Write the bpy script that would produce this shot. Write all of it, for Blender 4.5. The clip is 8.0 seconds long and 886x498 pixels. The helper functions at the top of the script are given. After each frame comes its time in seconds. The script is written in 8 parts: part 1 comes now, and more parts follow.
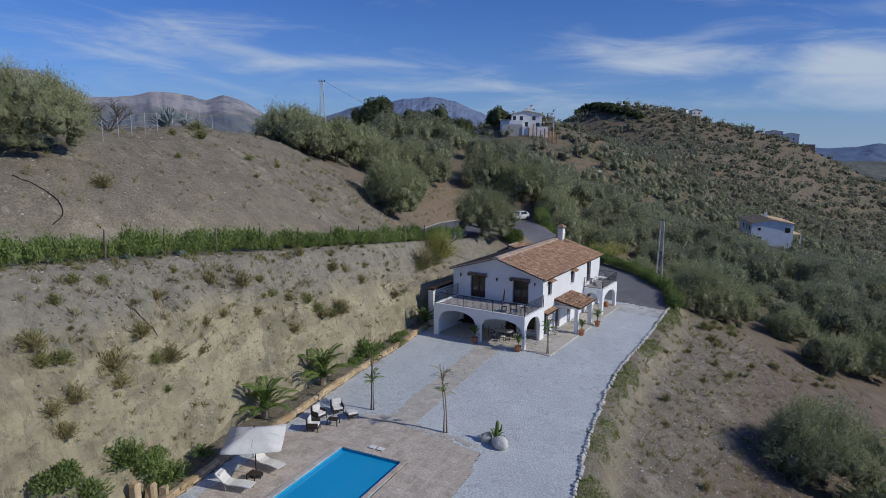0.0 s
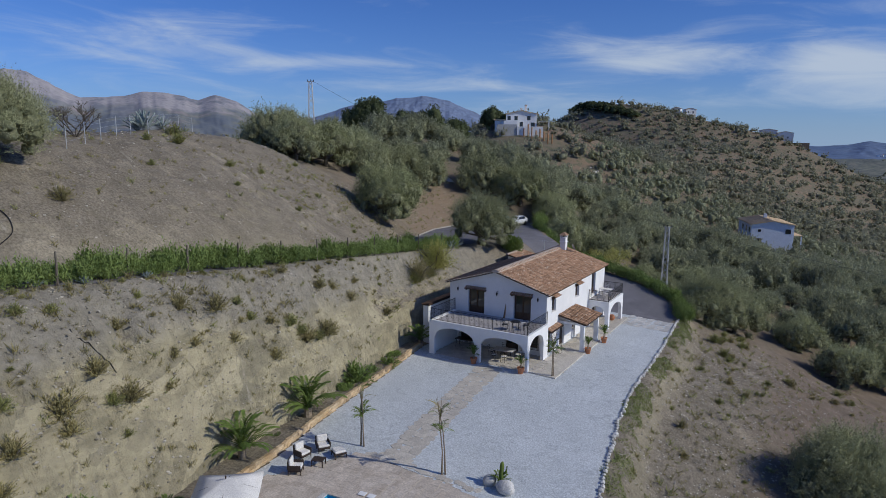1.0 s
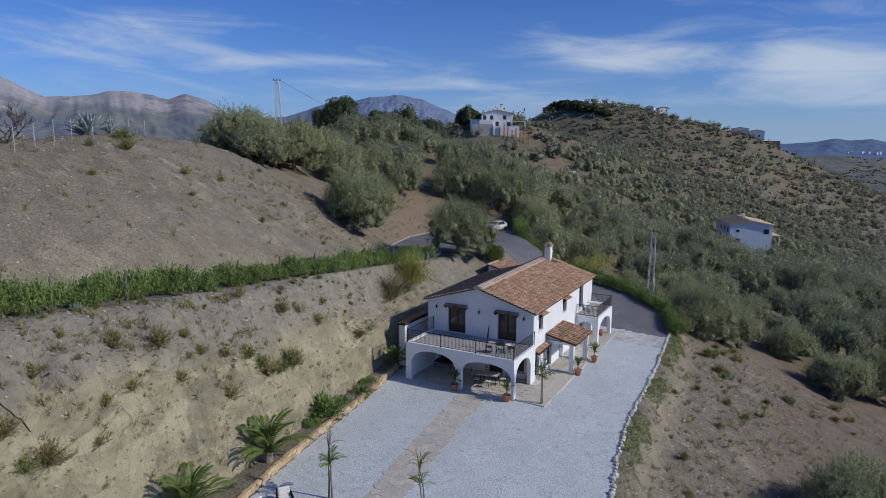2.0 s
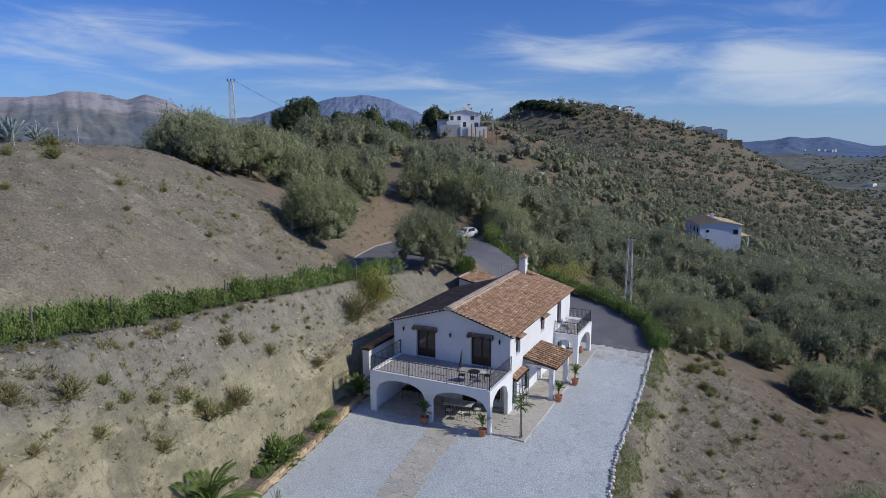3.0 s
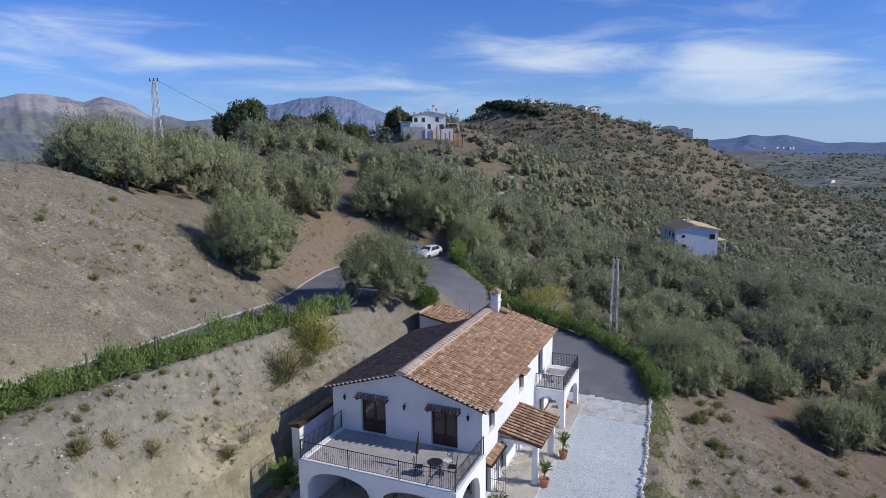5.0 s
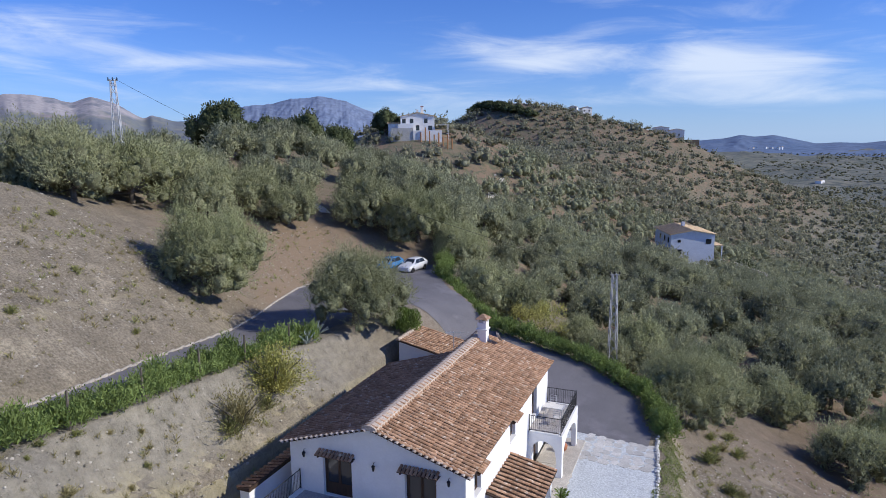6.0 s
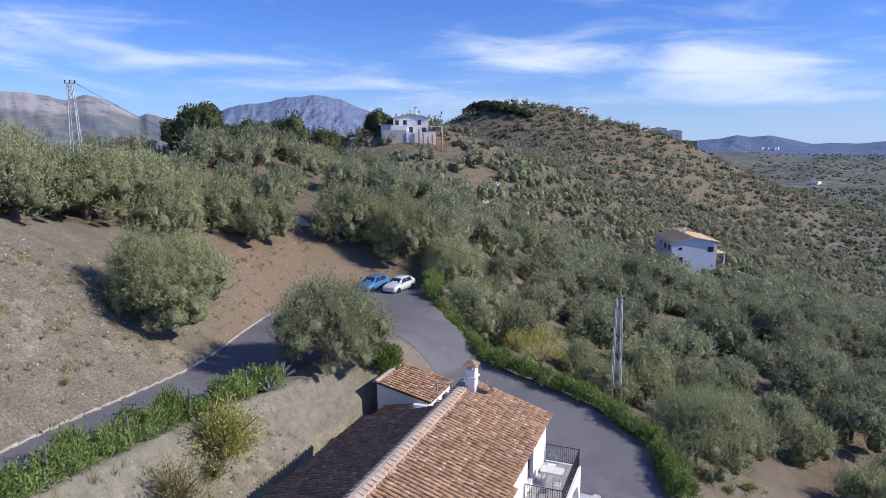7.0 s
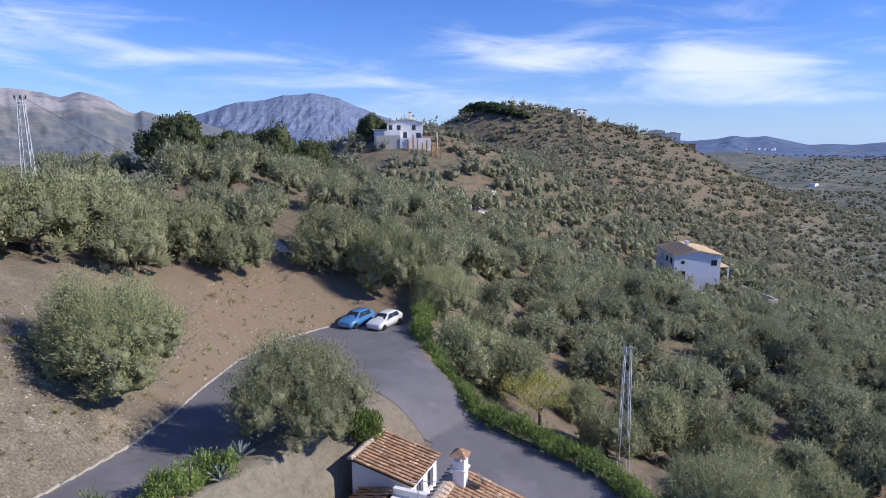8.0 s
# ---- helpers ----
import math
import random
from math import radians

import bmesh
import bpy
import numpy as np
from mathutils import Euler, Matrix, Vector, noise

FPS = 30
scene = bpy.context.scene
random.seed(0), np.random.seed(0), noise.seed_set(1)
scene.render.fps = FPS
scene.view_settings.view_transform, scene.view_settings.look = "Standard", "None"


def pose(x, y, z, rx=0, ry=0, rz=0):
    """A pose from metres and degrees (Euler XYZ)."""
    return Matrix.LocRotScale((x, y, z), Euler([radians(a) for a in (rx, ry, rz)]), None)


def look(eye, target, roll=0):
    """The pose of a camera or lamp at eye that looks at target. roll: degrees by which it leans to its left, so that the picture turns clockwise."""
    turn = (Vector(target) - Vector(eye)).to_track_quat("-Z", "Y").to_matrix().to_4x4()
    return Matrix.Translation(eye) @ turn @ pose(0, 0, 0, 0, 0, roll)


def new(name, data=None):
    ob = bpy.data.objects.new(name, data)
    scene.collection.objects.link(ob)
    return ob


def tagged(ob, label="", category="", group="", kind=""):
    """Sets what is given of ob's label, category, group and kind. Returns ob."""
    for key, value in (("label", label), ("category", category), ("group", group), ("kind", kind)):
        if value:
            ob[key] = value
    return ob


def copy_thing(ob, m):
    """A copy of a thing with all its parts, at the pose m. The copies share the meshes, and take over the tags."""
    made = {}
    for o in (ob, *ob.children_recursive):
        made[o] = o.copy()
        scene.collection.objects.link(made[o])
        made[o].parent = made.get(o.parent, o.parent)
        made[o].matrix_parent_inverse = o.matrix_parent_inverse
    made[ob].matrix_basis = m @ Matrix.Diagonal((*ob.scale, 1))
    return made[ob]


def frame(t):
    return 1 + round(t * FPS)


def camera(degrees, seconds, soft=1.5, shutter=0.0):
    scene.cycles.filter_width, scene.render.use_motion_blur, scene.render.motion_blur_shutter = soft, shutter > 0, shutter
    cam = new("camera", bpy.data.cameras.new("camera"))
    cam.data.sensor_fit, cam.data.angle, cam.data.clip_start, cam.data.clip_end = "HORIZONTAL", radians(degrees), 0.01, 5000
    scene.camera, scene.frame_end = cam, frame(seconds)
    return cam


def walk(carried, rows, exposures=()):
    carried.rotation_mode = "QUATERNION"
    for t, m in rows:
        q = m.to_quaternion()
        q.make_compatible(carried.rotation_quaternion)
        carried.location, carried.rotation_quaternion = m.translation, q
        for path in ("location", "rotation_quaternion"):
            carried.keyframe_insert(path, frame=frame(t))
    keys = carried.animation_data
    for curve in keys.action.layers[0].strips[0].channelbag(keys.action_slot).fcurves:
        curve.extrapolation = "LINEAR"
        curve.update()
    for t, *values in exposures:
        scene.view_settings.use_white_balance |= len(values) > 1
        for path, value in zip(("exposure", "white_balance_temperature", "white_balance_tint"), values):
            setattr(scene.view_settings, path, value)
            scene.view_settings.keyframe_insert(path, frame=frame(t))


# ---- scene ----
cam = camera(69.0, 8.0, soft=0.65)
PATH = [
    (0, (21.67, -48.193, 17.635), (20.633, -46.516, 17.3), 0.5),
    (0.5, (20.518, -46.488, 17.798), (19.488, -44.807, 17.464), 0.4),
    (1, (19.25, -44.63, 18.071), (18.23, -42.943, 17.734), 0.3),
    (1.5, (17.923, -42.608, 18.31), (16.932, -40.904, 17.971), 0.2),
    (3, (14.498, -36.322, 18.964), (13.63, -34.552, 18.623), -0.2),
    (3.5, (13.525, -33.982, 19.149), (12.701, -32.191, 18.81), -0.4),
    (4, (12.472, -31.47, 19.293), (11.67, -29.67, 18.955), -0.5),
    (4.5, (11.573, -28.88, 19.492), (10.782, -27.075, 19.153), -0.6),
    (6, (9.085, -20.479, 20.061), (8.33, -18.658, 19.722), -0.7),
    (6.5, (8.31, -17.604, 20.417), (7.564, -15.779, 20.079), -0.7),
    (7, (7.505, -14.534, 21.088), (6.761, -12.709, 20.746), -0.5),
    (7.5, (6.631, -11.444, 22.128), (5.892, -9.618, 21.782), -0.3),
    (8, (5.632, -8.31, 23.309), (4.899, -6.482, 22.963), -0.2),
]
walk(cam, [(t, look(eye, target, roll)) for t, eye, target, roll in PATH],
     [(0, -0.72, 6000, 5), (2, -0.63, 6000, 5), (4.5, -0.35, 6000, 6), (6.5, 0.0, 6100, 9), (8, 0.13, 6150, 10)])

# ---- sky, sun ----
SUN_TO = Vector((1.0, 0.2, 0.0)).normalized()
SUN_HEIGHT = radians(33)
world = bpy.data.worlds.new("sky")
scene.world = world
world.use_nodes = True
wn, wl = world.node_tree.nodes, world.node_tree.links
wn.clear()
sky = wn.new("ShaderNodeTexSky")
sky.sky_type, sky.sun_disc = "NISHITA", False
sky.sun_elevation, sky.sun_rotation = SUN_HEIGHT, math.atan2(SUN_TO.x, SUN_TO.y)
sky.altitude, sky.air_density, sky.dust_density, sky.ozone_density = 400, 1.0, 0.15, 3.0
coords = wn.new("ShaderNodeTexCoord")
parts_of = wn.new("ShaderNodeSeparateXYZ")
wl.new(coords.outputs["Generated"], parts_of.inputs[0])


def sky_math(kind, a, b=None, c=None):
    n = wn.new("ShaderNodeMath")
    n.operation = kind
    for i, v in enumerate((a, b, c)):
        if v is None:
            continue
        if isinstance(v, (int, float)):
            n.inputs[i].default_value = v
        else:
            wl.new(v, n.inputs[i])
    return n.outputs[0]


# thin high cloud: streaks over the whole sky, thicker banks low in the north
bearing_of = sky_math("MULTIPLY", sky_math("ARCTAN2", parts_of.outputs[0], parts_of.outputs[1]), 57.2958)
height_of = sky_math("MULTIPLY", sky_math("ARCSINE", parts_of.outputs[2]), 57.2958)
layer = wn.new("ShaderNodeCombineXYZ")
wl.new(sky_math("MULTIPLY", bearing_of, 0.055), layer.inputs[0])
wl.new(sky_math("MULTIPLY_ADD", height_of, 0.3, sky_math("MULTIPLY", bearing_of, 0.012)), layer.inputs[1])


def sky_noise(scale, detail, rough, twist):
    t = wn.new("ShaderNodeTexNoise")
    t.inputs["Scale"].default_value, t.inputs["Detail"].default_value, t.inputs["Roughness"].default_value = scale, detail, rough
    t.inputs["Distortion"].default_value = twist
    wl.new(layer.outputs[0], t.inputs["Vector"])
    return t.outputs["Fac"]


wisps, banks = sky_noise(1.6, 8, 0.6, 0.6), sky_noise(0.55, 3, 0.5, 0.2)
bank_sum = None
for bearing, height, wide, tall, weight in ((-13.5, 6.5, 6.0, 1.4, 0.44), (-1.5, 5.8, 4.0, 1.5, 0.46), (4.0, 4.9, 5.0, 1.6, 0.4), (-2.0, 3.2, 16.0, 0.9, 0.22), (9.0, 2.7, 7.0, 0.5, 0.2),
                                            (-42.0, 6.2, 9.0, 0.7, 0.2), (-57.0, 7.4, 9.0, 1.4, 0.24), (-31.0, 4.6, 12.0, 0.7, 0.1)):
    a = sky_math("POWER", sky_math("ABSOLUTE", sky_math("DIVIDE", sky_math("SUBTRACT", bearing_of, bearing), wide)), 2.0)
    b = sky_math("POWER", sky_math("ABSOLUTE", sky_math("DIVIDE", sky_math("SUBTRACT", height_of, height), tall)), 2.0)
    bump = sky_math("MULTIPLY", sky_math("EXPONENT", sky_math("MULTIPLY", sky_math("ADD", a, b), -1.0)), weight)
    bank_sum = bump if bank_sum is None else sky_math("ADD", bank_sum, bump)
cover = sky_math("ADD", sky_math("MULTIPLY_ADD", banks, 0.45, wisps), bank_sum)
cloud = wn.new("ShaderNodeMapRange")
cloud.interpolation_type = "SMOOTHSTEP"
cloud.inputs["From Min"].default_value, cloud.inputs["From Max"].default_value, cloud.inputs["To Max"].default_value = 0.7, 1.28, 0.8
wl.new(cover, cloud.inputs["Value"])
tint = wn.new("ShaderNodeMix")
tint.data_type = "RGBA"
tint.blend_type = "MULTIPLY"
tint.inputs[0].default_value = 1.0
tint.inputs[7].default_value = (0.48, 0.7, 1.3, 1)
wl.new(sky.outputs[0], tint.inputs[6])
over = wn.new("ShaderNodeMix")
over.data_type = "RGBA"
wl.new(cloud.outputs[0], over.inputs[0])
wl.new(tint.outputs[2], over.inputs[6])
over.inputs[7].default_value = (8.6, 8.9, 9.6, 1)
back = wn.new("ShaderNodeBackground")
back.inputs["Strength"].default_value = 0.108
haze = wn.new("ShaderNodeMix")
haze.data_type = "RGBA"
wl.new(sky_math("MULTIPLY", sky_math("EXPONENT", sky_math("MULTIPLY", sky_math("MAXIMUM", height_of, 0.0), -0.28)), 0.62), haze.inputs[0])
wl.new(over.outputs[2], haze.inputs[6])
haze.inputs[7].default_value = (4.6, 6.0, 8.4, 1)
wl.new(haze.outputs[2], back.inputs[0])
wl.new(back.outputs[0], wn.new("ShaderNodeOutputWorld").inputs[0])

sun = new("sun", bpy.data.lights.new("sun", "SUN"))
sun.data.energy, sun.data.angle, sun.data.color = 4.4, radians(0.5), (1.0, 0.9, 0.77)
sun.matrix_world = look(SUN_TO * math.cos(SUN_HEIGHT) * 50 + Vector((0, 0, math.sin(SUN_HEIGHT) * 50)), (0, 0, 0))

# ---- materials ----
def surface(name, low, high, scale=2.0, fine=25.0, rough=0.9, bump=0.3, spots=None, spot_scale=0.6, spot_cut=0.55, random="", spread=0.35, metal=0.0, stretch=None, grit=0.22):
    """Two tones by broad noise, a finer grain, spots of a third tone, relief; random: 'object' or 'island' varies the brightness piece by piece."""
    m = bpy.data.materials.new(name)
    m.use_nodes = True
    n, l = m.node_tree.nodes, m.node_tree.links
    shader = n["Principled BSDF"]
    where = n.new("ShaderNodeNewGeometry")
    place = where.outputs["Position"]
    if stretch:
        mp = n.new("ShaderNodeMapping")
        mp.inputs["Scale"].default_value = stretch
        l.new(place, mp.inputs[0])
        place = mp.outputs[0]

    def noise_of(s, detail=4.0):
        t = n.new("ShaderNodeTexNoise")
        t.inputs["Scale"].default_value, t.inputs["Detail"].default_value, t.inputs["Roughness"].default_value = s, detail, 0.62
        l.new(place, t.inputs["Vector"])
        return t.outputs["Fac"]

    def ramp(v, a, b):
        r = n.new("ShaderNodeMapRange")
        r.inputs["From Min"].default_value, r.inputs["From Max"].default_value = a, b
        l.new(v, r.inputs["Value"])
        return r.outputs[0]

    def mix(f, a, b, kind="MIX"):
        x = n.new("ShaderNodeMix")
        x.data_type, x.blend_type = "RGBA", kind
        for sock, v in ((x.inputs[0], f), (x.inputs[6], a), (x.inputs[7], b)):
            if isinstance(v, (int, float)):
                sock.default_value = v
            elif isinstance(v, tuple):
                sock.default_value = (*v, 1)
            else:
                l.new(v, sock)
        return x.outputs[2]

    grain = noise_of(fine, 3)
    colour = mix(ramp(noise_of(scale), 0.3, 0.7), low, high)
    if spots:
        colour = mix(ramp(noise_of(spot_scale, 5), spot_cut, spot_cut + 0.12), colour, spots)
    g = n.new("ShaderNodeMapRange")
    g.inputs["From Min"].default_value, g.inputs["From Max"].default_value = 0.3, 0.7
    g.inputs["To Min"].default_value, g.inputs["To Max"].default_value = 1 - grit, 1 + grit
    l.new(grain, g.inputs["Value"])
    colour = mix(1.0, colour, g.outputs[0], "MULTIPLY")
    if random:
        chance = n.new("ShaderNodeObjectInfo").outputs["Random"] if random == "object" else where.outputs["Random Per Island"]
        r = n.new("ShaderNodeMapRange")
        r.inputs["To Min"].default_value, r.inputs["To Max"].default_value = 1 - spread, 1 + spread
        l.new(chance, r.inputs["Value"])
        colour = mix(1.0, colour, r.outputs[0], "MULTIPLY")
    l.new(colour, shader.inputs["Base Color"])
    shader.inputs["Roughness"].default_value, shader.inputs["Metallic"].default_value = rough, metal
    shader.inputs["Specular IOR Level"].default_value = 0.3
    if bump:
        b = n.new("ShaderNodeBump")
        b.inputs["Strength"].default_value, b.inputs["Distance"].default_value = bump, 0.05
        l.new(grain, b.inputs["Height"])
        l.new(b.outputs[0], shader.inputs["Normal"])
    return m


def foliage(name, low, high, spread=0.25, shine=0.6, glow_through=0.25, fluff=0.0):
    """Leaves: each leaf or spray has its own tone; some light passes through."""
    m = surface(name, low, high, 0.9 if fluff else 0.35, 2.6 if fluff else 5.0, shine + 0.3, 0.35, random="island", spread=spread * 0.6, grit=0.3 if fluff else 0.16)
    n, l = m.node_tree.nodes, m.node_tree.links
    shader = n["Principled BSDF"]
    shader.inputs["Specular IOR Level"].default_value = 0.12
    if fluff:
        # tufts too small to tell apart break up the light on a far crown
        tufts = n.new("ShaderNodeTexNoise")
        tufts.inputs["Scale"].default_value, tufts.inputs["Detail"].default_value, tufts.inputs["Roughness"].default_value = 1.6, 5, 0.7
        l.new(n.new("ShaderNodeNewGeometry").outputs["Position"], tufts.inputs["Vector"])
        relief = n.new("ShaderNodeBump")
        relief.inputs["Strength"].default_value, relief.inputs["Distance"].default_value = 0.9, fluff
        l.new(tufts.outputs["Fac"], relief.inputs["Height"])
        l.new(relief.outputs[0], shader.inputs["Normal"])
    tree_tone = n.new("ShaderNodeMapRange")
    tree_tone.inputs["To Min"].default_value, tree_tone.inputs["To Max"].default_value = 0.8, 1.16
    l.new(n.new("ShaderNodeObjectInfo").outputs["Random"], tree_tone.inputs["Value"])
    toned = n.new("ShaderNodeMix")
    toned.data_type, toned.blend_type = "RGBA", "MULTIPLY"
    toned.inputs[0].default_value = 1.0
    l.new(shader.inputs["Base Color"].links[0].from_socket, toned.inputs[6])
    l.new(tree_tone.outputs[0], toned.inputs[7])
    l.new(toned.outputs[2], shader.inputs["Base Color"])
    thin = n.new("ShaderNodeBsdfTranslucent")
    l.new(shader.inputs["Base Color"].links[0].from_socket, thin.inputs["Color"])
    both = n.new("ShaderNodeMixShader")
    both.inputs[0].default_value = glow_through
    l.new(shader.outputs[0], both.inputs[1])
    l.new(thin.outputs[0], both.inputs[2])
    l.new(both.outputs[0], n["Material Output"].inputs["Surface"])
    return m


def plain_glass(name, colour, rough=0.03):
    m = bpy.data.materials.new(name)
    m.use_nodes = True
    s = m.node_tree.nodes["Principled BSDF"]
    s.inputs["Base Color"].default_value, s.inputs["Roughness"].default_value = (*colour, 1), rough
    s.inputs["Specular IOR Level"].default_value = 0.7
    return m


WHITEWASH = surface("whitewash", (0.8, 0.795, 0.78), (0.89, 0.885, 0.87), 0.7, 9, 0.9, 0.06, grit=0.025)
GRAVEL = surface("pale gravel", (0.52, 0.545, 0.55), (0.62, 0.645, 0.65), 0.25, 9, 0.95, 0.8, spots=(0.48, 0.505, 0.515), spot_scale=1.6, spot_cut=0.54, grit=0.24)
ASPHALT = surface("grey asphalt", (0.145, 0.14, 0.15), (0.19, 0.183, 0.195), 0.35, 30, 0.9, 0.25, spots=(0.22, 0.21, 0.225), spot_scale=0.25, spot_cut=0.55)
STONE_WALL = surface("ochre stone", (0.42, 0.29, 0.15), (0.55, 0.43, 0.28), 1.2, 16, 0.9, 0.4, random="object", spread=0.3)
STONE_WHITE = surface("pale stone", (0.5, 0.49, 0.46), (0.66, 0.64, 0.6), 1.5, 12, 0.9, 0.4, random="object", spread=0.2)
FLAG = surface("stone flags", (0.5, 0.455, 0.385), (0.6, 0.555, 0.48), 1.8, 14, 0.85, 0.3, random="object", spread=0.1)
FLAG_PALE = surface("pale stone flags", (0.5, 0.48, 0.44), (0.62, 0.6, 0.56), 0.9, 14, 0.85, 0.3, random="object", spread=0.18)
JOINT = surface("mortar", (0.5, 0.435, 0.355), (0.58, 0.51, 0.43), 2, 25, 0.95, 0.2)
DECK = surface("beige deck tiles", (0.53, 0.455, 0.37), (0.64, 0.565, 0.475), 1.6, 9, 0.8, 0.15, spots=(0.47, 0.4, 0.32), spot_scale=1.1, spot_cut=0.5, random="object", spread=0.08)
TILE = surface("clay tile", (0.27, 0.15, 0.085), (0.47, 0.3, 0.19), 2.2, 14, 0.85, 0.3, spots=(0.6, 0.49, 0.38), spot_scale=3.4, spot_cut=0.56, random="object", spread=0.22)
TILES = surface("clay tiles", (0.27, 0.15, 0.085), (0.47, 0.3, 0.19), 2.2, 14, 0.85, 0.3, spots=(0.6, 0.49, 0.38), spot_scale=3.4, spot_cut=0.56, random="island", spread=0.22)
# pan bed coloured near black, standing in for shade between the cover tiles
PAN_SHADE = surface("clay pan tiles", (0.045, 0.028, 0.02), (0.075, 0.048, 0.034), 1.5, 14, 0.9, 0.3)
RIDGE = surface("pale ridge tile", (0.5, 0.4, 0.31), (0.62, 0.53, 0.44), 1.5, 12, 0.85, 0.3, random="object", spread=0.12)
TERRACE = surface("terrace floor tiles", (0.4, 0.37, 0.35), (0.48, 0.45, 0.43), 1.0, 12, 0.7, 0.15)
DARK_WOOD = surface("dark brown wood", (0.05, 0.03, 0.02), (0.09, 0.055, 0.035), 2, 20, 0.5, 0.15, stretch=(1, 1, 0.2))
IRON = surface("black iron", (0.02, 0.02, 0.022), (0.035, 0.034, 0.034), 3, 30, 0.5, 0.1)
STEEL = surface("galvanised steel", (0.42, 0.43, 0.44), (0.55, 0.56, 0.57), 2, 15, 0.5, 0.1, metal=0.6)
GLASS = plain_glass("dark window glass", (0.03, 0.035, 0.04))
CURTAIN = surface("pale curtain", (0.4, 0.38, 0.34), (0.5, 0.48, 0.43), 3, 20, 0.9, 0.1, stretch=(6, 6, 0.3))
TERRACOTTA = surface("terracotta", (0.4, 0.16, 0.08), (0.5, 0.23, 0.12), 2, 18, 0.8, 0.2)
CLOTH = surface("cream cloth", (0.72, 0.69, 0.63), (0.82, 0.79, 0.73), 2, 30, 0.9, 0.1)
RATTAN = surface("dark woven rattan", (0.035, 0.025, 0.02), (0.07, 0.05, 0.04), 4, 40, 0.6, 0.4)
BARK = surface("grey bark", (0.1, 0.085, 0.065), (0.2, 0.175, 0.14), 3, 18, 0.95, 0.8, stretch=(1, 1, 0.3))
PALM_BARK = surface("palm trunk", (0.24, 0.185, 0.13), (0.36, 0.3, 0.22), 6, 20, 0.95, 0.8, stretch=(0.5, 0.5, 2.0))
OLIVE = foliage("olive leaves", (0.31, 0.325, 0.17), (0.43, 0.44, 0.25), 0.2, glow_through=0.22)
OLIVE_LIGHT = foliage("light olive leaves", (0.28, 0.3, 0.145), (0.39, 0.405, 0.215), 0.2, glow_through=0.22)
# greyer than the near olives: a little haze put into the leaf colour
OLIVE_FAR = foliage("far olive leaves", (0.315, 0.33, 0.2), (0.43, 0.44, 0.28), 0.2, glow_through=0.34, fluff=0.5)
WILD = foliage("wild olive leaves", (0.255, 0.258, 0.175), (0.355, 0.35, 0.24), 0.45, glow_through=0.45, fluff=0.5)
SCRUB = foliage("dull scrub", (0.19, 0.185, 0.11), (0.27, 0.255, 0.15), 0.2, glow_through=0.42, fluff=0.5)
# darker copy of the leaf colour, standing in for shade inside the crown
CROWN_SHADE = foliage("inner leaves", (0.2, 0.21, 0.12), (0.29, 0.3, 0.175), 0.2, glow_through=0.1, fluff=0.5)
MAQUIS = foliage("maquis leaves", (0.17, 0.17, 0.105), (0.24, 0.235, 0.14), 0.15, glow_through=0.4, fluff=0.5)
CREEPER = foliage("creeper leaves", (0.29, 0.33, 0.12), (0.41, 0.45, 0.18))
OAK = foliage("dark oak leaves", (0.085, 0.105, 0.05), (0.135, 0.155, 0.075))
ALMOND = foliage("yellowing leaves", (0.35, 0.345, 0.1), (0.48, 0.45, 0.16))
HEDGE = foliage("hedge leaves", (0.18, 0.245, 0.07), (0.29, 0.365, 0.125), 0.2, glow_through=0.35)
PALM_LEAF = foliage("palm leaves", (0.11, 0.17, 0.04), (0.2, 0.26, 0.07))
DRY = foliage("dry scrub", (0.31, 0.275, 0.125), (0.44, 0.39, 0.19))
DRY_GREEN = foliage("half dry scrub", (0.25, 0.265, 0.1), (0.36, 0.36, 0.14))
AGAVE = surface("agave leaf", (0.24, 0.29, 0.27), (0.36, 0.41, 0.38), 3, 15, 0.6, 0.1)


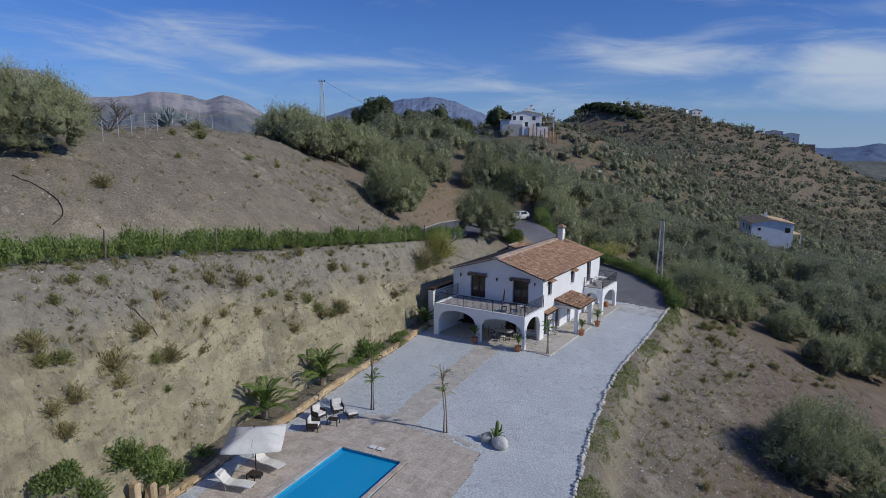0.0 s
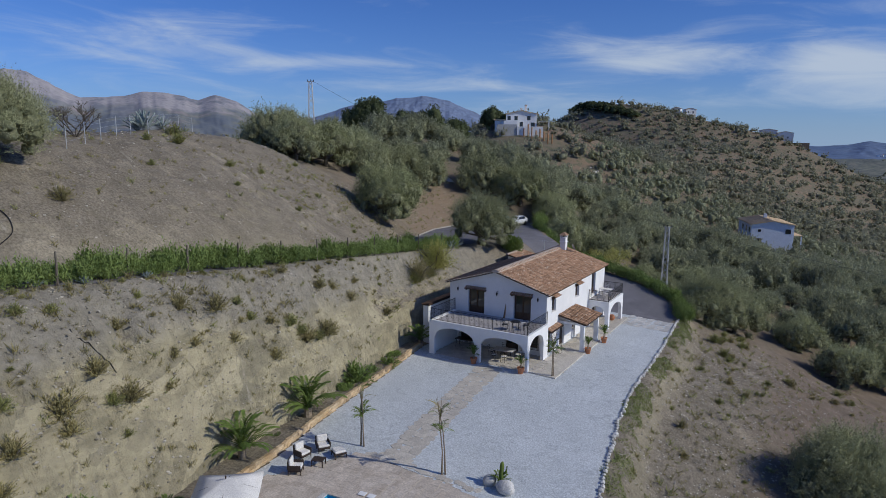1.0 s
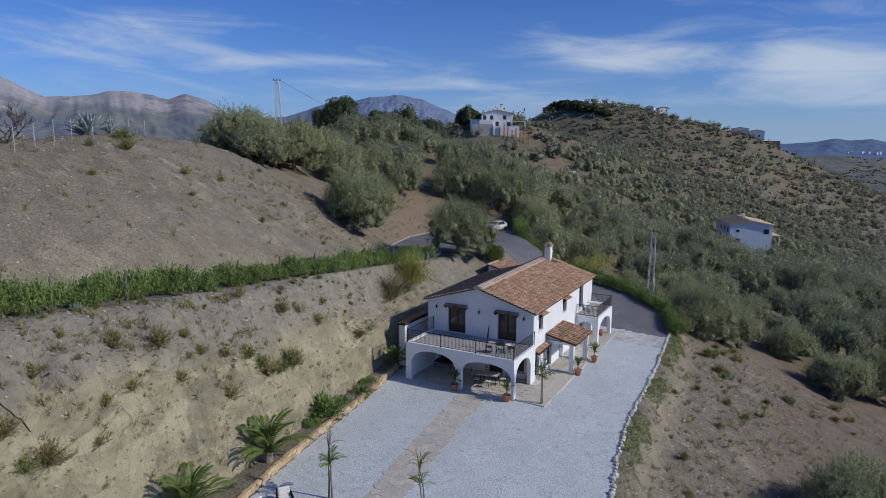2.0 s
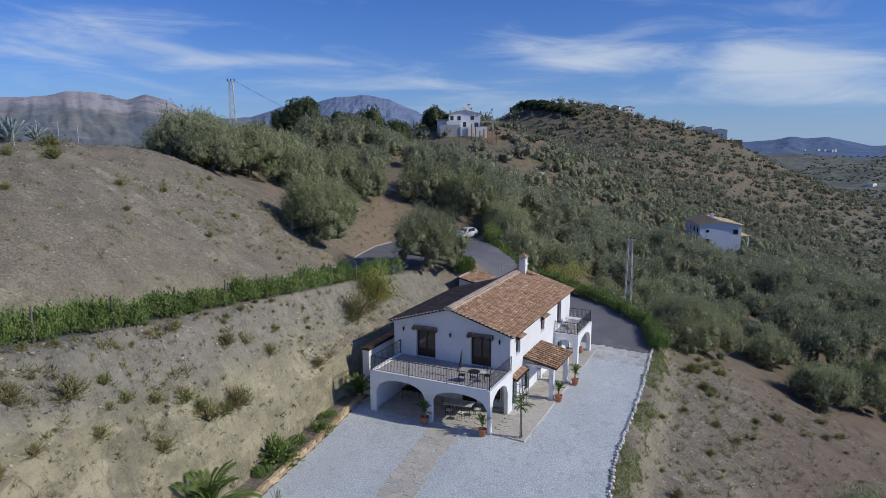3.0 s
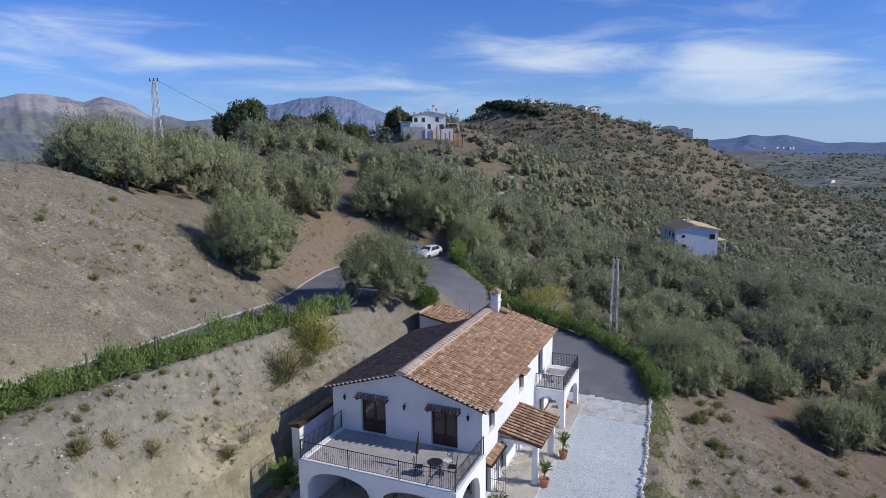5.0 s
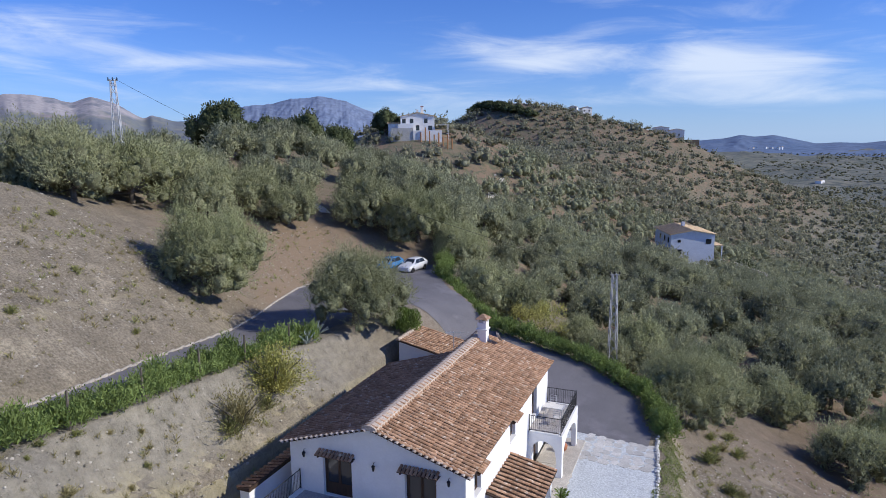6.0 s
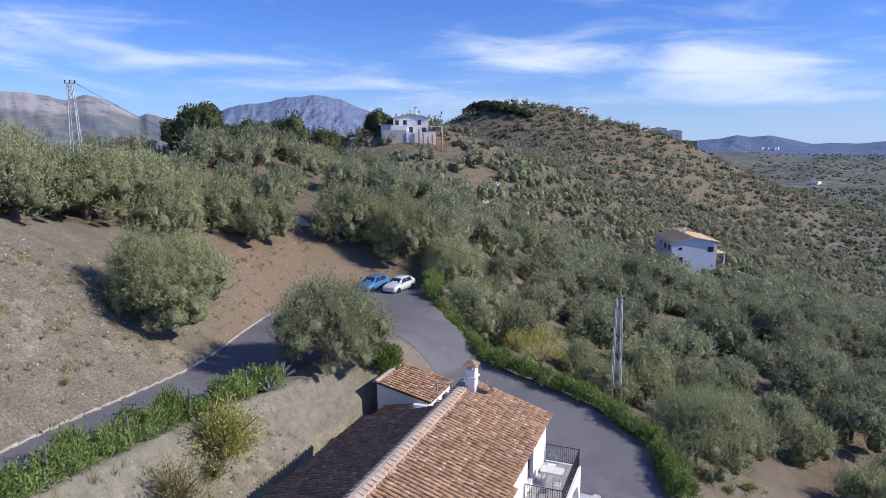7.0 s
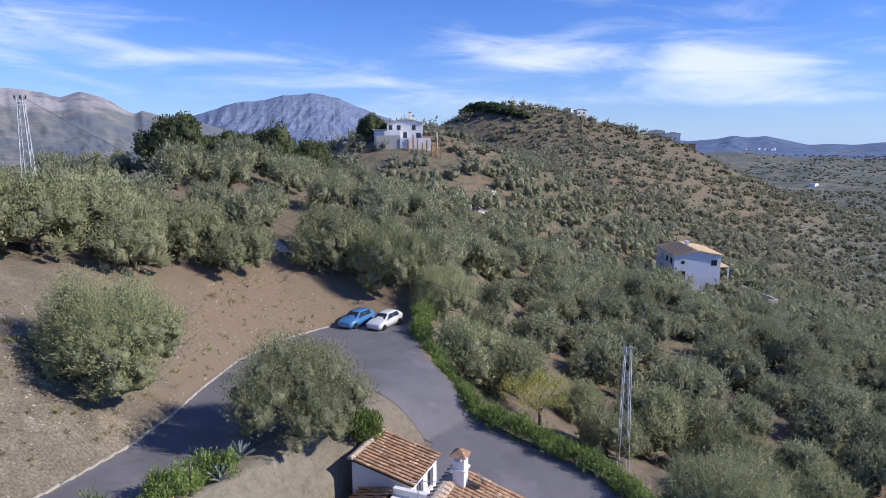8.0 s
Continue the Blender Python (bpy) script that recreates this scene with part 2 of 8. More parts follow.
def ground_material():
    """Bare earth and shale: grey-brown soil with ochre patches, fractured rock where it is steep, reddish earth and scrub on the hills."""
    m = surface("earth and shale", (0.185, 0.158, 0.117), (0.275, 0.237, 0.176), 0.55, 7.0, 0.97, 0.6, spots=(0.37, 0.32, 0.235), spot_scale=0.24, spot_cut=0.56, grit=0.42)
    n, l = m.node_tree.nodes, m.node_tree.links
    shader = n["Principled BSDF"]
    soil = shader.inputs["Base Color"].links[0].from_socket
    geo = n.new("ShaderNodeNewGeometry")
    up = n.new("ShaderNodeSeparateXYZ")
    l.new(geo.outputs["True Normal"], up.inputs[0])
    at = n.new("ShaderNodeSeparateXYZ")
    l.new(geo.outputs["Position"], at.inputs[0])

    def stretched(stretch):
        mp = n.new("ShaderNodeMapping")
        mp.inputs["Scale"].default_value = stretch
        mp.inputs["Rotation"].default_value = (0.35, 0.5, 0.2)
        l.new(geo.outputs["Position"], mp.inputs[0])
        return mp.outputs[0]

    def noise_of(s, detail, stretch=(1, 1, 1), rough=0.65):
        t = n.new("ShaderNodeTexNoise")
        t.inputs["Scale"].default_value, t.inputs["Detail"].default_value, t.inputs["Roughness"].default_value = s, detail, rough
        l.new(stretched(stretch), t.inputs["Vector"])
        return t.outputs["Fac"]

    def ramp(v, a, b):
        r = n.new("ShaderNodeMapRange")
        r.inputs["From Min"].default_value, r.inputs["From Max"].default_value = a, b
        l.new(v, r.inputs["Value"])
        return r.outputs[0]

    def mix(f, a, b):
        x = n.new("ShaderNodeMix")
        x.data_type = "RGBA"
        for sock, v in ((x.inputs[0], f), (x.inputs[6], a), (x.inputs[7], b)):
            if isinstance(v, tuple):
                sock.default_value = (*v, 1)
            else:
                l.new(v, sock)
        return x.outputs[2]

    # fractured rock: broad beds, fine grain, thin cracks
    beds, crumbs = noise_of(0.55, 5, (0.8, 0.8, 1.8)), noise_of(1.9, 9, (1.3, 0.8, 1.0), 0.75)
    rock = mix(ramp(beds, 0.36, 0.66), (0.27, 0.24, 0.155), (0.485, 0.425, 0.272))
    rock = mix(ramp(crumbs, 0.46, 0.32), rock, (0.21, 0.187, 0.122))
    line = n.new("ShaderNodeMath")
    line.operation = "ABSOLUTE"
    centred = n.new("ShaderNodeMath")
    centred.operation = "SUBTRACT"
    centred.inputs[1].default_value = 0.5
    l.new(noise_of(0.75, 7, (0.7, 1.5, 0.55), 0.6), centred.inputs[0])
    l.new(centred.outputs[0], line.inputs[0])
    clefts = ramp(line.outputs[0], 0.028, 0.004)
    faint = n.new("ShaderNodeMath")
    faint.operation = "MULTIPLY"
    l.new(clefts, faint.inputs[0])
    l.new(ramp(noise_of(0.4, 3), 0.45, 0.7), faint.inputs[1])
    rock = mix(faint.outputs[0], rock, (0.2, 0.178, 0.12))
    blocks = n.new("ShaderNodeTexVoronoi")
    blocks.inputs["Scale"].default_value, blocks.inputs["Randomness"].default_value = 0.8, 1.0
    bent = n.new("ShaderNodeMix")
    bent.data_type = "RGBA"
    bent.inputs[0].default_value = 0.3
    wobble = n.new("ShaderNodeTexNoise")
    wobble.inputs["Scale"].default_value, wobble.inputs["Detail"].default_value = 1.1, 4
    l.new(geo.outputs["Position"], wobble.inputs["Vector"])
    l.new(stretched((1.0, 0.75, 1.5)), bent.inputs[6])
    l.new(wobble.outputs["Color"], bent.inputs[7])
    l.new(bent.outputs[2], blocks.inputs["Vector"])
    block = n.new("ShaderNodeSeparateColor")
    l.new(blocks.outputs["Color"], block.inputs[0])
    rock = mix(ramp(block.outputs[0], 0.55, 1.4), rock, (0.53, 0.465, 0.31))
    rock = mix(ramp(block.outputs[1], 0.62, 1.5), rock, (0.18, 0.165, 0.12))
    steep = n.new("ShaderNodeMapRange")
    steep.inputs["From Min"].default_value, steep.inputs["From Max"].default_value = 0.76, 0.55
    l.new(up.outputs[2], steep.inputs["Value"])
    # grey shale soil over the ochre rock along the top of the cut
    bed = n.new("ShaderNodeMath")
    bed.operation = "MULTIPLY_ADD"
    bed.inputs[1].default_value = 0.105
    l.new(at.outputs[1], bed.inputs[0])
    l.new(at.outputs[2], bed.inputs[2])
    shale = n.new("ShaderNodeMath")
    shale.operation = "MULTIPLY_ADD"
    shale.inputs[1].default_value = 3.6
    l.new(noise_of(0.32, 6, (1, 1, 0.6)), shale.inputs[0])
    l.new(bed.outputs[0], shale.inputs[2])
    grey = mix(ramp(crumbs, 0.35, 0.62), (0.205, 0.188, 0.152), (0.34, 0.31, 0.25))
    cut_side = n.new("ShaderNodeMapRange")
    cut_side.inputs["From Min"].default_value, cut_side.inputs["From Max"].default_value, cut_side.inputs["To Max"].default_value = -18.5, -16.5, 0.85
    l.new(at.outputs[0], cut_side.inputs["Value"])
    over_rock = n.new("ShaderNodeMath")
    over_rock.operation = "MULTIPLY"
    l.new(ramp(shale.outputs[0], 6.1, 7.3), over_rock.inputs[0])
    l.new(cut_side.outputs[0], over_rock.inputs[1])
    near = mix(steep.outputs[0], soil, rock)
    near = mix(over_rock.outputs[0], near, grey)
    # rain-washed streaks and loose crumbs
    near = mix(ramp(noise_of(0.9, 7, (0.5, 1.6, 0.5), 0.7), 0.6, 0.72), near, (0.4, 0.36, 0.285))
    near = mix(ramp(noise_of(1.4, 8, (0.7, 1.3, 0.7), 0.75), 0.4, 0.28), near, (0.15, 0.132, 0.1))
    patch = noise_of(0.045, 6)
    ochre = n.new("ShaderNodeVectorMath")
    ochre.operation = "DISTANCE"
    ochre.inputs[1].default_value = (-29, 37, 8)
    l.new(geo.outputs["Position"], ochre.inputs[0])
    reach = n.new("ShaderNodeMath")
    reach.operation = "MULTIPLY_ADD"
    reach.inputs[1].default_value = 26.0
    l.new(noise_of(0.3, 6), reach.inputs[0])
    l.new(ochre.outputs["Value"], reach.inputs[2])
    red = mix(ramp(patch, 0.42, 0.6), (0.26, 0.18, 0.12), (0.2, 0.165, 0.11))
    red = mix(ramp(noise_of(0.4, 5), 0.48, 0.56), red, (0.14, 0.138, 0.085))
    # far plain: groves and fields, lightened and blued to paint in haze
    plain = mix(ramp(noise_of(0.012, 7), 0.4, 0.62), (0.15, 0.16, 0.12), (0.25, 0.235, 0.18))
    plain = mix(ramp(noise_of(0.06, 5), 0.47, 0.55), plain, (0.11, 0.125, 0.105))
    low = n.new("ShaderNodeMapRange")
    low.inputs["From Min"].default_value, low.inputs["From Max"].default_value = -25, -48
    l.new(at.outputs[2], low.inputs["Value"])
    red = mix(low.outputs[0], red, plain)
    brown = mix(ramp(noise_of(0.5, 6), 0.35, 0.65), (0.16, 0.124, 0.088), (0.245, 0.19, 0.14))
    valley = n.new("ShaderNodeMath")
    valley.operation = "MULTIPLY_ADD"
    valley.inputs[1].default_value = 7.0
    l.new(noise_of(0.25, 5), valley.inputs[0])
    l.new(at.outputs[0], valley.inputs[2])
    near = mix(ramp(valley.outputs[0], 17.5, 22.0), near, brown)
    beyond = n.new("ShaderNodeMapRange")
    beyond.inputs["From Min"].default_value, beyond.inputs["From Max"].default_value = 14, 38
    beyond.inputs["To Max"].default_value = 0.7
    l.new(at.outputs[1], beyond.inputs["Value"])
    near = mix(beyond.outputs[0], near, brown)
    near = mix(ramp(reach.outputs[0], 32, 19), near, (0.255, 0.19, 0.127))
    far = n.new("ShaderNodeMapRange")
    far.inputs["From Min"].default_value, far.inputs["From Max"].default_value = 45, 80
    l.new(at.outputs[1], far.inputs["Value"])
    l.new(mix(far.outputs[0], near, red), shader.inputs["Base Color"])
    relief = n.new("ShaderNodeBump")
    relief.inputs["Strength"].default_value, relief.inputs["Distance"].default_value = 0.8, 0.22
    l.new(crumbs, relief.inputs["Height"])
    l.new(shader.inputs["Normal"].links[0].from_socket, relief.inputs["Normal"])
    split = n.new("ShaderNodeBump")
    split.inputs["Distance"].default_value = 0.2
    fall = n.new("ShaderNodeMath")
    fall.operation = "MULTIPLY"
    fall.inputs[1].default_value = 0.4
    l.new(steep.outputs[0], fall.inputs[0])
    l.new(fall.outputs[0], split.inputs["Strength"])
    l.new(ramp(line.outputs[0], 0.0, 0.05), split.inputs["Height"])
    l.new(relief.outputs[0], split.inputs["Normal"])
    facet = n.new("ShaderNodeBump")
    facet.inputs["Distance"].default_value = 0.35
    l.new(fall.outputs[0], facet.inputs["Strength"])
    l.new(block.outputs[2], facet.inputs["Height"])
    l.new(split.outputs[0], facet.inputs["Normal"])
    l.new(facet.outputs[0], shader.inputs["Normal"])
    return m


EARTH = ground_material()

# ---- building blocks ----
def fast_mesh(name, verts, faces, material, smooth=False):
    """A mesh of many faces with the same number of corners."""
    verts, faces = np.asarray(verts, np.float32), np.asarray(faces, np.int32)
    me = bpy.data.meshes.new(name)
    count, sides = faces.shape
    me.vertices.add(len(verts))
    me.vertices.foreach_set("co", verts.ravel())
    me.loops.add(count * sides)
    me.loops.foreach_set("vertex_index", faces.ravel())
    me.polygons.add(count)
    me.polygons.foreach_set("loop_start", np.arange(0, count * sides, sides, dtype=np.int32))
    me.polygons.foreach_set("use_smooth", np.full(count, smooth))
    me.materials.append(material)
    me.update(calc_edges=True)
    return me


def mesh_from(name, bm, material, smooth=False):
    me = bpy.data.meshes.new(name)
    bmesh.ops.recalc_face_normals(bm, faces=bm.faces)
    bm.to_mesh(me)
    bm.free()
    me.materials.append(material)
    if smooth:
        for p in me.polygons:
            p.use_smooth = True
    return me


def thing(name, label, category, x=0, y=0, z=0, turn=0, group="", kind=""):
    ob = new(name)
    ob.matrix_basis = pose(x, y, z, 0, 0, turn)
    ob.empty_display_size = 0.2
    return tagged(ob, label, category, group, kind)


def part(name, bm, material, parent, label="", smooth=False):
    me = bm if isinstance(bm, bpy.types.Mesh) else mesh_from(name, bm, material, smooth)
    ob = new(name, me)
    ob.parent = parent
    return tagged(ob, label)


def box(x0, y0, z0, x1, y1, z1, bm=None, bevel=0.0):
    bm = bm or bmesh.new()
    made = bmesh.ops.create_cube(bm, size=1)["verts"]
    for v in made:
        v.co = Vector((x0 + (v.co.x + 0.5) * (x1 - x0), y0 + (v.co.y + 0.5) * (y1 - y0), z0 + (v.co.z + 0.5) * (z1 - z0)))
    if bevel:
        edges = list({e for v in made for e in v.link_edges})
        bmesh.ops.bevel(bm, geom=edges, offset=bevel, segments=1, affect="EDGES")
    return bm


def tube(points, radii, sides=6, bm=None, cap=True):
    """A round bar along points, with a radius at each."""
    bm = bm or bmesh.new()
    pts = [Vector(p) for p in points]
    radii = [radii] * len(pts) if isinstance(radii, (int, float)) else radii
    rings = []
    for i, p in enumerate(pts):
        way = (pts[min(i + 1, len(pts) - 1)] - pts[max(i - 1, 0)]).normalized()
        side = way.cross(Vector((0, 0, 1)) if abs(way.z) < 0.95 else Vector((1, 0, 0))).normalized()
        other = way.cross(side)
        rings.append([bm.verts.new(p + radii[i] * (side * math.cos(a) + other * math.sin(a))) for a in (2 * math.pi * k / sides for k in range(sides))])
    for a, b in zip(rings, rings[1:]):
        for k in range(sides):
            bm.faces.new((a[k], a[(k + 1) % sides], b[(k + 1) % sides], b[k]))
    if cap:
        bm.faces.new(rings[0])
        bm.faces.new(rings[-1])
    return bm


def lathe(profile, sides=16, bm=None):
    """A turned shape: (radius, height) pairs."""
    bm = bm or bmesh.new()
    rings = [[bm.verts.new((r * math.cos(2 * math.pi * k / sides), r * math.sin(2 * math.pi * k / sides), z)) for k in range(sides)] for r, z in profile]
    for a, b in zip(rings, rings[1:]):
        for k in range(sides):
            bm.faces.new((a[k], a[(k + 1) % sides], b[(k + 1) % sides], b[k]))
    bm.faces.new(rings[0])
    bm.faces.new(rings[-1])
    return bm


def stone_mesh(name, material, seed, size=(1, 1, 1), cuts=2, rough=0.18):
    bm = bmesh.new()
    bmesh.ops.create_icosphere(bm, subdivisions=cuts, radius=0.5)
    r = random.Random(seed)
    off = Vector((r.uniform(0, 50), r.uniform(0, 50), r.uniform(0, 50)))
    for v in bm.verts:
        v.co *= 1 + rough * 2 * (noise.noise(v.co * 2.5 + off))
        v.co = Vector((v.co.x * size[0], v.co.y * size[1], v.co.z * size[2]))
    return mesh_from(name, bm, material, cuts > 1)


def slab_outline(points, z0, z1, bm=None):
    bm = bm or bmesh.new()
    low, high = [bm.verts.new((x, y, z0)) for x, y in points], [bm.verts.new((x, y, z1)) for x, y in points]
    bm.faces.new(low)
    bm.faces.new(high)
    for k in range(len(points)):
        j = (k + 1) % len(points)
        bm.faces.new((low[k], low[j], high[j], high[k]))
    return bm
# ---- the lie of the land: yard cut into a hillside, a road above it, valley to the east ----
def lerp(a, b, t):
    return a + (b - a) * t


def step(a, b, v):
    t = np.clip((v - a) / (b - a), 0, 1)
    return t * t * (3 - 2 * t)


# outer edge of yard and road: yard edge, then the hedge round the bend, to the parking place
EDGE = [(13.5, -34), (11.6, -18.7), (10.2, -12.6), (8.7, -4.5), (8.0, 1.2), (7.8, 8.8), (7.4, 16.5), (6.9, 23.5), (5.0, 28.8), (1.0, 31.8),
        (-2.6, 33.0), (-6.0, 33.6), (-9.4, 35.0), (-14.0, 38.6), (-18.4, 45.2), (-21.0, 52.0)]
# kerb on the uphill side of the road
KERB = [(-16.5, -60), (-17.0, -25), (-18.4, -10), (-20.0, 0), (-21.5, 6.4), (-22.6, 12.6), (-23.5, 16.8), (-24.6, 20.8), (-26.2, 25.3),
        (-27.9, 31.0), (-28.6, 37.0), (-27.5, 42.5), (-25.5, 47.5), (-21.0, 52.0)]
# foot and top of the cut behind the yard
FOOT = [(-5.2, -34), (-7.4, -28), (-8.6, -23), (-9.2, -16), (-10.3, -8), (-11.2, -3), (-12.0, 2), (-12.3, 10), (-12.6, 18), (-12.8, 26), (-9.5, 34), (-8, 40)]
TOP = [(-12.6, -34), (-13.9, -26), (-14.3, -20), (-14.7, -10), (-15.4, 0), (-16.2, 10), (-15.4, 20), (-15.2, 27), (-19, 36), (-21, 42)]


# face of the low stone wall in front of the planting strip
PLANTER = [(-4.7, -33), (-5.3, -29.9), (-6.0, -26.5), (-6.5, -24.1), (-6.9, -20.1), (-7.8, -15.8), (-8.6, -11.0), (-9.3, -5.8), (-10.2, -0.8), (-10.6, 1.6)]
POOL_AT, POOL_TURN, POOL_W, POOL_L = (-1.7, -21.4), radians(6), 3.95, 8.4   # far left corner


def pool_frame(x, y):
    """Metres across and along the pool, from its far left corner towards the near side."""
    dx, dy = x - POOL_AT[0], y - POOL_AT[1]
    return dx * math.cos(POOL_TURN) + dy * math.sin(POOL_TURN), dx * math.sin(POOL_TURN) - dy * math.cos(POOL_TURN)


def in_pool(x, y, margin=0.0):
    u, v = pool_frame(x, y)
    return (u > -margin) & (u < POOL_W + margin) & (v > -margin) & (v < POOL_L + margin)


def line_at(line, y):
    return np.interp(y, [p[1] for p in line], [p[0] for p in line])


def line_distance(line, x, y):
    best = np.full(np.shape(x), 1e9)
    for (ax, ay), (bx, by) in zip(line, line[1:]):
        dx, dy = bx - ax, by - ay
        t = np.clip(((x - ax) * dx + (y - ay) * dy) / (dx * dx + dy * dy), 0, 1)
        best = np.minimum(best, np.hypot(x - ax - t * dx, y - ay - t * dy))
    return best


HILLS = [(-50, -30, 45, 40.5), (-45, 30, 40, 32.6), (-70, 80, 45, 56), (-30, 10, 30, -19.4), (-30, 60, 35, -21.2), (0, 20, 35, 24.4),
         (20, -30, 45, -17), (0, -80, 60, 60), (0, 95, 50, 16.5), (-40, 130, 45, -8.1), (-85, 180, 45, 23.6), (-125, 220, 70, 58.4),
         (-40, 190, 50, 6.2), (20, 160, 60, 4.5), (-70, 250, 60, -8.1), (0, 260, 70, 26.8), (-90, 340, 70, 36), (-40, 400, 60, 19),
         (-110, 430, 90, 6), (-180, 560, 88, 86), (-20, 560, 40, 11), (-10, 470, 75, 14), (60, 350, 100, -1.7), (-30, 600, 120, 45), (60, 100, 70, 26.8)]


def hills(x, y):
    z = np.full(np.shape(x), -60.0)
    for hx, hy, r, h in HILLS:
        z = z + h * np.exp(-((x - hx) ** 2 + (y - hy) ** 2) / (2 * r * r))
    return z


def road_height(y):
    return np.interp(y, [-60, -25, 17, 30, 48, 60], [14.0, 10.4, 6.0, 5.6, 4.8, 4.6])


def yard_height(x, y):
    flat = -0.04 * np.maximum(0, x) - 0.008 * np.maximum(0, -y - 4)
    along = ((x + 20) * 0.793 - (y - 44) * 0.61) / 32.8
    ramp = lerp(5.0, -0.35, np.clip(along, -0.1, 1.05))
    return lerp(flat, ramp, step(20.0, 26.0, y))


def lumps(x, y):
    """Uneven ground, 1 in amplitude."""
    return (np.sin(x * 0.83 + 1.7 * np.sin(y * 0.41)) * np.sin(y * 0.71 + 1.3 * np.sin(x * 0.37)) * 0.5
            + np.sin(x * 2.1 + 2.2 * np.sin(y * 1.13)) * np.sin(y * 1.9 + 1.6 * np.sin(x * 1.31)) * 0.3
            + np.sin(x * 5.3 + 1.9 * np.sin(y * 3.1)) * np.sin(y * 4.7 + 2.3 * np.sin(x * 2.9)) * 0.2)


def fractal(x, y, octaves=4):
    """Smooth random relief in steps of half the size, about -1 to 1."""
    total, size = np.zeros(np.shape(x)), 1.0
    for k in range(octaves):
        ix, iy = np.floor(x), np.floor(y)
        fx, fy = x - ix, y - iy
        fx, fy = fx * fx * (3 - 2 * fx), fy * fy * (3 - 2 * fy)

        def corner(a, b):
            h = np.sin((ix + a) * 127.1 + (iy + b) * 311.7) * 43758.5453
            return h - np.floor(h)

        n = lerp(lerp(corner(0, 0), corner(1, 0), fx), lerp(corner(0, 1), corner(1, 1), fx), fy)
        total, size = total + (2 * n - 1) * size, size * 0.5
        x, y = x * 2.03 + 17.3, y * 2.03 + 9.1
    return total


def land(x, y):
    x, y = np.asarray(x, float), np.asarray(y, float)
    far = hills(x, y)
    foot, top, kerb, edge = (line_at(line, y) for line in (FOOT, TOP, KERB, EDGE))
    yard, road = yard_height(x, y), road_height(y)
    up = np.clip((foot - x) / (foot - top), 0, 1)
    south = step(-24, -34, y)
    face = 1 - (1 - up) ** lerp(2.3, 1.6, south)
    # beside the villa the cut is a sheer wall with a shelf above it
    shelf = np.minimum(3.3, road - yard - 0.6)
    sheer = (shelf * step(0.0, 0.13, up) + (road - yard - shelf) * up ** 1.5) / np.maximum(road - yard, 0.5)
    face = lerp(face, sheer, step(-7, -2, y) * step(29, 24, y))
    gullies = np.abs(np.sin(y * 0.62 + 1.3 * np.sin(y * 0.23) + 0.5 * np.sin(x * 1.1))) - 0.55
    rough = (lumps(x * 1.3, y * 1.1) * 0.4 + gullies * 0.55 + (0.35 - np.abs(fractal(x * 0.5, y * 0.5 + 3))) * 0.75 + (0.3 - np.abs(fractal(x * 0.9 + y * 0.5, y * 1.5, 3))) * 0.4) * np.sin(np.pi * np.clip(up, 0, 1)) * lerp(1, 0.45, step(-6, 0, y)) * step(30, 22, y)
    inner = lerp(yard, road, face) + rough
    inner = np.where(in_pool(x, y, 0.2), -2.6, inner)
    # bank above the kerb, levelling out to the ridge
    d_kerb = line_distance(KERB, x, y)
    room = np.maximum(20.5 - road - 0.06 * np.maximum(y - 15, 0), 6)
    bank = road + room * (1 - np.exp(-(0.74 + 0.35 * step(6, -8, y)) * d_kerb / room)) + (lumps(x * 0.6, y * 0.6) * 0.25 + fractal(x * 0.9, y * 0.9, 3) * 0.1) * step(1, 5, d_kerb)
    bank = bank + 1.9 * np.exp(-((x + 43) ** 2 + (y - 6) ** 2) / 130)
    bank = lerp(bank, far + lumps(x * 0.3, y * 0.3) * 0.5, step(16, 34, d_kerb)) + 0.9 * np.exp(-((x + 45) ** 2 + (y - 7) ** 2) / 130)
    # slope below the outer edge
    d_edge = line_distance(EDGE, x, y)
    below = yard - 1.15 * step(0.3, 2.6, d_edge) - (0.33 + 0.1 * step(22, 36, y)) * d_edge + (lumps(x * 0.7, y * 0.7) * 0.2 + fractal(x * 0.8, y * 0.8, 3) * 0.1) * step(1, 4, d_edge)
    below = lerp(below, far + lumps(x * 0.3, y * 0.3) * 0.5, step(16, 40, d_edge))
    z = np.where(x < kerb, bank, np.where(x > edge, below, inner))
    past = step(-0.8, 0.8, (x + 21) / np.maximum(y - 51, 1))
    return np.where(y > 52, lerp(bank, below, past), z)

# ---- ground: one sheet, fine near the villa and coarser towards the horizon ----
def spread_out(fine_from, fine_to, pitch, near, far, growth):
    steps = list(np.arange(fine_from, fine_to, pitch))
    for sign, limit in ((-1, near), (1, far)):
        here, gap = (steps[0] if sign < 0 else steps[-1]), pitch
        more = []
        while abs(here) < abs(limit):
            gap *= growth
            here += sign * gap
            more.append(here)
        steps = more[::-1] + steps if sign < 0 else steps + more
    return np.array(steps)


def grid_faces(nx, ny):
    i = np.arange((nx - 1) * (ny - 1))
    a = i // (nx - 1) * nx + i % (nx - 1)
    return np.stack([a, a + 1, a + 1 + nx, a + nx], 1)


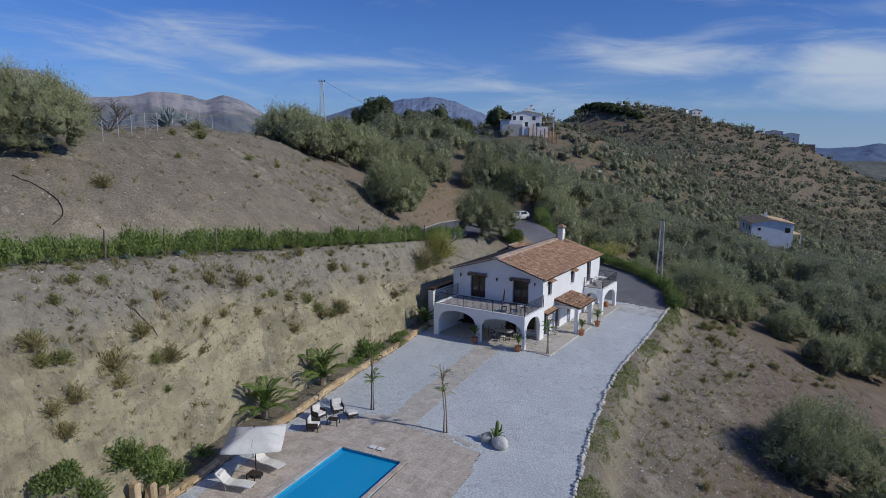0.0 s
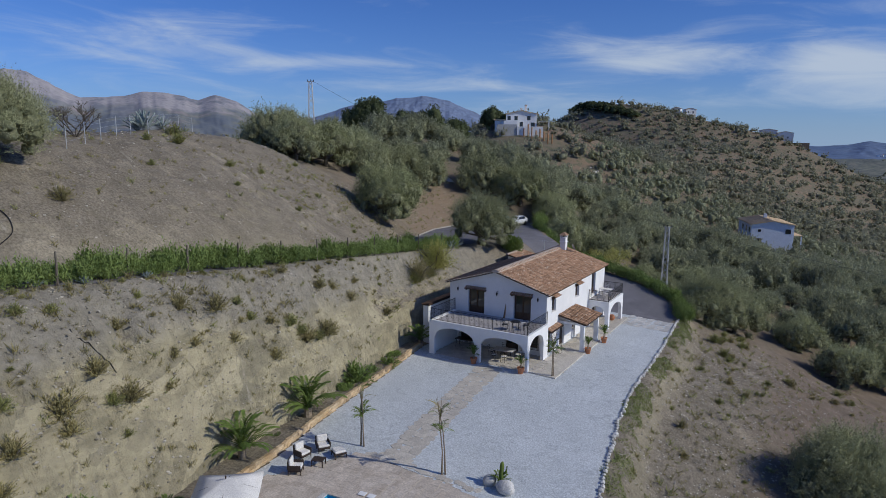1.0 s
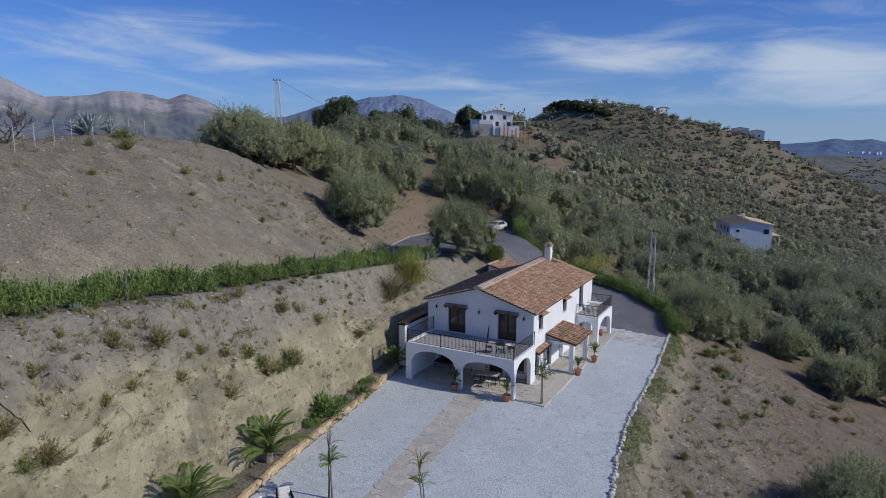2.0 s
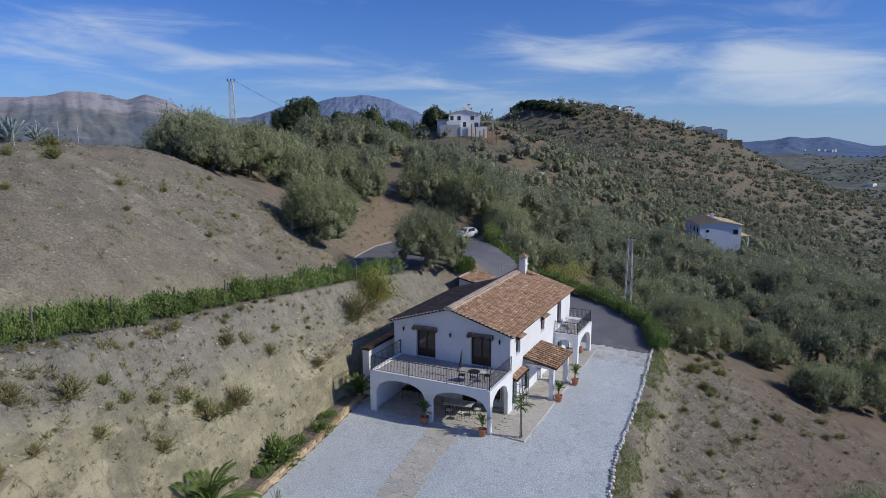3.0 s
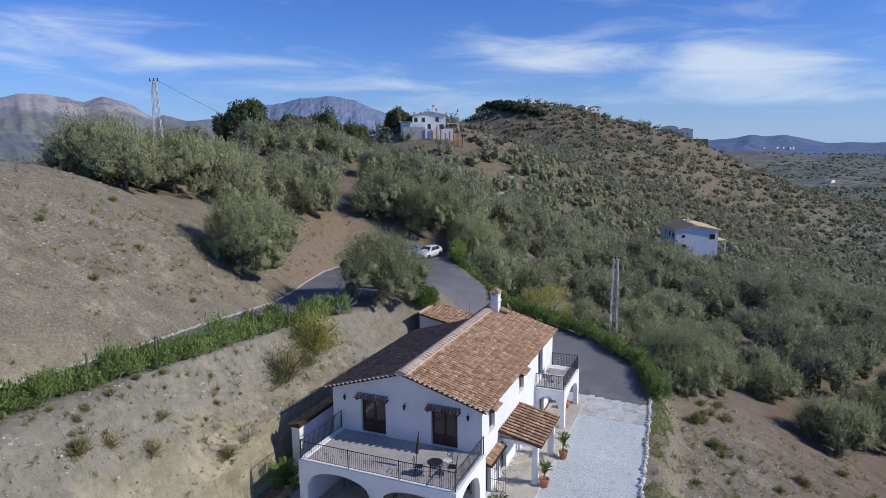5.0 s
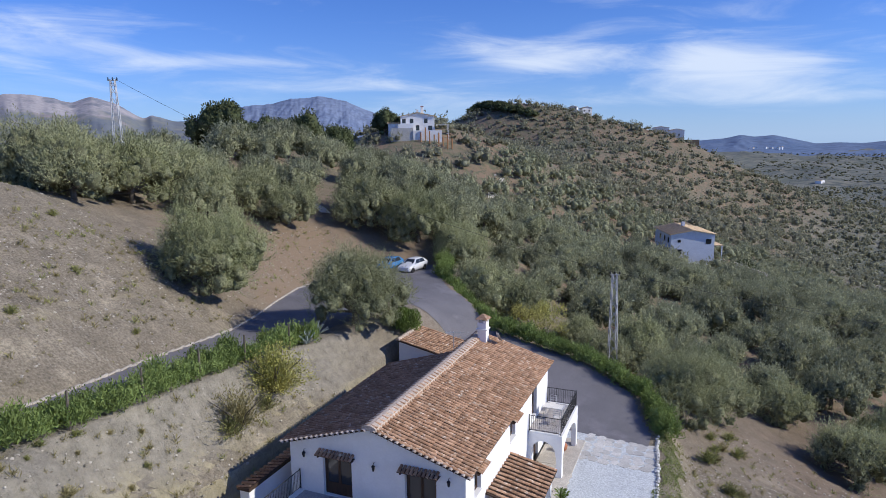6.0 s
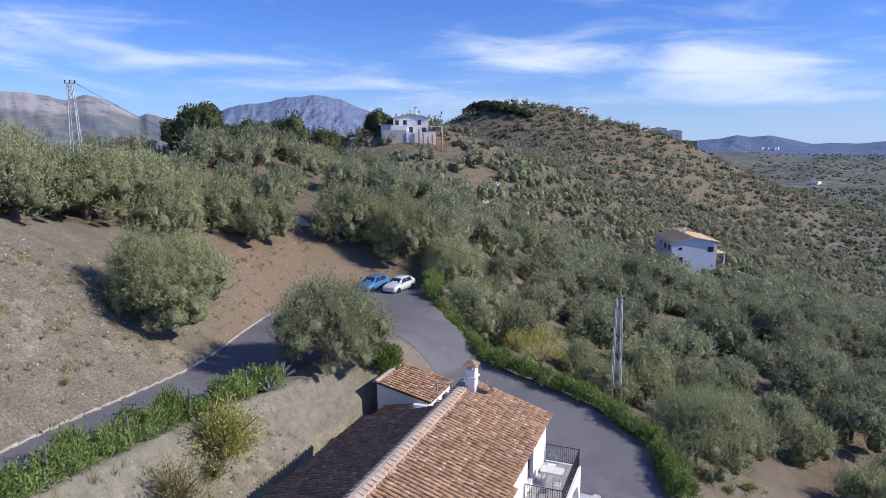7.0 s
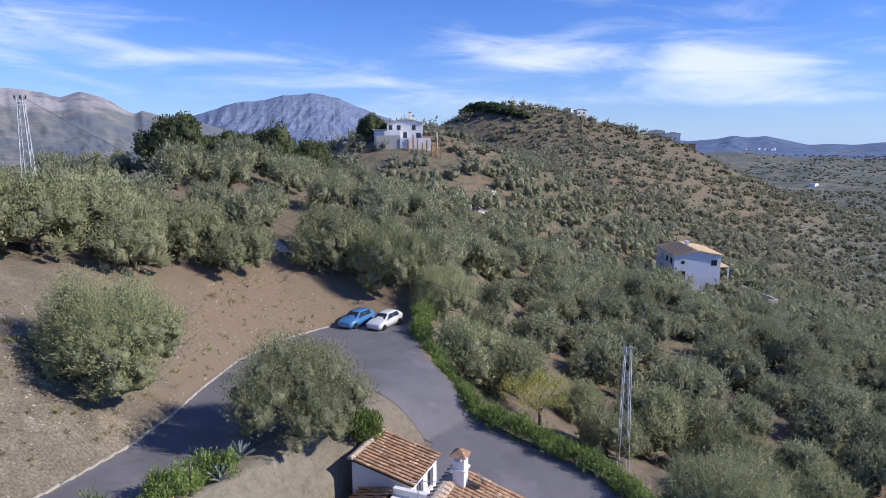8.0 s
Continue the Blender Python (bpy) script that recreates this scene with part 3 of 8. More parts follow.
gx = spread_out(-32, 16, 0.29, -4200, 4200, 1.055)
gy = spread_out(-36, 30, 0.33, -2500, 4600, 1.04)
GX, GY = np.meshgrid(gx, gy)
GZ = land(GX, GY)
away = np.hypot(GX, GY - 200)
GZ = GZ + step(500, 1500, away) * (lumps(GX * 0.006, GY * 0.006) * 22 - 8)
ground = new("ground", fast_mesh("ground", np.stack([GX, GY, GZ], 2).reshape(-1, 3), grid_faces(len(gx), len(gy)), EARTH, True))
tagged(ground, "grey-brown stony hillside with a rocky cut and reddish slopes", "ground", kind="structure")


def sheet(name, inside, x0, x1, y0, y1, pitch, lift, material, label, category):
    """A layer on the ground over the squares that lie inside."""
    xs, ys = np.arange(x0, x1, pitch), np.arange(y0, y1, pitch)
    X, Y = np.meshgrid(xs, ys)
    V = np.stack([X, Y, land(X, Y) + lift], 2).reshape(-1, 3)
    F = grid_faces(len(xs), len(ys))
    mid = V[F].mean(1)
    F = F[inside(mid[:, 0], mid[:, 1])]
    used, index = np.unique(F, return_inverse=True)
    ob = new(name, fast_mesh(name, V[used], index.reshape(F.shape), material, True))
    return tagged(ob, label, category, kind="structure")


DECK_LINE = [(-3.1, -17.0), (5.25, -17.3), (6.3, -22.5), (8.2, -32.5), (-3.7, -32.5), (-4.7, -27.0), (-5.9, -22.2)]


def in_outline(x, y, line):
    inside = np.zeros(np.shape(x), bool)
    for (ax, ay), (bx, by) in zip(line, line[1:] + line[:1]):
        crosses = (ay > y) != (by > y)
        inside ^= crosses & (x < (bx - ax) * (y - ay) / (by - ay + 1e-12) + ax)
    return inside


def in_deck(x, y):
    return in_outline(x, y, DECK_LINE) & ~in_pool(x, y, 0.28)


def in_yard(x, y):
    house = (x > -9.4) & (x < -0.4) & (y > 4.4) & (y < 15)
    return (x < line_at(EDGE, y) - 0.25) & (x > line_at(PLANTER, y) + 0.1) & (y < 21.6) & (y > -33) & ~in_outline(x, y, DECK_LINE) & ~house & ~in_pool(x, y, 0.3)


def in_road(x, y):
    upper = (x > line_at(KERB, y) + 0.05) & (x < np.maximum(line_at(TOP, y) - 1.5, line_at(KERB, y) + 3.3)) & (y > -60) & (y < 34)
    island = (y < 30) & (x < line_at(FOOT, y) + 0.7)
    lower = (y > 21.6) & (x < line_at(EDGE, y) - 0.7) & (x > line_at(KERB, y) + 0.05) & ~island & (y < 51)
    return upper | lower


sheet("gravel_yard", in_yard, -12, 15, -33, 22, 0.14, 0.03, GRAVEL, "pale grey gravel yard round the villa and pool", "yard")
sheet("pool_deck", in_deck, -6.5, 8.5, -32.5, -16.8, 0.1, 0.03, JOINT, "mortar bed of the pool deck", "deck")
sheet("road", in_road, -30, 9, -60, 51, 0.25, 0.035, ASPHALT, "grey asphalt drive and turning place", "road")

# ---- the villa ----
WALL_R, WALL_L, WALL_F, WALL_B = -0.2, -9.5, 4.2, 19.8      # outer faces of the house
RIDGE_X, RIDGE_Z, EAVE_Z, OVER = -4.85, 6.9, 5.42, 0.32
DECK_Z = 2.88                                               # terrace floor
PITCH = (RIDGE_Z - EAVE_Z) / (WALL_R + OVER - RIDGE_X)


def arch_wall(length, height, arches, thick, to, bm=None):
    """A wall along u with arched openings: (from, to, spring height, crown height). to maps (u, v, z) into the house."""
    bm = bm or bmesh.new()
    low = [(0.0, -0.05)]
    for a, b, spring, crown in arches:
        low.append((a, -0.05))
        for k in range(17):
            t = -1 + 2 * k / 16
            low.append(((a + b) / 2 + t * (b - a) / 2, spring + (crown - spring) * math.sqrt(max(0, 1 - abs(t) ** 2.2))))
        low.append((b, -0.05))
    low.append((length, -0.05))
    rows = [[bm.verts.new(to(u, v, z)) for u, z in pts] for v in (0, thick) for pts in (low, [(u, height) for u, _ in low])]
    for k in range(len(low) - 1):
        for a, b in ((0, 1), (2, 3), (0, 2), (1, 3)):
            if a + b in (1, 5) and low[k][0] == low[k + 1][0]:
                continue
            if (a, b) == (1, 3) and low[k][0] == low[k + 1][0]:
                continue
            bm.faces.new((rows[a][k], rows[a][k + 1], rows[b][k + 1], rows[b][k]))
    for k in (0, len(low) - 1):
        bm.faces.new((rows[0][k], rows[1][k], rows[3][k], rows[2][k]))
    return bm


def pierced_wall(u0, u1, z0, z1, holes, thick, to, bm=None):
    """A wall with rectangular openings (from, to, sill, head)."""
    bm = bm or bmesh.new()
    us = sorted({u0, u1, *[h[0] for h in holes], *[h[1] for h in holes]})
    zs = sorted({z0, z1, *[h[2] for h in holes], *[h[3] for h in holes]})
    solid = {}
    for i in range(len(us) - 1):
        for j in range(len(zs) - 1):
            u, z = (us[i] + us[i + 1]) / 2, (zs[j] + zs[j + 1]) / 2
            solid[i, j] = not any(h[0] < u < h[1] and h[2] < z < h[3] for h in holes)
    seen = {}

    def vert(i, v, j):
        if (i, v, j) not in seen:
            seen[i, v, j] = bm.verts.new(to(us[i], v, zs[j]))
        return seen[i, v, j]

    for (i, j), full in solid.items():
        if not full:
            continue
        for v in (0, thick):
            bm.faces.new((vert(i, v, j), vert(i + 1, v, j), vert(i + 1, v, j + 1), vert(i, v, j + 1)))
        for di, dj, ends in ((-1, 0, ((i, j), (i, j + 1))), (1, 0, ((i + 1, j), (i + 1, j + 1))), (0, -1, ((i, j), (i + 1, j))), (0, 1, ((i, j + 1), (i + 1, j + 1)))):
            if not solid.get((i + di, j + dj), False):
                (a, b), (c, d) = ends
                bm.faces.new((vert(a, 0, b), vert(c, 0, d), vert(c, thick, d), vert(a, thick, b)))
    return bm


def tile_shape():
    """One barrel tile, 0.46 long down the slope, open below, with a thick front rim."""
    V, F = [], []
    ring = [math.pi * k / 5 for k in range(6)]
    for y, r, lift in ((0.0, 0.098, 0.0), (0.48, 0.112, 0.016)):
        for a in ring:
            V.append((r * math.cos(a), y, lift + r * 0.95 * math.sin(a)))
    for a in ring:
        V.append((0.1 * math.cos(a), 0.48, 0.016 + 0.1 * 0.95 * math.sin(a) - 0.005))
    for k in range(5):
        F.append((k, k + 1, 7 + k, 6 + k))
        F.append((6 + k, 7 + k, 13 + k, 12 + k))
    return np.array(V), np.array(F)


TILE_V, TILE_F = tile_shape()
TILE_V = TILE_V * np.array([0.84, 1.0, 0.72])
TILE_MESH = fast_mesh("tile", TILE_V, TILE_F, TILE, True)
TILE_MESH.materials[0] = TILE


def tile_places(origin, across, down, width, length, pitch=0.272, course=0.4, seed=1):
    """Poses of the tiles of one roof plane: origin at the top, rows go down, columns across."""
    r = random.Random(seed)
    across, down = Vector(across).normalized(), Vector(down).normalized()
    up = across.cross(down)
    if up.z < 0:
        up = -up
    side = down.cross(up)
    made = []
    cols, rows = int(width / pitch), int(length / course + 0.5)
    for c in range(cols):
        for k in range(rows):
            at = Vector(origin) + across * ((c + 0.5) * width / cols + r.uniform(-0.012, 0.012)) + down * (k * length / rows - 0.05 + r.uniform(-0.02, 0.02)) + up * (0.012 + r.uniform(0, 0.012))
            turn = Matrix((side, down, up)).transposed().to_4x4() @ pose(0, 0, 0, 0, 0, r.uniform(-2, 2))
            made.append(Matrix.Translation(at) @ turn)
    return made


def join_shapes(name, V, F, places, material, smooth=True):
    A = np.array([np.array(m) for m in places])
    W = np.einsum("nij,kj->nki", A[:, :3, :3], V) + A[:, None, :3, 3]
    faces = (F[None] + (np.arange(len(places)) * len(V))[:, None, None]).reshape(-1, F.shape[1])
    return fast_mesh(name, W.reshape(-1, 3), faces, material, smooth)


def tiles_on(parent, places, single):
    """The first of the places as tiles of their own, the rest as one part."""
    for m in places[:single]:
        ob = part("tile", TILE_MESH, None, parent)
        ob.matrix_basis = m
    if places[single:]:
        ob = part("tiles", join_shapes("tiles", TILE_V, TILE_F, places[single:], TILES), None, parent)
        tagged(ob, kind="stuff")


villa = thing("villa", "two-storey whitewashed villa with clay tile roof and arched terrace", "house")
PENDING = []           # tiles are laid last

# walls: front gable, right, left, back
def front(u, v, z):
    return (u, WALL_F + v, z)


def right(u, v, z):
    return (WALL_R - v, u, z)


DOORS_F = [(-7.62, -6.02, DECK_Z + 0.02, DECK_Z + 2.2), (-3.2, -1.62, DECK_Z + 0.02, DECK_Z + 2.2)]
LOW_F = [(-8.4, -6.2, 0.15, 2.15), (-3.9, -2.7, 0.02, 2.1), (-2.2, -0.9, 0.6, 2.1)]
bm = pierced_wall(WALL_L, WALL_R, -0.1, EAVE_Z, DOORS_F + LOW_F, 0.32, front)
for v in (0.0, 0.32):
    bm.faces.new([bm.verts.new(front(u, v, z)) for u, z in ((WALL_L, EAVE_Z), (WALL_R, EAVE_Z), (RIDGE_X, EAVE_Z + PITCH * (WALL_R - RIDGE_X)))])
part("gable_wall", bm, WHITEWASH, villa)
WINDOWS_R = [(5.35, 6.3, 3.65, 4.95), (11.1, 12.1, 3.75, 4.95), (15.7, 16.9, 3.02, 5.15)]
LOW_R = [(4.75, 5.6, 0.05, 2.1), (7.4, 8.5, 0.05, 2.1), (10.5, 11.5, 0.8, 2.0), (16.2, 17.4, 0.03, 2.1)]
part("side_wall", pierced_wall(WALL_F + 0.322, WALL_B, -0.2, EAVE_Z, WINDOWS_R + LOW_R, 0.32, right), WHITEWASH, villa)
part("side_wall", pierced_wall(WALL_F + 0.322, 15.6, -0.1, EAVE_Z, [], 0.32, lambda u, v, z: (WALL_L + v, u, z)), WHITEWASH, villa)
bm = pierced_wall(RIDGE_X, WALL_R - 0.322, -0.2, EAVE_Z, [], 0.3, lambda u, v, z: (u, WALL_B - v, z))
for v in (0.0, 0.3):
    bm.faces.new([bm.verts.new((u, WALL_B - v, z)) for u, z in ((RIDGE_X, EAVE_Z), (WALL_R, EAVE_Z), (RIDGE_X, EAVE_Z + PITCH * (WALL_R - RIDGE_X)))])
part("back_wall", bm, WHITEWASH, villa)
part("back_wall", box(RIDGE_X - 0.3, 15.5, 0, RIDGE_X - 0.002, WALL_B, RIDGE_Z - 0.12), WHITEWASH, villa)
part("back_wall", box(WALL_L + 0.322, 15.3, 0, RIDGE_X - 0.302, 15.6, EAVE_Z + 0.1), WHITEWASH, villa)
part("upper_floor", box(WALL_L + 0.33, WALL_F + 0.33, 2.6, WALL_R - 0.33, 15.2, 2.86), TERRACE, villa)
part("ground_floor", box(WALL_L + 0.33, WALL_F + 0.33, -0.05, WALL_R - 0.33, 15.2, 0.03), TERRACE, villa)


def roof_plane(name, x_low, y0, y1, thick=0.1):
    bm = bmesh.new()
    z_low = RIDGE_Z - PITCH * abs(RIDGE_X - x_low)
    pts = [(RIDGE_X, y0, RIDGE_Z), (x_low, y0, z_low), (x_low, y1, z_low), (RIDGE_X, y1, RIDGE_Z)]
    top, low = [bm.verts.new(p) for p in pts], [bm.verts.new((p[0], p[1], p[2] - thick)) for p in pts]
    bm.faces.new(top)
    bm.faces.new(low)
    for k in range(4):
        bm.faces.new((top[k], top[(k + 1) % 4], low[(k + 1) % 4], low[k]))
    return part(name, bm, PAN_SHADE, villa)


ROOF_F = WALL_F - 0.28
roof_r = roof_plane("roof", WALL_R + OVER, ROOF_F, WALL_B + 0.15)
roof_l = roof_plane("roof", WALL_L - OVER, ROOF_F, 15.75)
slope = math.hypot(1, PITCH)
PENDING.append((roof_r, tile_places((RIDGE_X + 0.12, ROOF_F - 0.02, RIDGE_Z - 0.12 * PITCH), (0, 1, 0), (1, 0, -PITCH), WALL_B + 0.17 - ROOF_F, (WALL_R + OVER - RIDGE_X - 0.1) * slope, seed=3), 300))
PENDING.append((roof_l, tile_places((RIDGE_X - 0.12, ROOF_F - 0.02, RIDGE_Z - 0.12 * PITCH), (0, 1, 0), (-1, 0, -PITCH), 15.77 - ROOF_F, (RIDGE_X - WALL_L + OVER - 0.1) * slope, seed=4), 240))

# ridge: a double row of pale mortared caps
ridge_v, ridge_f = TILE_V * np.array([1.35, 0.9, 1.1]), TILE_F
RIDGE_MESH = fast_mesh("ridge_tile", ridge_v, ridge_f, RIDGE, True)
bm = bmesh.new()
rows = [[bm.verts.new((RIDGE_X + dx, y, RIDGE_Z + dz)) for y in (ROOF_F - 0.03, WALL_B + 0.12)] for dx, dz in ((-0.4, -0.1), (-0.36, 0.06), (-0.1, 0.16), (0.1, 0.16), (0.36, 0.06), (0.4, -0.1))]
for a, b in zip(rows, rows[1:]):
    bm.faces.new((a[0], a[1], b[1], b[0]))
for k in (0, 1):
    bm.faces.new([q[k] for q in rows])
ridge_bed = part("ridge_bed", bm, RIDGE, villa, "pale mortar ridge bed")
cross = fast_mesh("ridge_tile", TILE_V * np.array([0.75, 0.72, 0.75]), TILE_F, TILE, True)
for k in range(44):
    for sign in (-1, 1):
        ob = part("ridge_tile", cross, None, ridge_bed)
        ob.matrix_basis = pose(RIDGE_X + sign * 0.06, WALL_B - 0.1 - k * 0.364, RIDGE_Z + 0.13, 0, 0, -90 * sign) @ pose(0, 0, 0, -16)
# verge tiles along the front gable, laid across the edge
verge_mesh = fast_mesh("verge_tile", TILE_V * np.array([1.25, 0.8, 1.2]), TILE_F, RIDGE, True)
for sign, reach in ((1, WALL_R + OVER - RIDGE_X), (-1, RIDGE_X - WALL_L + OVER)):
    for k in range(17):
        d = 0.25 + k * (reach - 0.3) / 16
        ob = part("verge_tile", verge_mesh, None, roof_r if sign > 0 else roof_l)
        ob.matrix_basis = pose(RIDGE_X + sign * d, ROOF_F + 0.25, RIDGE_Z - d * PITCH - 0.02, -4, sign * 16, 180)

# chimney
chimney = part("chimney", box(-4.62, 18.35, RIDGE_Z - 0.5, -4.02, 18.95, 8.02, bevel=0.02), WHITEWASH, villa)
part("chimney_band", box(-4.7, 18.27, 7.55, -3.94, 19.03, 7.62), WHITEWASH, chimney)
for dx, dy in ((0, 0), (0.5, 0), (0, 0.5), (0.5, 0.5)):
    part("chimney_pier", box(-4.62 + dx, 18.35 + dy, 8.022, -4.52 + dx, 18.45 + dy, 8.27), WHITEWASH, chimney)
bm = bmesh.new()
base = [bm.verts.new(p) for p in ((-4.75, 18.22, 8.27), (-3.89, 18.22, 8.27), (-3.89, 19.08, 8.27), (-4.75, 19.08, 8.27))]
tops = [bm.verts.new(p) for p in ((-4.4, 18.55, 8.56), (-4.24, 18.55, 8.56), (-4.24, 18.75, 8.56), (-4.4, 18.75, 8.56))]
bm.faces.new(base)
bm.faces.new(tops)
for k in range(4):
    bm.faces.new((base[k], base[(k + 1) % 4], tops[(k + 1) % 4], tops[k]))
part("chimney_cap", bm, TILES, chimney, "clay tile chimney cap")
# aerial and dish
aerial = part("aerial", tube([(-5.5, 16.3, 5.4), (-5.5, 16.3, 7.9)], 0.025, 5), STEEL, villa, "thin steel television aerial")
part("aerial_boom", tube([(-6.0, 16.1, 7.85), (-4.6, 16.7, 7.85)], 0.015, 4), STEEL, aerial)
for k in range(7):
    x = -5.9 + k * 0.2
    part("aerial_rod", tube([(x - 0.08, 16.12 + k * 0.086 + 0.2, 7.86), (x + 0.08, 16.12 + k * 0.086 - 0.2, 7.86)], 0.008, 3), STEEL, aerial)
part("dish", lathe([(0.02, 0), (0.2, 0.03), (0.36, 0.11), (0.37, 0.12), (0.2, 0.05), (0.02, 0.02)], 14), STEEL, villa, "grey satellite dish").matrix_basis = pose(-3.4, 18.9, 7.0, 65, 0, 130)

# terrace on arches
terrace = part("terrace", box(WALL_L + 0.45, 0.29, DECK_Z - 0.25, -0.29, WALL_F - 0.004, DECK_Z), TERRACE, villa, "tiled first-floor terrace")
LEFT = -9.05
part("arcade", arch_wall(-LEFT, 2.95, [(0.5, 4.35, 1.55, 2.5), (4.85, -LEFT - 0.2, 1.55, 2.42)], 0.28, lambda u, v, z: (LEFT + u, v, z)), WHITEWASH, terrace)
part("arcade", arch_wall(WALL_F - 0.284, 2.95, [(0.1, 3.0, 1.6, 2.55)], 0.28, lambda u, v, z: (-v, 0.282 + u, z)), WHITEWASH, terrace)
part("arcade", box(LEFT, 0.282, -0.1, LEFT + 0.28, WALL_F - 0.002, 2.95), WHITEWASH, terrace)
part("patio_floor", box(LEFT + 0.29, 0.1, -0.08, -0.05, WALL_F - 0.01, 0.05), FLAG, terrace, "stone-flagged patio floor")


def railing(parent, a, b, z, bars, posts=(), height=1.02, rings=True):
    """An iron railing from a to b with bars and a ring in each second gap."""
    a, b = Vector((*a, z)), Vector((*b, z))
    way, length = (b - a).normalized(), (b - a).length
    rail = part("railing", tube([a + Vector((0, 0, height)), b + Vector((0, 0, height))], 0.022, 5), IRON, parent, "black iron railing")
    part("bottom_rail", tube([a + Vector((0, 0, 0.1)), b + Vector((0, 0, 0.1))], 0.014, 4), IRON, rail)
    bar = mesh_from("bar", tube([(0, 0, 0.1), (0, 0, height)], 0.0105, 4), IRON)
    for k in range(bars + 1):
        ob = part("bar", bar, None, rail)
        ob.matrix_basis = Matrix.Translation(a + way * (length * k / bars))
    post = mesh_from("post", tube([(0, 0, 0), (0, 0, height + 0.05)], 0.028, 5), IRON)
    for s in (0, *posts, 1):
        ob = part("post", post, None, rail)
        ob.matrix_basis = Matrix.Translation(a + way * (length * s))
    if rings:
        bm = bmesh.new()
        made = [tube([(0.055 * math.cos(t), 0, 0.055 * math.sin(t)) for t in (2 * math.pi * q / 8 for q in range(9))], 0.009, 4, bm)]
        ring = mesh_from("ring", bm, IRON)
        for k in range(1, bars, 4):
            ob = part("ring", ring, None, rail)
            ob.matrix_basis = Matrix.Translation(a + way * (length * (k + 0.5) / bars) + Vector((0, 0, 0.55))) @ Matrix.Rotation(math.atan2(way.y, way.x), 4, "Z")
    return rail


railing(terrace, (LEFT + 0.1, 0.1), (-0.1, 0.1), 2.95, 76, (0.33, 0.66))
railing(terrace, (-0.1, 0.14), (-0.1, WALL_F - 0.05), 2.95, 34)
railing(terrace, (LEFT + 0.1, 0.14), (LEFT + 0.1, WALL_F - 0.05), 2.95, 34)


def window_unit(name, parent, holes_at, to, leaves=2, lintel=False, label=""):
    """Frame, leaves with glass, set back in the wall."""
    u0, u1, z0, z1 = holes_at
    unit = part(name, box(0, 0, 0, 0.01, 0.01, 0.01), DARK_WOOD, parent, label)
    bm = bmesh.new()

    def bar(a, b, c, d, v0=0.2, v1=0.27):
        p, q = to(a, v0, c), to(b, v1, d)
        box(min(p[0], q[0]), min(p[1], q[1]), c, max(p[0], q[0]), max(p[1], q[1]), d, bm)

    f = 0.07
    bar(u0, u0 + f, z0, z1), bar(u1 - f, u1, z0, z1), bar(u0 + f, u1 - f, z1 - f, z1), bar(u0 + f, u1 - f, z0, z0 + f * 1.5)
    unit.data = mesh_from(name, bm, DARK_WOOD)
    w = (u1 - u0 - 2 * f) / leaves
    for k in range(leaves):
        a, b = u0 + f + k * w, u0 + f + (k + 1) * w
        bm = bmesh.new()
        s = 0.075
        bar(a + 0.004, a + s, z0 + f * 1.5, z1 - f, 0.21, 0.26), bar(b - s, b - 0.004, z0 + f * 1.5, z1 - f, 0.21, 0.26)
        bar(a + s, b - s, z1 - f - s, z1 - f, 0.21, 0.26), bar(a + s, b - s, z0 + f * 1.5, z0 + f * 1.5 + (0.5 if z1 - z0 > 1.8 else s), 0.21, 0.26)
        leaf = part("leaf", bm, DARK_WOOD, unit)
        bm = bmesh.new()
        bar(a + s, b - s, z0 + f * 1.5 + (0.5 if z1 - z0 > 1.8 else s), z1 - f - s, 0.232, 0.238)
        part("pane", bm, GLASS, unit)
        bm = bmesh.new()
        bar(a + s, b - s, z0 + 0.2, z1 - f - s, 0.3, 0.31)
        part("curtain", bm, CURTAIN, unit)
    return unit


def tile_awning(parent, u0, u1, z, to_pose, deep=0.42):
    """A short tiled hood over an opening, on a bed and two brackets."""
    hood = part("awning", box(u0, -deep + 0.02, z - 0.03, u1, 0.0, z, None), PAN_SHADE, parent, "small clay tile awning")
    hood.matrix_basis = to_pose @ Matrix.Translation((0, 0, 0))
    n = max(3, round((u1 - u0) / 0.21))
    small = fast_mesh("tile", TILE_V * np.array([0.9, 1.0, 0.95]), TILE_F, TILE, True)
    for k in range(n):
        ob = part("tile", small, None, hood)
        ob.matrix_basis = pose(u0 + (k + 0.5) * (u1 - u0) / n, 0.0, z + 0.17, 0, 0, 180) @ pose(0, 0, 0, -22)
    for u in (u0 + 0.1, u1 - 0.15):
        part("bracket", box(u, -deep + 0.1, z - 0.16, u + 0.06, 0.0, z - 0.032), DARK_WOOD, hood)


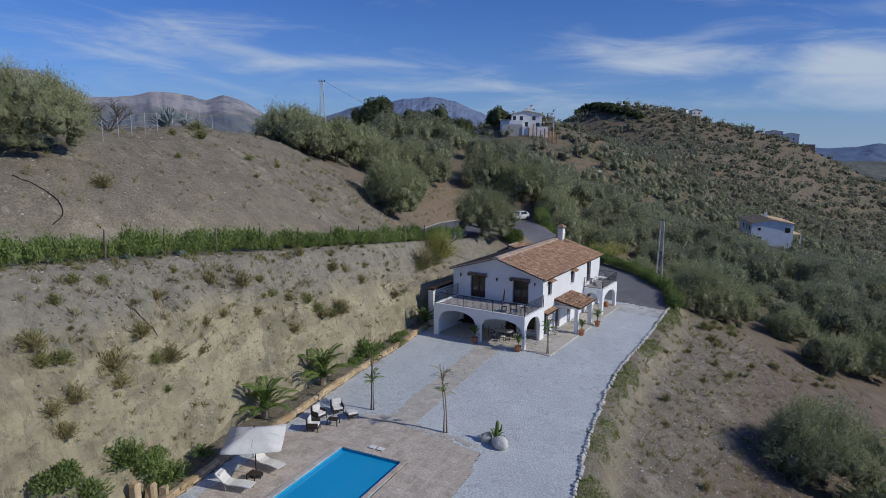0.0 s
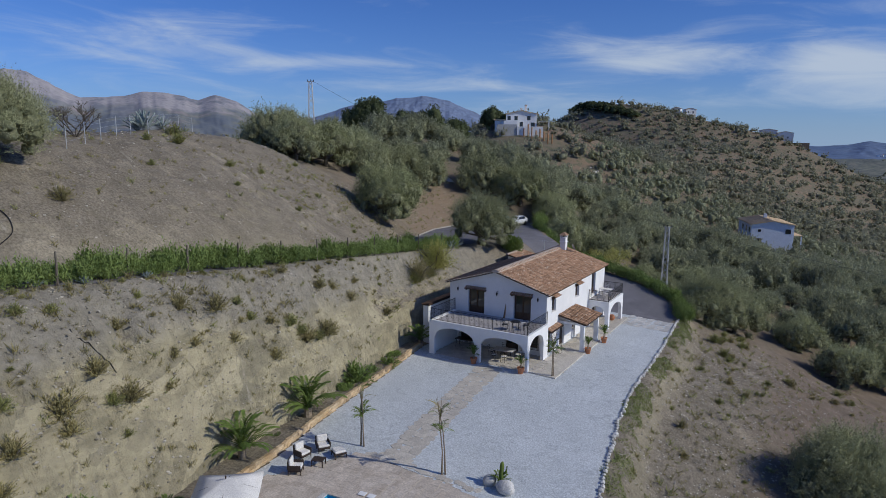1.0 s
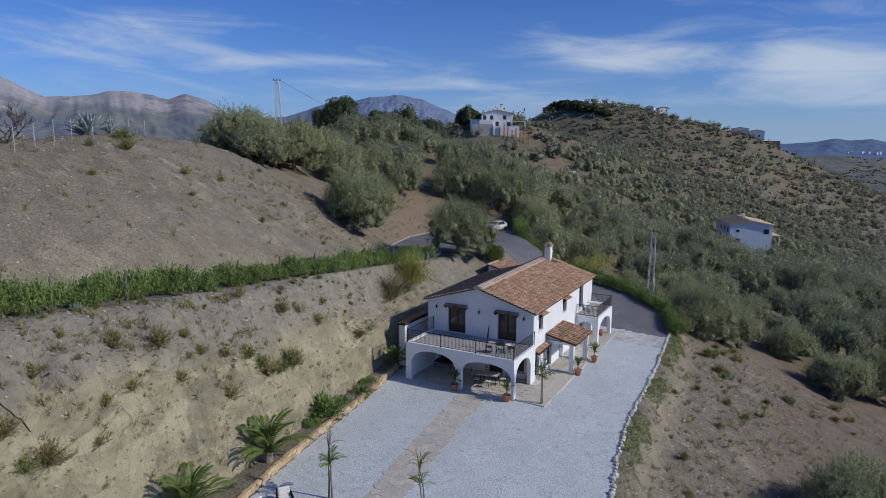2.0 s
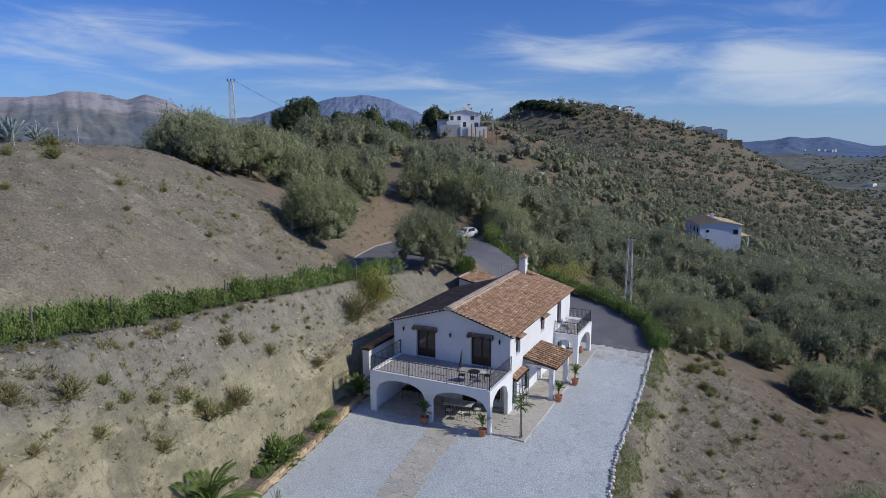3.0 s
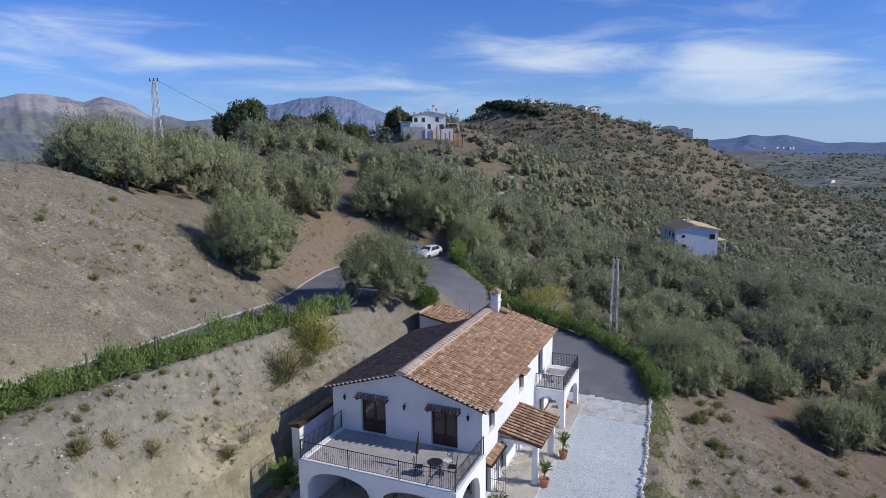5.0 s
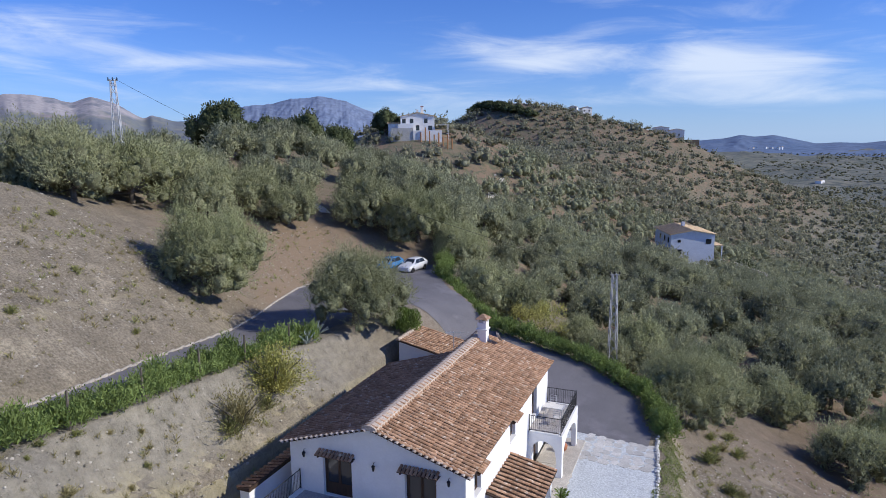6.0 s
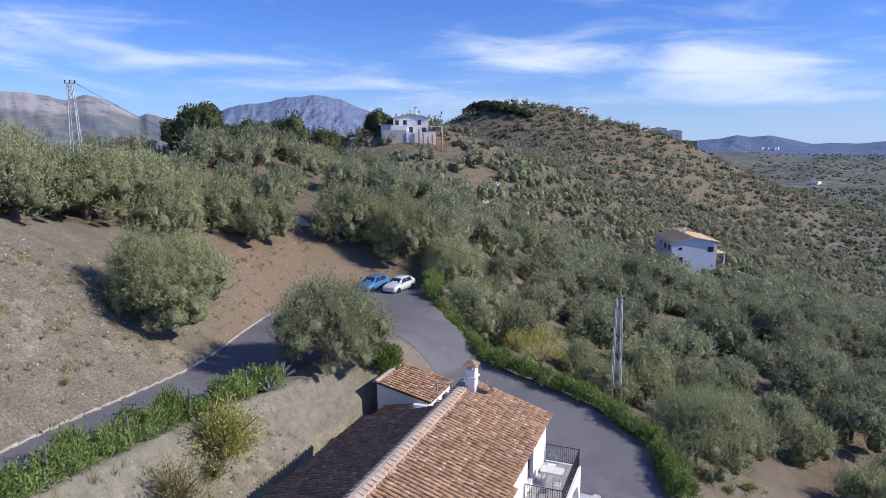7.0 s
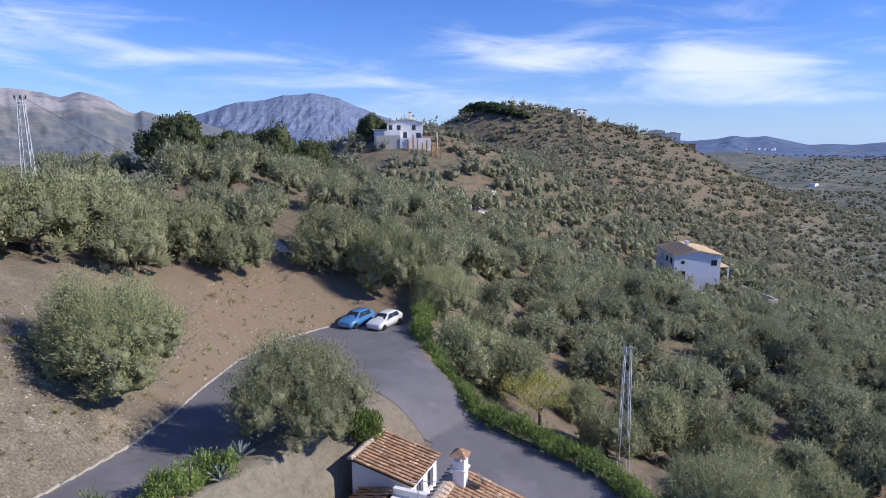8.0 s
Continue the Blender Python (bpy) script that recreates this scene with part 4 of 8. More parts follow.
TO_FRONT = Matrix.Translation((0, WALL_F, 0))
TO_RIGHT = Matrix(((0, -1, 0, WALL_R), (1, 0, 0, 0), (0, 0, 1, 0), (0, 0, 0, 1)))
for hole in DOORS_F:
    window_unit("terrace_door", villa, hole, front, 2, label="dark wooden double door with glass panes")
    tile_awning(villa, hole[0] - 0.22, hole[1] + 0.22, DECK_Z + 2.22, TO_FRONT)
for hole in LOW_F:
    window_unit("patio_door" if hole[2] < 0.1 else "window", villa, hole, front, 2)
for hole in WINDOWS_R:
    window_unit("window" if hole[2] > 3.3 else "balcony_door", villa, hole, right, 2)
    if hole[2] > 3.3:
        part("sill", box(WALL_R - 0.1, hole[0] - 0.08, hole[2] - 0.06, WALL_R + 0.06, hole[1] + 0.08, hole[2] - 0.002), WHITEWASH, villa)
        tile_awning(villa, hole[0] - 0.15, hole[1] + 0.15, hole[3] + 0.03, TO_RIGHT, 0.36)
for hole in LOW_R:
    window_unit("side_door" if hole[2] < 0.1 else "window", villa, hole, right, 1 if hole[1] - hole[0] < 1 else 2)
tile_awning(villa, 4.35, 6.9, 2.25, TO_RIGHT, 0.6)


def grille(parent, u0, u1, z0, z1, to, v=-0.03):
    """A wrought-iron window grille or barred gate."""
    bm = bmesh.new()
    n = round((u1 - u0) / 0.11)
    for k in range(n + 1):
        u = u0 + (u1 - u0) * k / n
        tube([to(u, v, z0), to(u, v, z1)], 0.012, 4, bm)
    g = part("grille", bm, IRON, parent, "black wrought-iron grille")
    for z in (z0, (z0 * 2 + z1) / 3, (z0 + z1 * 2) / 3, z1):
        part("grille_bar", tube([to(u0, v, z), to(u1, v, z)], 0.014, 4), IRON, g)
    return g


grille(villa, -2.3, -0.8, 0.5, 2.2, front)
grille(villa, -8.5, -6.1, 0.1, 2.25, front)
# two leaves of the side gate stand open
grille(villa, -0.02, 0.85, 0.1, 2.05, lambda u, v, z: (WALL_R + 0.02 + u, 5.65, z))
grille(villa, 4.3, 4.72, 0.1, 2.05, lambda u, v, z: (WALL_R + 0.03, u, z))

# wall lamps
for u in (-8.6, -4.75, -0.95):
    lamp = part("wall_lamp", tube([(u, WALL_F, 5.1), (u, WALL_F - 0.12, 5.14), (u, WALL_F - 0.16, 5.05)], 0.015, 5), IRON, villa, "black iron wall lantern")
    part("lantern", lathe([(0.03, -0.26), (0.055, -0.22), (0.085, -0.04), (0.1, -0.02), (0.03, 0.05)], 6), IRON, lamp).matrix_basis = pose(u, WALL_F - 0.16, 5.0)
    part("glass", lathe([(0.05, -0.2), (0.075, -0.05)], 6), CLOTH, lamp).matrix_basis = pose(u, WALL_F - 0.16, 5.003)

# side porch with its tiled roof
PX0, PX1, PY0, PY1 = WALL_R, 2.2, 7.0, 11.3
porch = part("porch", arch_wall(PX1 - PX0 - 0.12, 2.3, [(0.15, PX1 - PX0 - 0.5, 1.5, 2.1)], 0.26, lambda u, v, z: (PX0 + 0.02 + u, PY1 - 0.4 + v, z)), WHITEWASH, villa, "whitewashed porch with a clay tile roof")
part("pillar", box(1.72, 7.2, -0.15, 2.06, 7.54, 2.3, bevel=0.01), WHITEWASH, porch)
part("beam", box(1.74, 7.1, 2.302, 2.04, 11.2, 2.5), WHITEWASH, porch)
part("beam", box(PX0 + 0.005, 7.22, 2.302, 1.738, 7.48, 2.5), WHITEWASH, porch)
bm = bmesh.new()
top = [bm.verts.new(p) for p in ((WALL_R + 0.01, PY0 - 0.1, 3.05), (PX1 + 0.15, PY0 - 0.1, 2.5), (PX1 + 0.15, PY1 + 0.05, 2.5), (WALL_R + 0.01, PY1 + 0.05, 3.05))]
low = [bm.verts.new(v.co - Vector((0, 0, 0.08))) for v in top]
bm.faces.new(top), bm.faces.new(low)
for k in range(4):
    bm.faces.new((top[k], top[(k + 1) % 4], low[(k + 1) % 4], low[k]))
porch_roof = part("porch_roof", bm, PAN_SHADE, porch)
PENDING.append((porch_roof, tile_places((WALL_R + 0.03, PY0 - 0.1, 3.055), (0, 1, 0), (PX1 + 0.15 - WALL_R, 0, -0.55), PY1 - PY0 + 0.15, 2.6, 0.36, 0.42, seed=5), 99))
part("porch_floor", box(0.012, 0.1, -0.2, 2.3, 13.2, 0.04), FLAG, villa, "flagged porch floor")
part("awning", box(WALL_R, 11.6, 2.15, 0.45, 12.5, 2.22), PAN_SHADE, villa)

# balcony on arches
BX1, BY0, BY1, BZ = 1.85, 14.9, 19.75, 2.72
balcony = part("balcony", box(WALL_R + 0.005, BY0 + 0.29, BZ - 0.2, BX1 - 0.29, BY1 - 0.29, BZ + 0.02), TERRACE, villa, "first-floor balcony over arches")
part("arcade", arch_wall(BX1 - WALL_R - 0.005, BZ + 0.06, [(0.15, BX1 - WALL_R - 0.35, 1.35, 2.3)], 0.28, lambda u, v, z: (WALL_R + 0.005 + u, BY0 + v, z - 0.12)), WHITEWASH, balcony)
part("arcade", arch_wall(BY1 - BY0 - 0.57, BZ + 0.06, [(0.15, BY1 - BY0 - 0.75, 1.35, 2.3)], 0.28, lambda u, v, z: (BX1 - v, BY0 + 0.285 + u, z - 0.12)), WHITEWASH, balcony)
part("arcade", arch_wall(BX1 - WALL_R - 0.005, BZ + 0.06, [(0.15, BX1 - WALL_R - 0.35, 1.35, 2.3)], 0.28, lambda u, v, z: (WALL_R + 0.005 + u, BY1 - 0.28 + v, z - 0.12)), WHITEWASH, balcony)
railing(balcony, (WALL_R + 0.05, BY0 + 0.1), (BX1 - 0.1, BY0 + 0.1), BZ - 0.06, 16)
railing(balcony, (BX1 - 0.1, BY0 + 0.12), (BX1 - 0.1, BY1 - 0.12), BZ - 0.06, 38)
railing(balcony, (WALL_R + 0.05, BY1 - 0.1), (BX1 - 0.1, BY1 - 0.1), BZ - 0.06, 16)
part("balcony_floor", box(WALL_R + 0.01, 13.4, -0.25, 2.3, 20.3, 0.03), FLAG, villa, "flagged floor under the balcony")

# side wall beside the terrace and the house, with a tile coping
lean = thing("side_wall_block", "whitewashed side wall with a clay tile coping beside the terrace", "wall")
part("wall", box(-11.15, 2.3, -0.3, -10.6, 14.5, 3.45), WHITEWASH, lean)
bm = bmesh.new()
top = [bm.verts.new(p) for p in ((-10.5, 2.2, 3.66), (-11.25, 2.2, 3.5), (-11.25, 14.6, 3.5), (-10.5, 14.6, 3.66))]
low = [bm.verts.new((v.co.x, v.co.y, 3.452)) for v in top]
bm.faces.new(top), bm.faces.new(low)
for k in range(4):
    bm.faces.new((top[k], top[(k + 1) % 4], low[(k + 1) % 4], low[k]))
lean_roof = part("coping", bm, PAN_SHADE, lean)
PENDING.append((lean_roof, tile_places((-10.5, 2.2, 3.67), (0, 1, 0), (-0.75, 0, -0.16), 12.4, 0.8, 0.33, 0.4, seed=6), 0))

# annexe behind, with its own roof falling towards the drive
annexe = thing("annexe", "small white annexe with a clay tile roof behind the villa", "outbuilding")
part("wall", pierced_wall(21.85, 25.6, -0.2, 4.0, [(22.6, 23.6, 2.3, 3.6), (24.2, 25.1, 2.3, 3.6)], 0.3, lambda u, v, z: (-8.45 - v, u, z)), WHITEWASH, annexe)
part("wall", slab_outline([(-12.2, 21.85), (-8.76, 21.85), (-8.76, 22.15), (-12.2, 22.15)], -0.2, 4.05), WHITEWASH, annexe)
part("wall", box(-12.2, 22.16, -0.2, -11.9, 25.6, 4.8), WHITEWASH, annexe)
part("wall", box(-11.89, 25.3, -0.2, -8.76, 25.6, 4.05), WHITEWASH, annexe)
for y0, y1 in ((21.85, 22.15), (25.3, 25.6)):
    bm = bmesh.new()
    a = [bm.verts.new(p) for p in ((-12.2, y0, 4.055), (-8.46, y0, 4.055), (-12.2, y0, 4.82))]
    b = [bm.verts.new(p) for p in ((-12.2, y1, 4.055), (-8.46, y1, 4.055), (-12.2, y1, 4.82))]
    bm.faces.new(a), bm.faces.new(b)
    for k in range(3):
        bm.faces.new((a[k], a[(k + 1) % 3], b[(k + 1) % 3], b[k]))
    part("gable", bm, WHITEWASH, annexe)
bm = bmesh.new()
top = [bm.verts.new(p) for p in ((-12.35, 21.7, 5.0), (-8.25, 21.7, 4.1), (-8.25, 25.8, 4.1), (-12.35, 25.8, 5.0))]
low = [bm.verts.new(v.co - Vector((0, 0, 0.09))) for v in top]
bm.faces.new(top), bm.faces.new(low)
for k in range(4):
    bm.faces.new((top[k], top[(k + 1) % 4], low[(k + 1) % 4], low[k]))
annexe_roof = part("roof", bm, PAN_SHADE, annexe)
PENDING.append((annexe_roof, tile_places((-12.2, 21.7, 4.98), (0, 1, 0), (4.1, 0, -0.9), 4.1, 4.1, 0.31, 0.4, seed=7), 180))
cap = part("ridge_bed", box(-12.42, 21.68, 4.95, -12.05, 25.82, 5.04), RIDGE, annexe)
for k in range(11):
    ob = part("ridge_tile", RIDGE_MESH, None, cap)
    ob.matrix_basis = pose(-12.22, 25.8 - k * 0.37, 5.04, 0, 0, 180)
for y0, y1 in ((22.6, 23.6), (24.2, 25.1)):
    window_unit("window", annexe, (y0, y1, 2.3, 3.6), lambda u, v, z: (-8.45 - v, u, z), 2)
link = thing("link_block", "low white link block with a tiled edge between villa and annexe", "outbuilding")
part("wall", box(-9.3, 15.62, -0.2, RIDGE_X - 0.305, 21.6, 3.6), WHITEWASH, link)
part("parapet", box(-9.3, 21.3, 3.602, -5.2, 21.6, 4.0), WHITEWASH, link)
part("lower_roof", box(-11.5, 15.7, 3.3, -9.31, 21.5, 3.45), PAN_SHADE, link, "narrow strip of clay tiles")
PENDING.append((link, tile_places((-9.3, 15.7, 3.9), (0, 1, 0), (-2.2, 0, -0.45), 5.9, 2.2, 0.33, 0.4, seed=8), 0))

# ---- pool and deck ----
def level(x, y):
    return float(land(x, y))


PZ = level(-3.5, -20)
pool_pose = Matrix.Translation((POOL_AT[0], POOL_AT[1], PZ)) @ Matrix.Rotation(POOL_TURN, 4, "Z")
MOSAIC = surface("blue pool mosaic", (0.03, 0.3, 0.5), (0.06, 0.4, 0.6), 4, 12, 0.3, 0.05)
WATER = plain_glass("pool water", (0.03, 0.37, 0.68), 0.05)
wnodes, wlinks = WATER.node_tree.nodes, WATER.node_tree.links
ripple = wnodes.new("ShaderNodeTexNoise")
ripple.inputs["Scale"].default_value = 2.5
rbump = wnodes.new("ShaderNodeBump")
rbump.inputs["Strength"].default_value, rbump.inputs["Distance"].default_value = 0.12, 0.05
wlinks.new(ripple.outputs["Fac"], rbump.inputs["Height"])
wlinks.new(rbump.outputs[0], wnodes["Principled BSDF"].inputs["Normal"])
pool = thing("swimming_pool", "rectangular blue swimming pool with pale coping in a paved deck", "pool")
pool.matrix_basis = pool_pose
bm = bmesh.new()
box(-0.15, -POOL_L - 0.15, -1.7, POOL_W + 0.15, 0.15, -1.5, bm)
for x0, y0, x1, y1 in ((-0.15, -POOL_L, 0, 0), (POOL_W, -POOL_L, POOL_W + 0.15, 0), (-0.15, 0.002, POOL_W + 0.15, 0.15), (-0.15, -POOL_L - 0.15, POOL_W + 0.15, -POOL_L - 0.002)):
    box(x0, y0, -1.499, x1, y1, 0.0, bm)
part("basin", bm, MOSAIC, pool)
part("water", box(0.002, -POOL_L + 0.002, -0.5, POOL_W - 0.002, -0.002, -0.13), WATER, pool)
for k in range(14):
    y = -POOL_L + k * POOL_L / 14
    for x in (-0.3, POOL_W):
        part("coping_stone", box(x + 0.0, y + 0.002, 0.002, x + 0.3, y + POOL_L / 14 - 0.002, 0.07, bevel=0.006), DECK if x > 0 else FLAG_PALE, pool)
for k in range(8):
    x = -0.3 + k * (POOL_W + 0.6) / 8
    for y in (0.0, -POOL_L - 0.3):
        part("coping_stone", box(x + 0.002, y + 0.002, 0.002, x + (POOL_W + 0.6) / 8 - 0.002, y + 0.3, 0.07, bevel=0.006), DECK, pool)
for u in (1.4, 1.95):
    tagged(part("skimmer_lid", box(u, 0.62, 0.07, u + 0.42, 0.98, 0.085, bevel=0.01), WHITEWASH, pool), "white skimmer lid")

deck_thing = bpy.data.objects["pool_deck"]
deck_tile = mesh_from("deck_tile", box(-0.2993, -0.2993, 0, 0.2993, 0.2993, 0.008, bevel=0.0005), DECK)
count = 0
for i in range(-12, 18):
    for j in range(-20, 9):
        p = Vector((POOL_AT[0], POOL_AT[1], 0)) + Matrix.Rotation(POOL_TURN, 3, "Z") @ Vector((0.3 + i * 0.6, 0.6 + j * 0.6, 0))
        if bool(in_deck(p.x, p.y)) and not bool(in_pool(p.x, p.y, 0.5)) and p.y > -29.5 and count < 300:
            ob = part("deck_tile", deck_tile, None, deck_thing)
            ob.matrix_basis = Matrix.Translation((p.x, p.y, level(p.x, p.y) + 0.03)) @ Matrix.Rotation(POOL_TURN, 4, "Z")
            count += 1


def umbrella(x, y):
    z = level(x, y) + 0.055
    u = thing("parasol", "large square cream parasol standing open beside the sun loungers", "parasol", x, y, z, 40)
    part("base", lathe([(0.36, 0), (0.38, 0.03), (0.3, 0.08), (0.06, 0.1)], 16), IRON, u)
    part("pole", tube([(0, 0, 0.08), (0, 0, 2.75)], 0.028, 8), DARK_WOOD, u)
    part("finial", lathe([(0.02, 2.72), (0.045, 2.78), (0.02, 2.85)], 8), DARK_WOOD, u)
    s, bm = 1.5, bmesh.new()
    apex = bm.verts.new((0, 0, 2.7))
    ring = []
    for k in range(4):
        a, b = Vector((s, s, 2.12)), Vector((-s, s, 2.12))
        for q in range(6):
            p = a.lerp(b, q / 6)
            p.z -= 0.06 * math.sin(math.pi * q / 6) - 0.03
            ring.append(bm.verts.new(Matrix.Rotation(k * math.pi / 2, 3, "Z") @ p))
    mid = [bm.verts.new(v.co.lerp(apex.co, 0.45) - Vector((0, 0, 0.03))) for v in ring]
    low = [bm.verts.new(v.co - Vector((0, 0, 0.12))) for v in ring]
    for k in range(24):
        j = (k + 1) % 24
        bm.faces.new((apex, mid[k], mid[j]))
        bm.faces.new((mid[k], ring[k], ring[j], mid[j]))
        bm.faces.new((ring[k], low[k], low[j], ring[j]))
    part("canopy", bm, CLOTH, u, "cream cloth canopy", True)
    for k in range(8):
        a = math.pi / 4 * k
        r = s * (1.4 if k % 2 else 1.0)
        rib = part("rib", tube([(0, 0, 2.64), (r * math.cos(a), r * math.sin(a), 2.08)], 0.012, 4), DARK_WOOD, u)
        part("strut", tube([(0, 0, 1.95), (0.5 * r * math.cos(a), 0.5 * r * math.sin(a), 2.33)], 0.009, 4), DARK_WOOD, rib)
    return u


umbrella(-3.5, -26.25)


def sun_lounger(x, y, turn):
    u = thing("sun_lounger", "cream sling sun lounger with raised back by the pool", "lounger", x, y, level(x, y) + 0.05, turn, "sun loungers")
    line = [(-1.0, 0.86), (-0.75, 0.62), (-0.5, 0.4), (-0.25, 0.34), (0.3, 0.38), (0.95, 0.33)]
    bm = bmesh.new()
    rows = [[bm.verts.new((a, s, z + dz)) for s in (-0.32, 0.32)] for dz in (0, 0.04) for a, z in line]
    n = len(line)
    for k in range(n - 1):
        for o in (0, n):
            bm.faces.new((rows[o + k][0], rows[o + k][1], rows[o + k + 1][1], rows[o + k + 1][0]))
        for s in (0, 1):
            bm.faces.new((rows[k][s], rows[k + 1][s], rows[n + k + 1][s], rows[n + k][s]))
    for k in (0, n - 1):
        bm.faces.new((rows[k][0], rows[k][1], rows[n + k][1], rows[n + k][0]))
    part("sling", bm, CLOTH, u, "cream cloth sling")
    part("pillow", box(-1.0, -0.26, 0.74, -0.72, 0.26, 0.86, bevel=0.04), CLOTH, u)
    for s in (-0.34, 0.34):
        part("side_rail", tube([(a, s, z + 0.01) for a, z in line], 0.02, 5), STEEL, u)
        for a in (-0.45, 0.75):
            part("leg", tube([(a, s, 0.34), (a + 0.06, s, 0)], 0.018, 5), STEEL, u)
    return u


sun_lounger(-3.3, -27.75, 18)
sun_lounger(-3.5, -25.35, 2)


def lounge_chair(x, y, turn, back=True, name="garden_armchair", label="dark rattan armchair with cream cushions beside the pool deck"):
    u = thing(name, label, "armchair" if back else "ottoman", x, y, level(x, y) + 0.04, turn, "rattan lounge set")
    part("seat_frame", box(-0.36, -0.36, 0.2, 0.36, 0.36, 0.3, bevel=0.015), RATTAN, u)
    part("seat_cushion", box(-0.33, -0.33, 0.302, 0.33, 0.33, 0.45, bevel=0.04), CLOTH, u, "cream seat cushion")
    for sx in (-0.33, 0.33):
        for sy in (-0.33, 0.33):
            part("leg", tube([(sx, sy, 0.2), (sx, sy, 0)], 0.025, 5), RATTAN, u)
    if back:
        part("backrest", box(-0.4, -0.36, 0.302, -0.345, 0.36, 0.82, bevel=0.015), RATTAN, u)
        part("back_cushion", box(-0.34, -0.31, 0.455, -0.2, 0.31, 0.88, bevel=0.04), CLOTH, u, "cream back cushion")
        for s in (-0.37, 0.37):
            part("arm", box(-0.34, s - 0.03, 0.302, 0.34, s + 0.03, 0.58, bevel=0.012), RATTAN, u)
    return u


lounge_chair(-4.65, -20.6, 30)
lounge_chair(-5.5, -19.2, -5)
lounge_chair(-5.1, -17.9, -35)
lounge_chair(-3.85, -17.95, -30, False, "ottoman", "dark rattan ottoman with cream cushion beside the armchairs")


def low_table(x, y, turn, w, d, h, label):
    u = thing("low_table", label, "table", x, y, level(x, y) + 0.05, turn)
    part("tabletop", box(-w / 2, -d / 2, h - 0.04, w / 2, d / 2, h, bevel=0.01), RATTAN, u)
    for sx in (-1, 1):
        for sy in (-1, 1):
            part("leg", box(sx * (w / 2 - 0.03) - 0.025, sy * (d / 2 - 0.03) - 0.025, 0, sx * (w / 2 - 0.03) + 0.025, sy * (d / 2 - 0.03) + 0.025, h - 0.042), RATTAN, u)
    return u


low_table(-4.15, -19.35, 20, 0.7, 0.55, 0.38, "dark rattan low table among the armchairs")
low_table(-3.25, -26.65, 10, 0.55, 0.55, 0.42, "dark side table between the sun loungers")

# ---- flags, edging stones, planter wall ----
rng = random.Random(11)
FLAGS = []
for k in range(6):
    n = 5 + k % 3
    pts = [((0.32 + 0.1 * rng.random()) * math.cos(2 * math.pi * (q + 0.3 * rng.random()) / n), (0.3 + 0.1 * rng.random()) * math.sin(2 * math.pi * (q + 0.3 * rng.random()) / n)) for q in range(n)]
    FLAGS.append([mesh_from("flag", slab_outline(pts, 0, 0.025), m) for m in (FLAG, FLAG_PALE)])


def lay_flags(name, label, places, pale, lift=0.018):
    u = thing(name, label, "path", kind="structure")
    for x, y, s in places:
        ob = part("flag", rng.choice(FLAGS)[pale], None, u)
        ob.matrix_basis = Matrix.Translation((x, y, level(x, y) + lift + rng.uniform(0, 0.012))) @ Matrix.Rotation(rng.uniform(0, 6.28), 4, "Z") @ Matrix.Diagonal((s, s, 1, 1))


walk_flags = []
for k in range(26):
    t = k / 25
    for side in (-0.62, 0.0, 0.62):
        cx, cy = lerp(-3.0, -0.9, t), lerp(-0.6, -16.5, t)
        walk_flags.append((cx + side * 1.05 + rng.uniform(-0.1, 0.1), cy + rng.uniform(-0.1, 0.1), rng.uniform(1.15, 1.35)))
for k in range(22):
    walk_flags.append((lerp(-2.6, 4.6, k / 21) + rng.uniform(-0.1, 0.1), -16.75 + rng.uniform(-0.12, 0.12), rng.uniform(0.6, 0.9)))
lay_flags("flagged_path", "path of ochre stone flags across the gravel", walk_flags, 0)
lay_flags("flagged_apron", "pale stone flags where the gravel meets the drive", [(x + rng.uniform(-0.12, 0.12), y + rng.uniform(-0.12, 0.12), rng.uniform(0.85, 1.15)) for x in np.arange(2.5, 7.0, 0.66) for y in np.arange(18.2, 21.8, 0.62)], 1)
lay_flags("patio_flags", "ochre stone flags round the patio and porch", [(x + rng.uniform(-0.1, 0.1), y + rng.uniform(-0.1, 0.1), rng.uniform(0.85, 1.1)) for x, y in [(a, b) for a in np.arange(-8.4, -0.4, 0.64) for b in (0.6, 1.25, 1.9, 2.5, 3.1, 3.7)]], 0, 0.055)
lay_flags("porch_flags", "ochre stone flags before the side doors", [(x + rng.uniform(-0.1, 0.1), y + rng.uniform(-0.1, 0.1), rng.uniform(0.85, 1.1)) for x in (0.25, 0.85, 1.45, 2.0) for y in np.arange(0.5, 16.8, 0.62)], 0, 0.05)


def along(line, y0, y1, pitch):
    """Points on a line of the plan, evenly spaced, with the heading."""
    pts, made, carry = [Vector((line_at(line, y), y)) for y in np.arange(y0, y1, 0.1)], [], 0.0
    for a, b in zip(pts, pts[1:]):
        carry += (b - a).length
        if carry >= pitch:
            carry = 0.0
            made.append((b.x, b.y, math.atan2(b.y - a.y, b.x - a.x)))
    return made


STONES = [stone_mesh("stone", STONE_WHITE, 20 + k, (1, 0.8, 0.7), 1, 0.15) for k in range(5)]
edging = thing("stone_edging", "row of rough whitewashed stones along the gravel yard", "edging", kind="structure")
for x, y, a in along(EDGE, -33, 23.5, 0.34):
    ob = part("stone", rng.choice(STONES), None, edging)
    s = rng.uniform(0.28, 0.5)
    ob.matrix_basis = Matrix.Translation((x - 0.2 + rng.uniform(-0.07, 0.07), y, level(x - 0.3, y) + 0.06)) @ Matrix.Rotation(a + rng.uniform(-0.5, 0.5), 4, "Z") @ Matrix.Scale(s, 4)

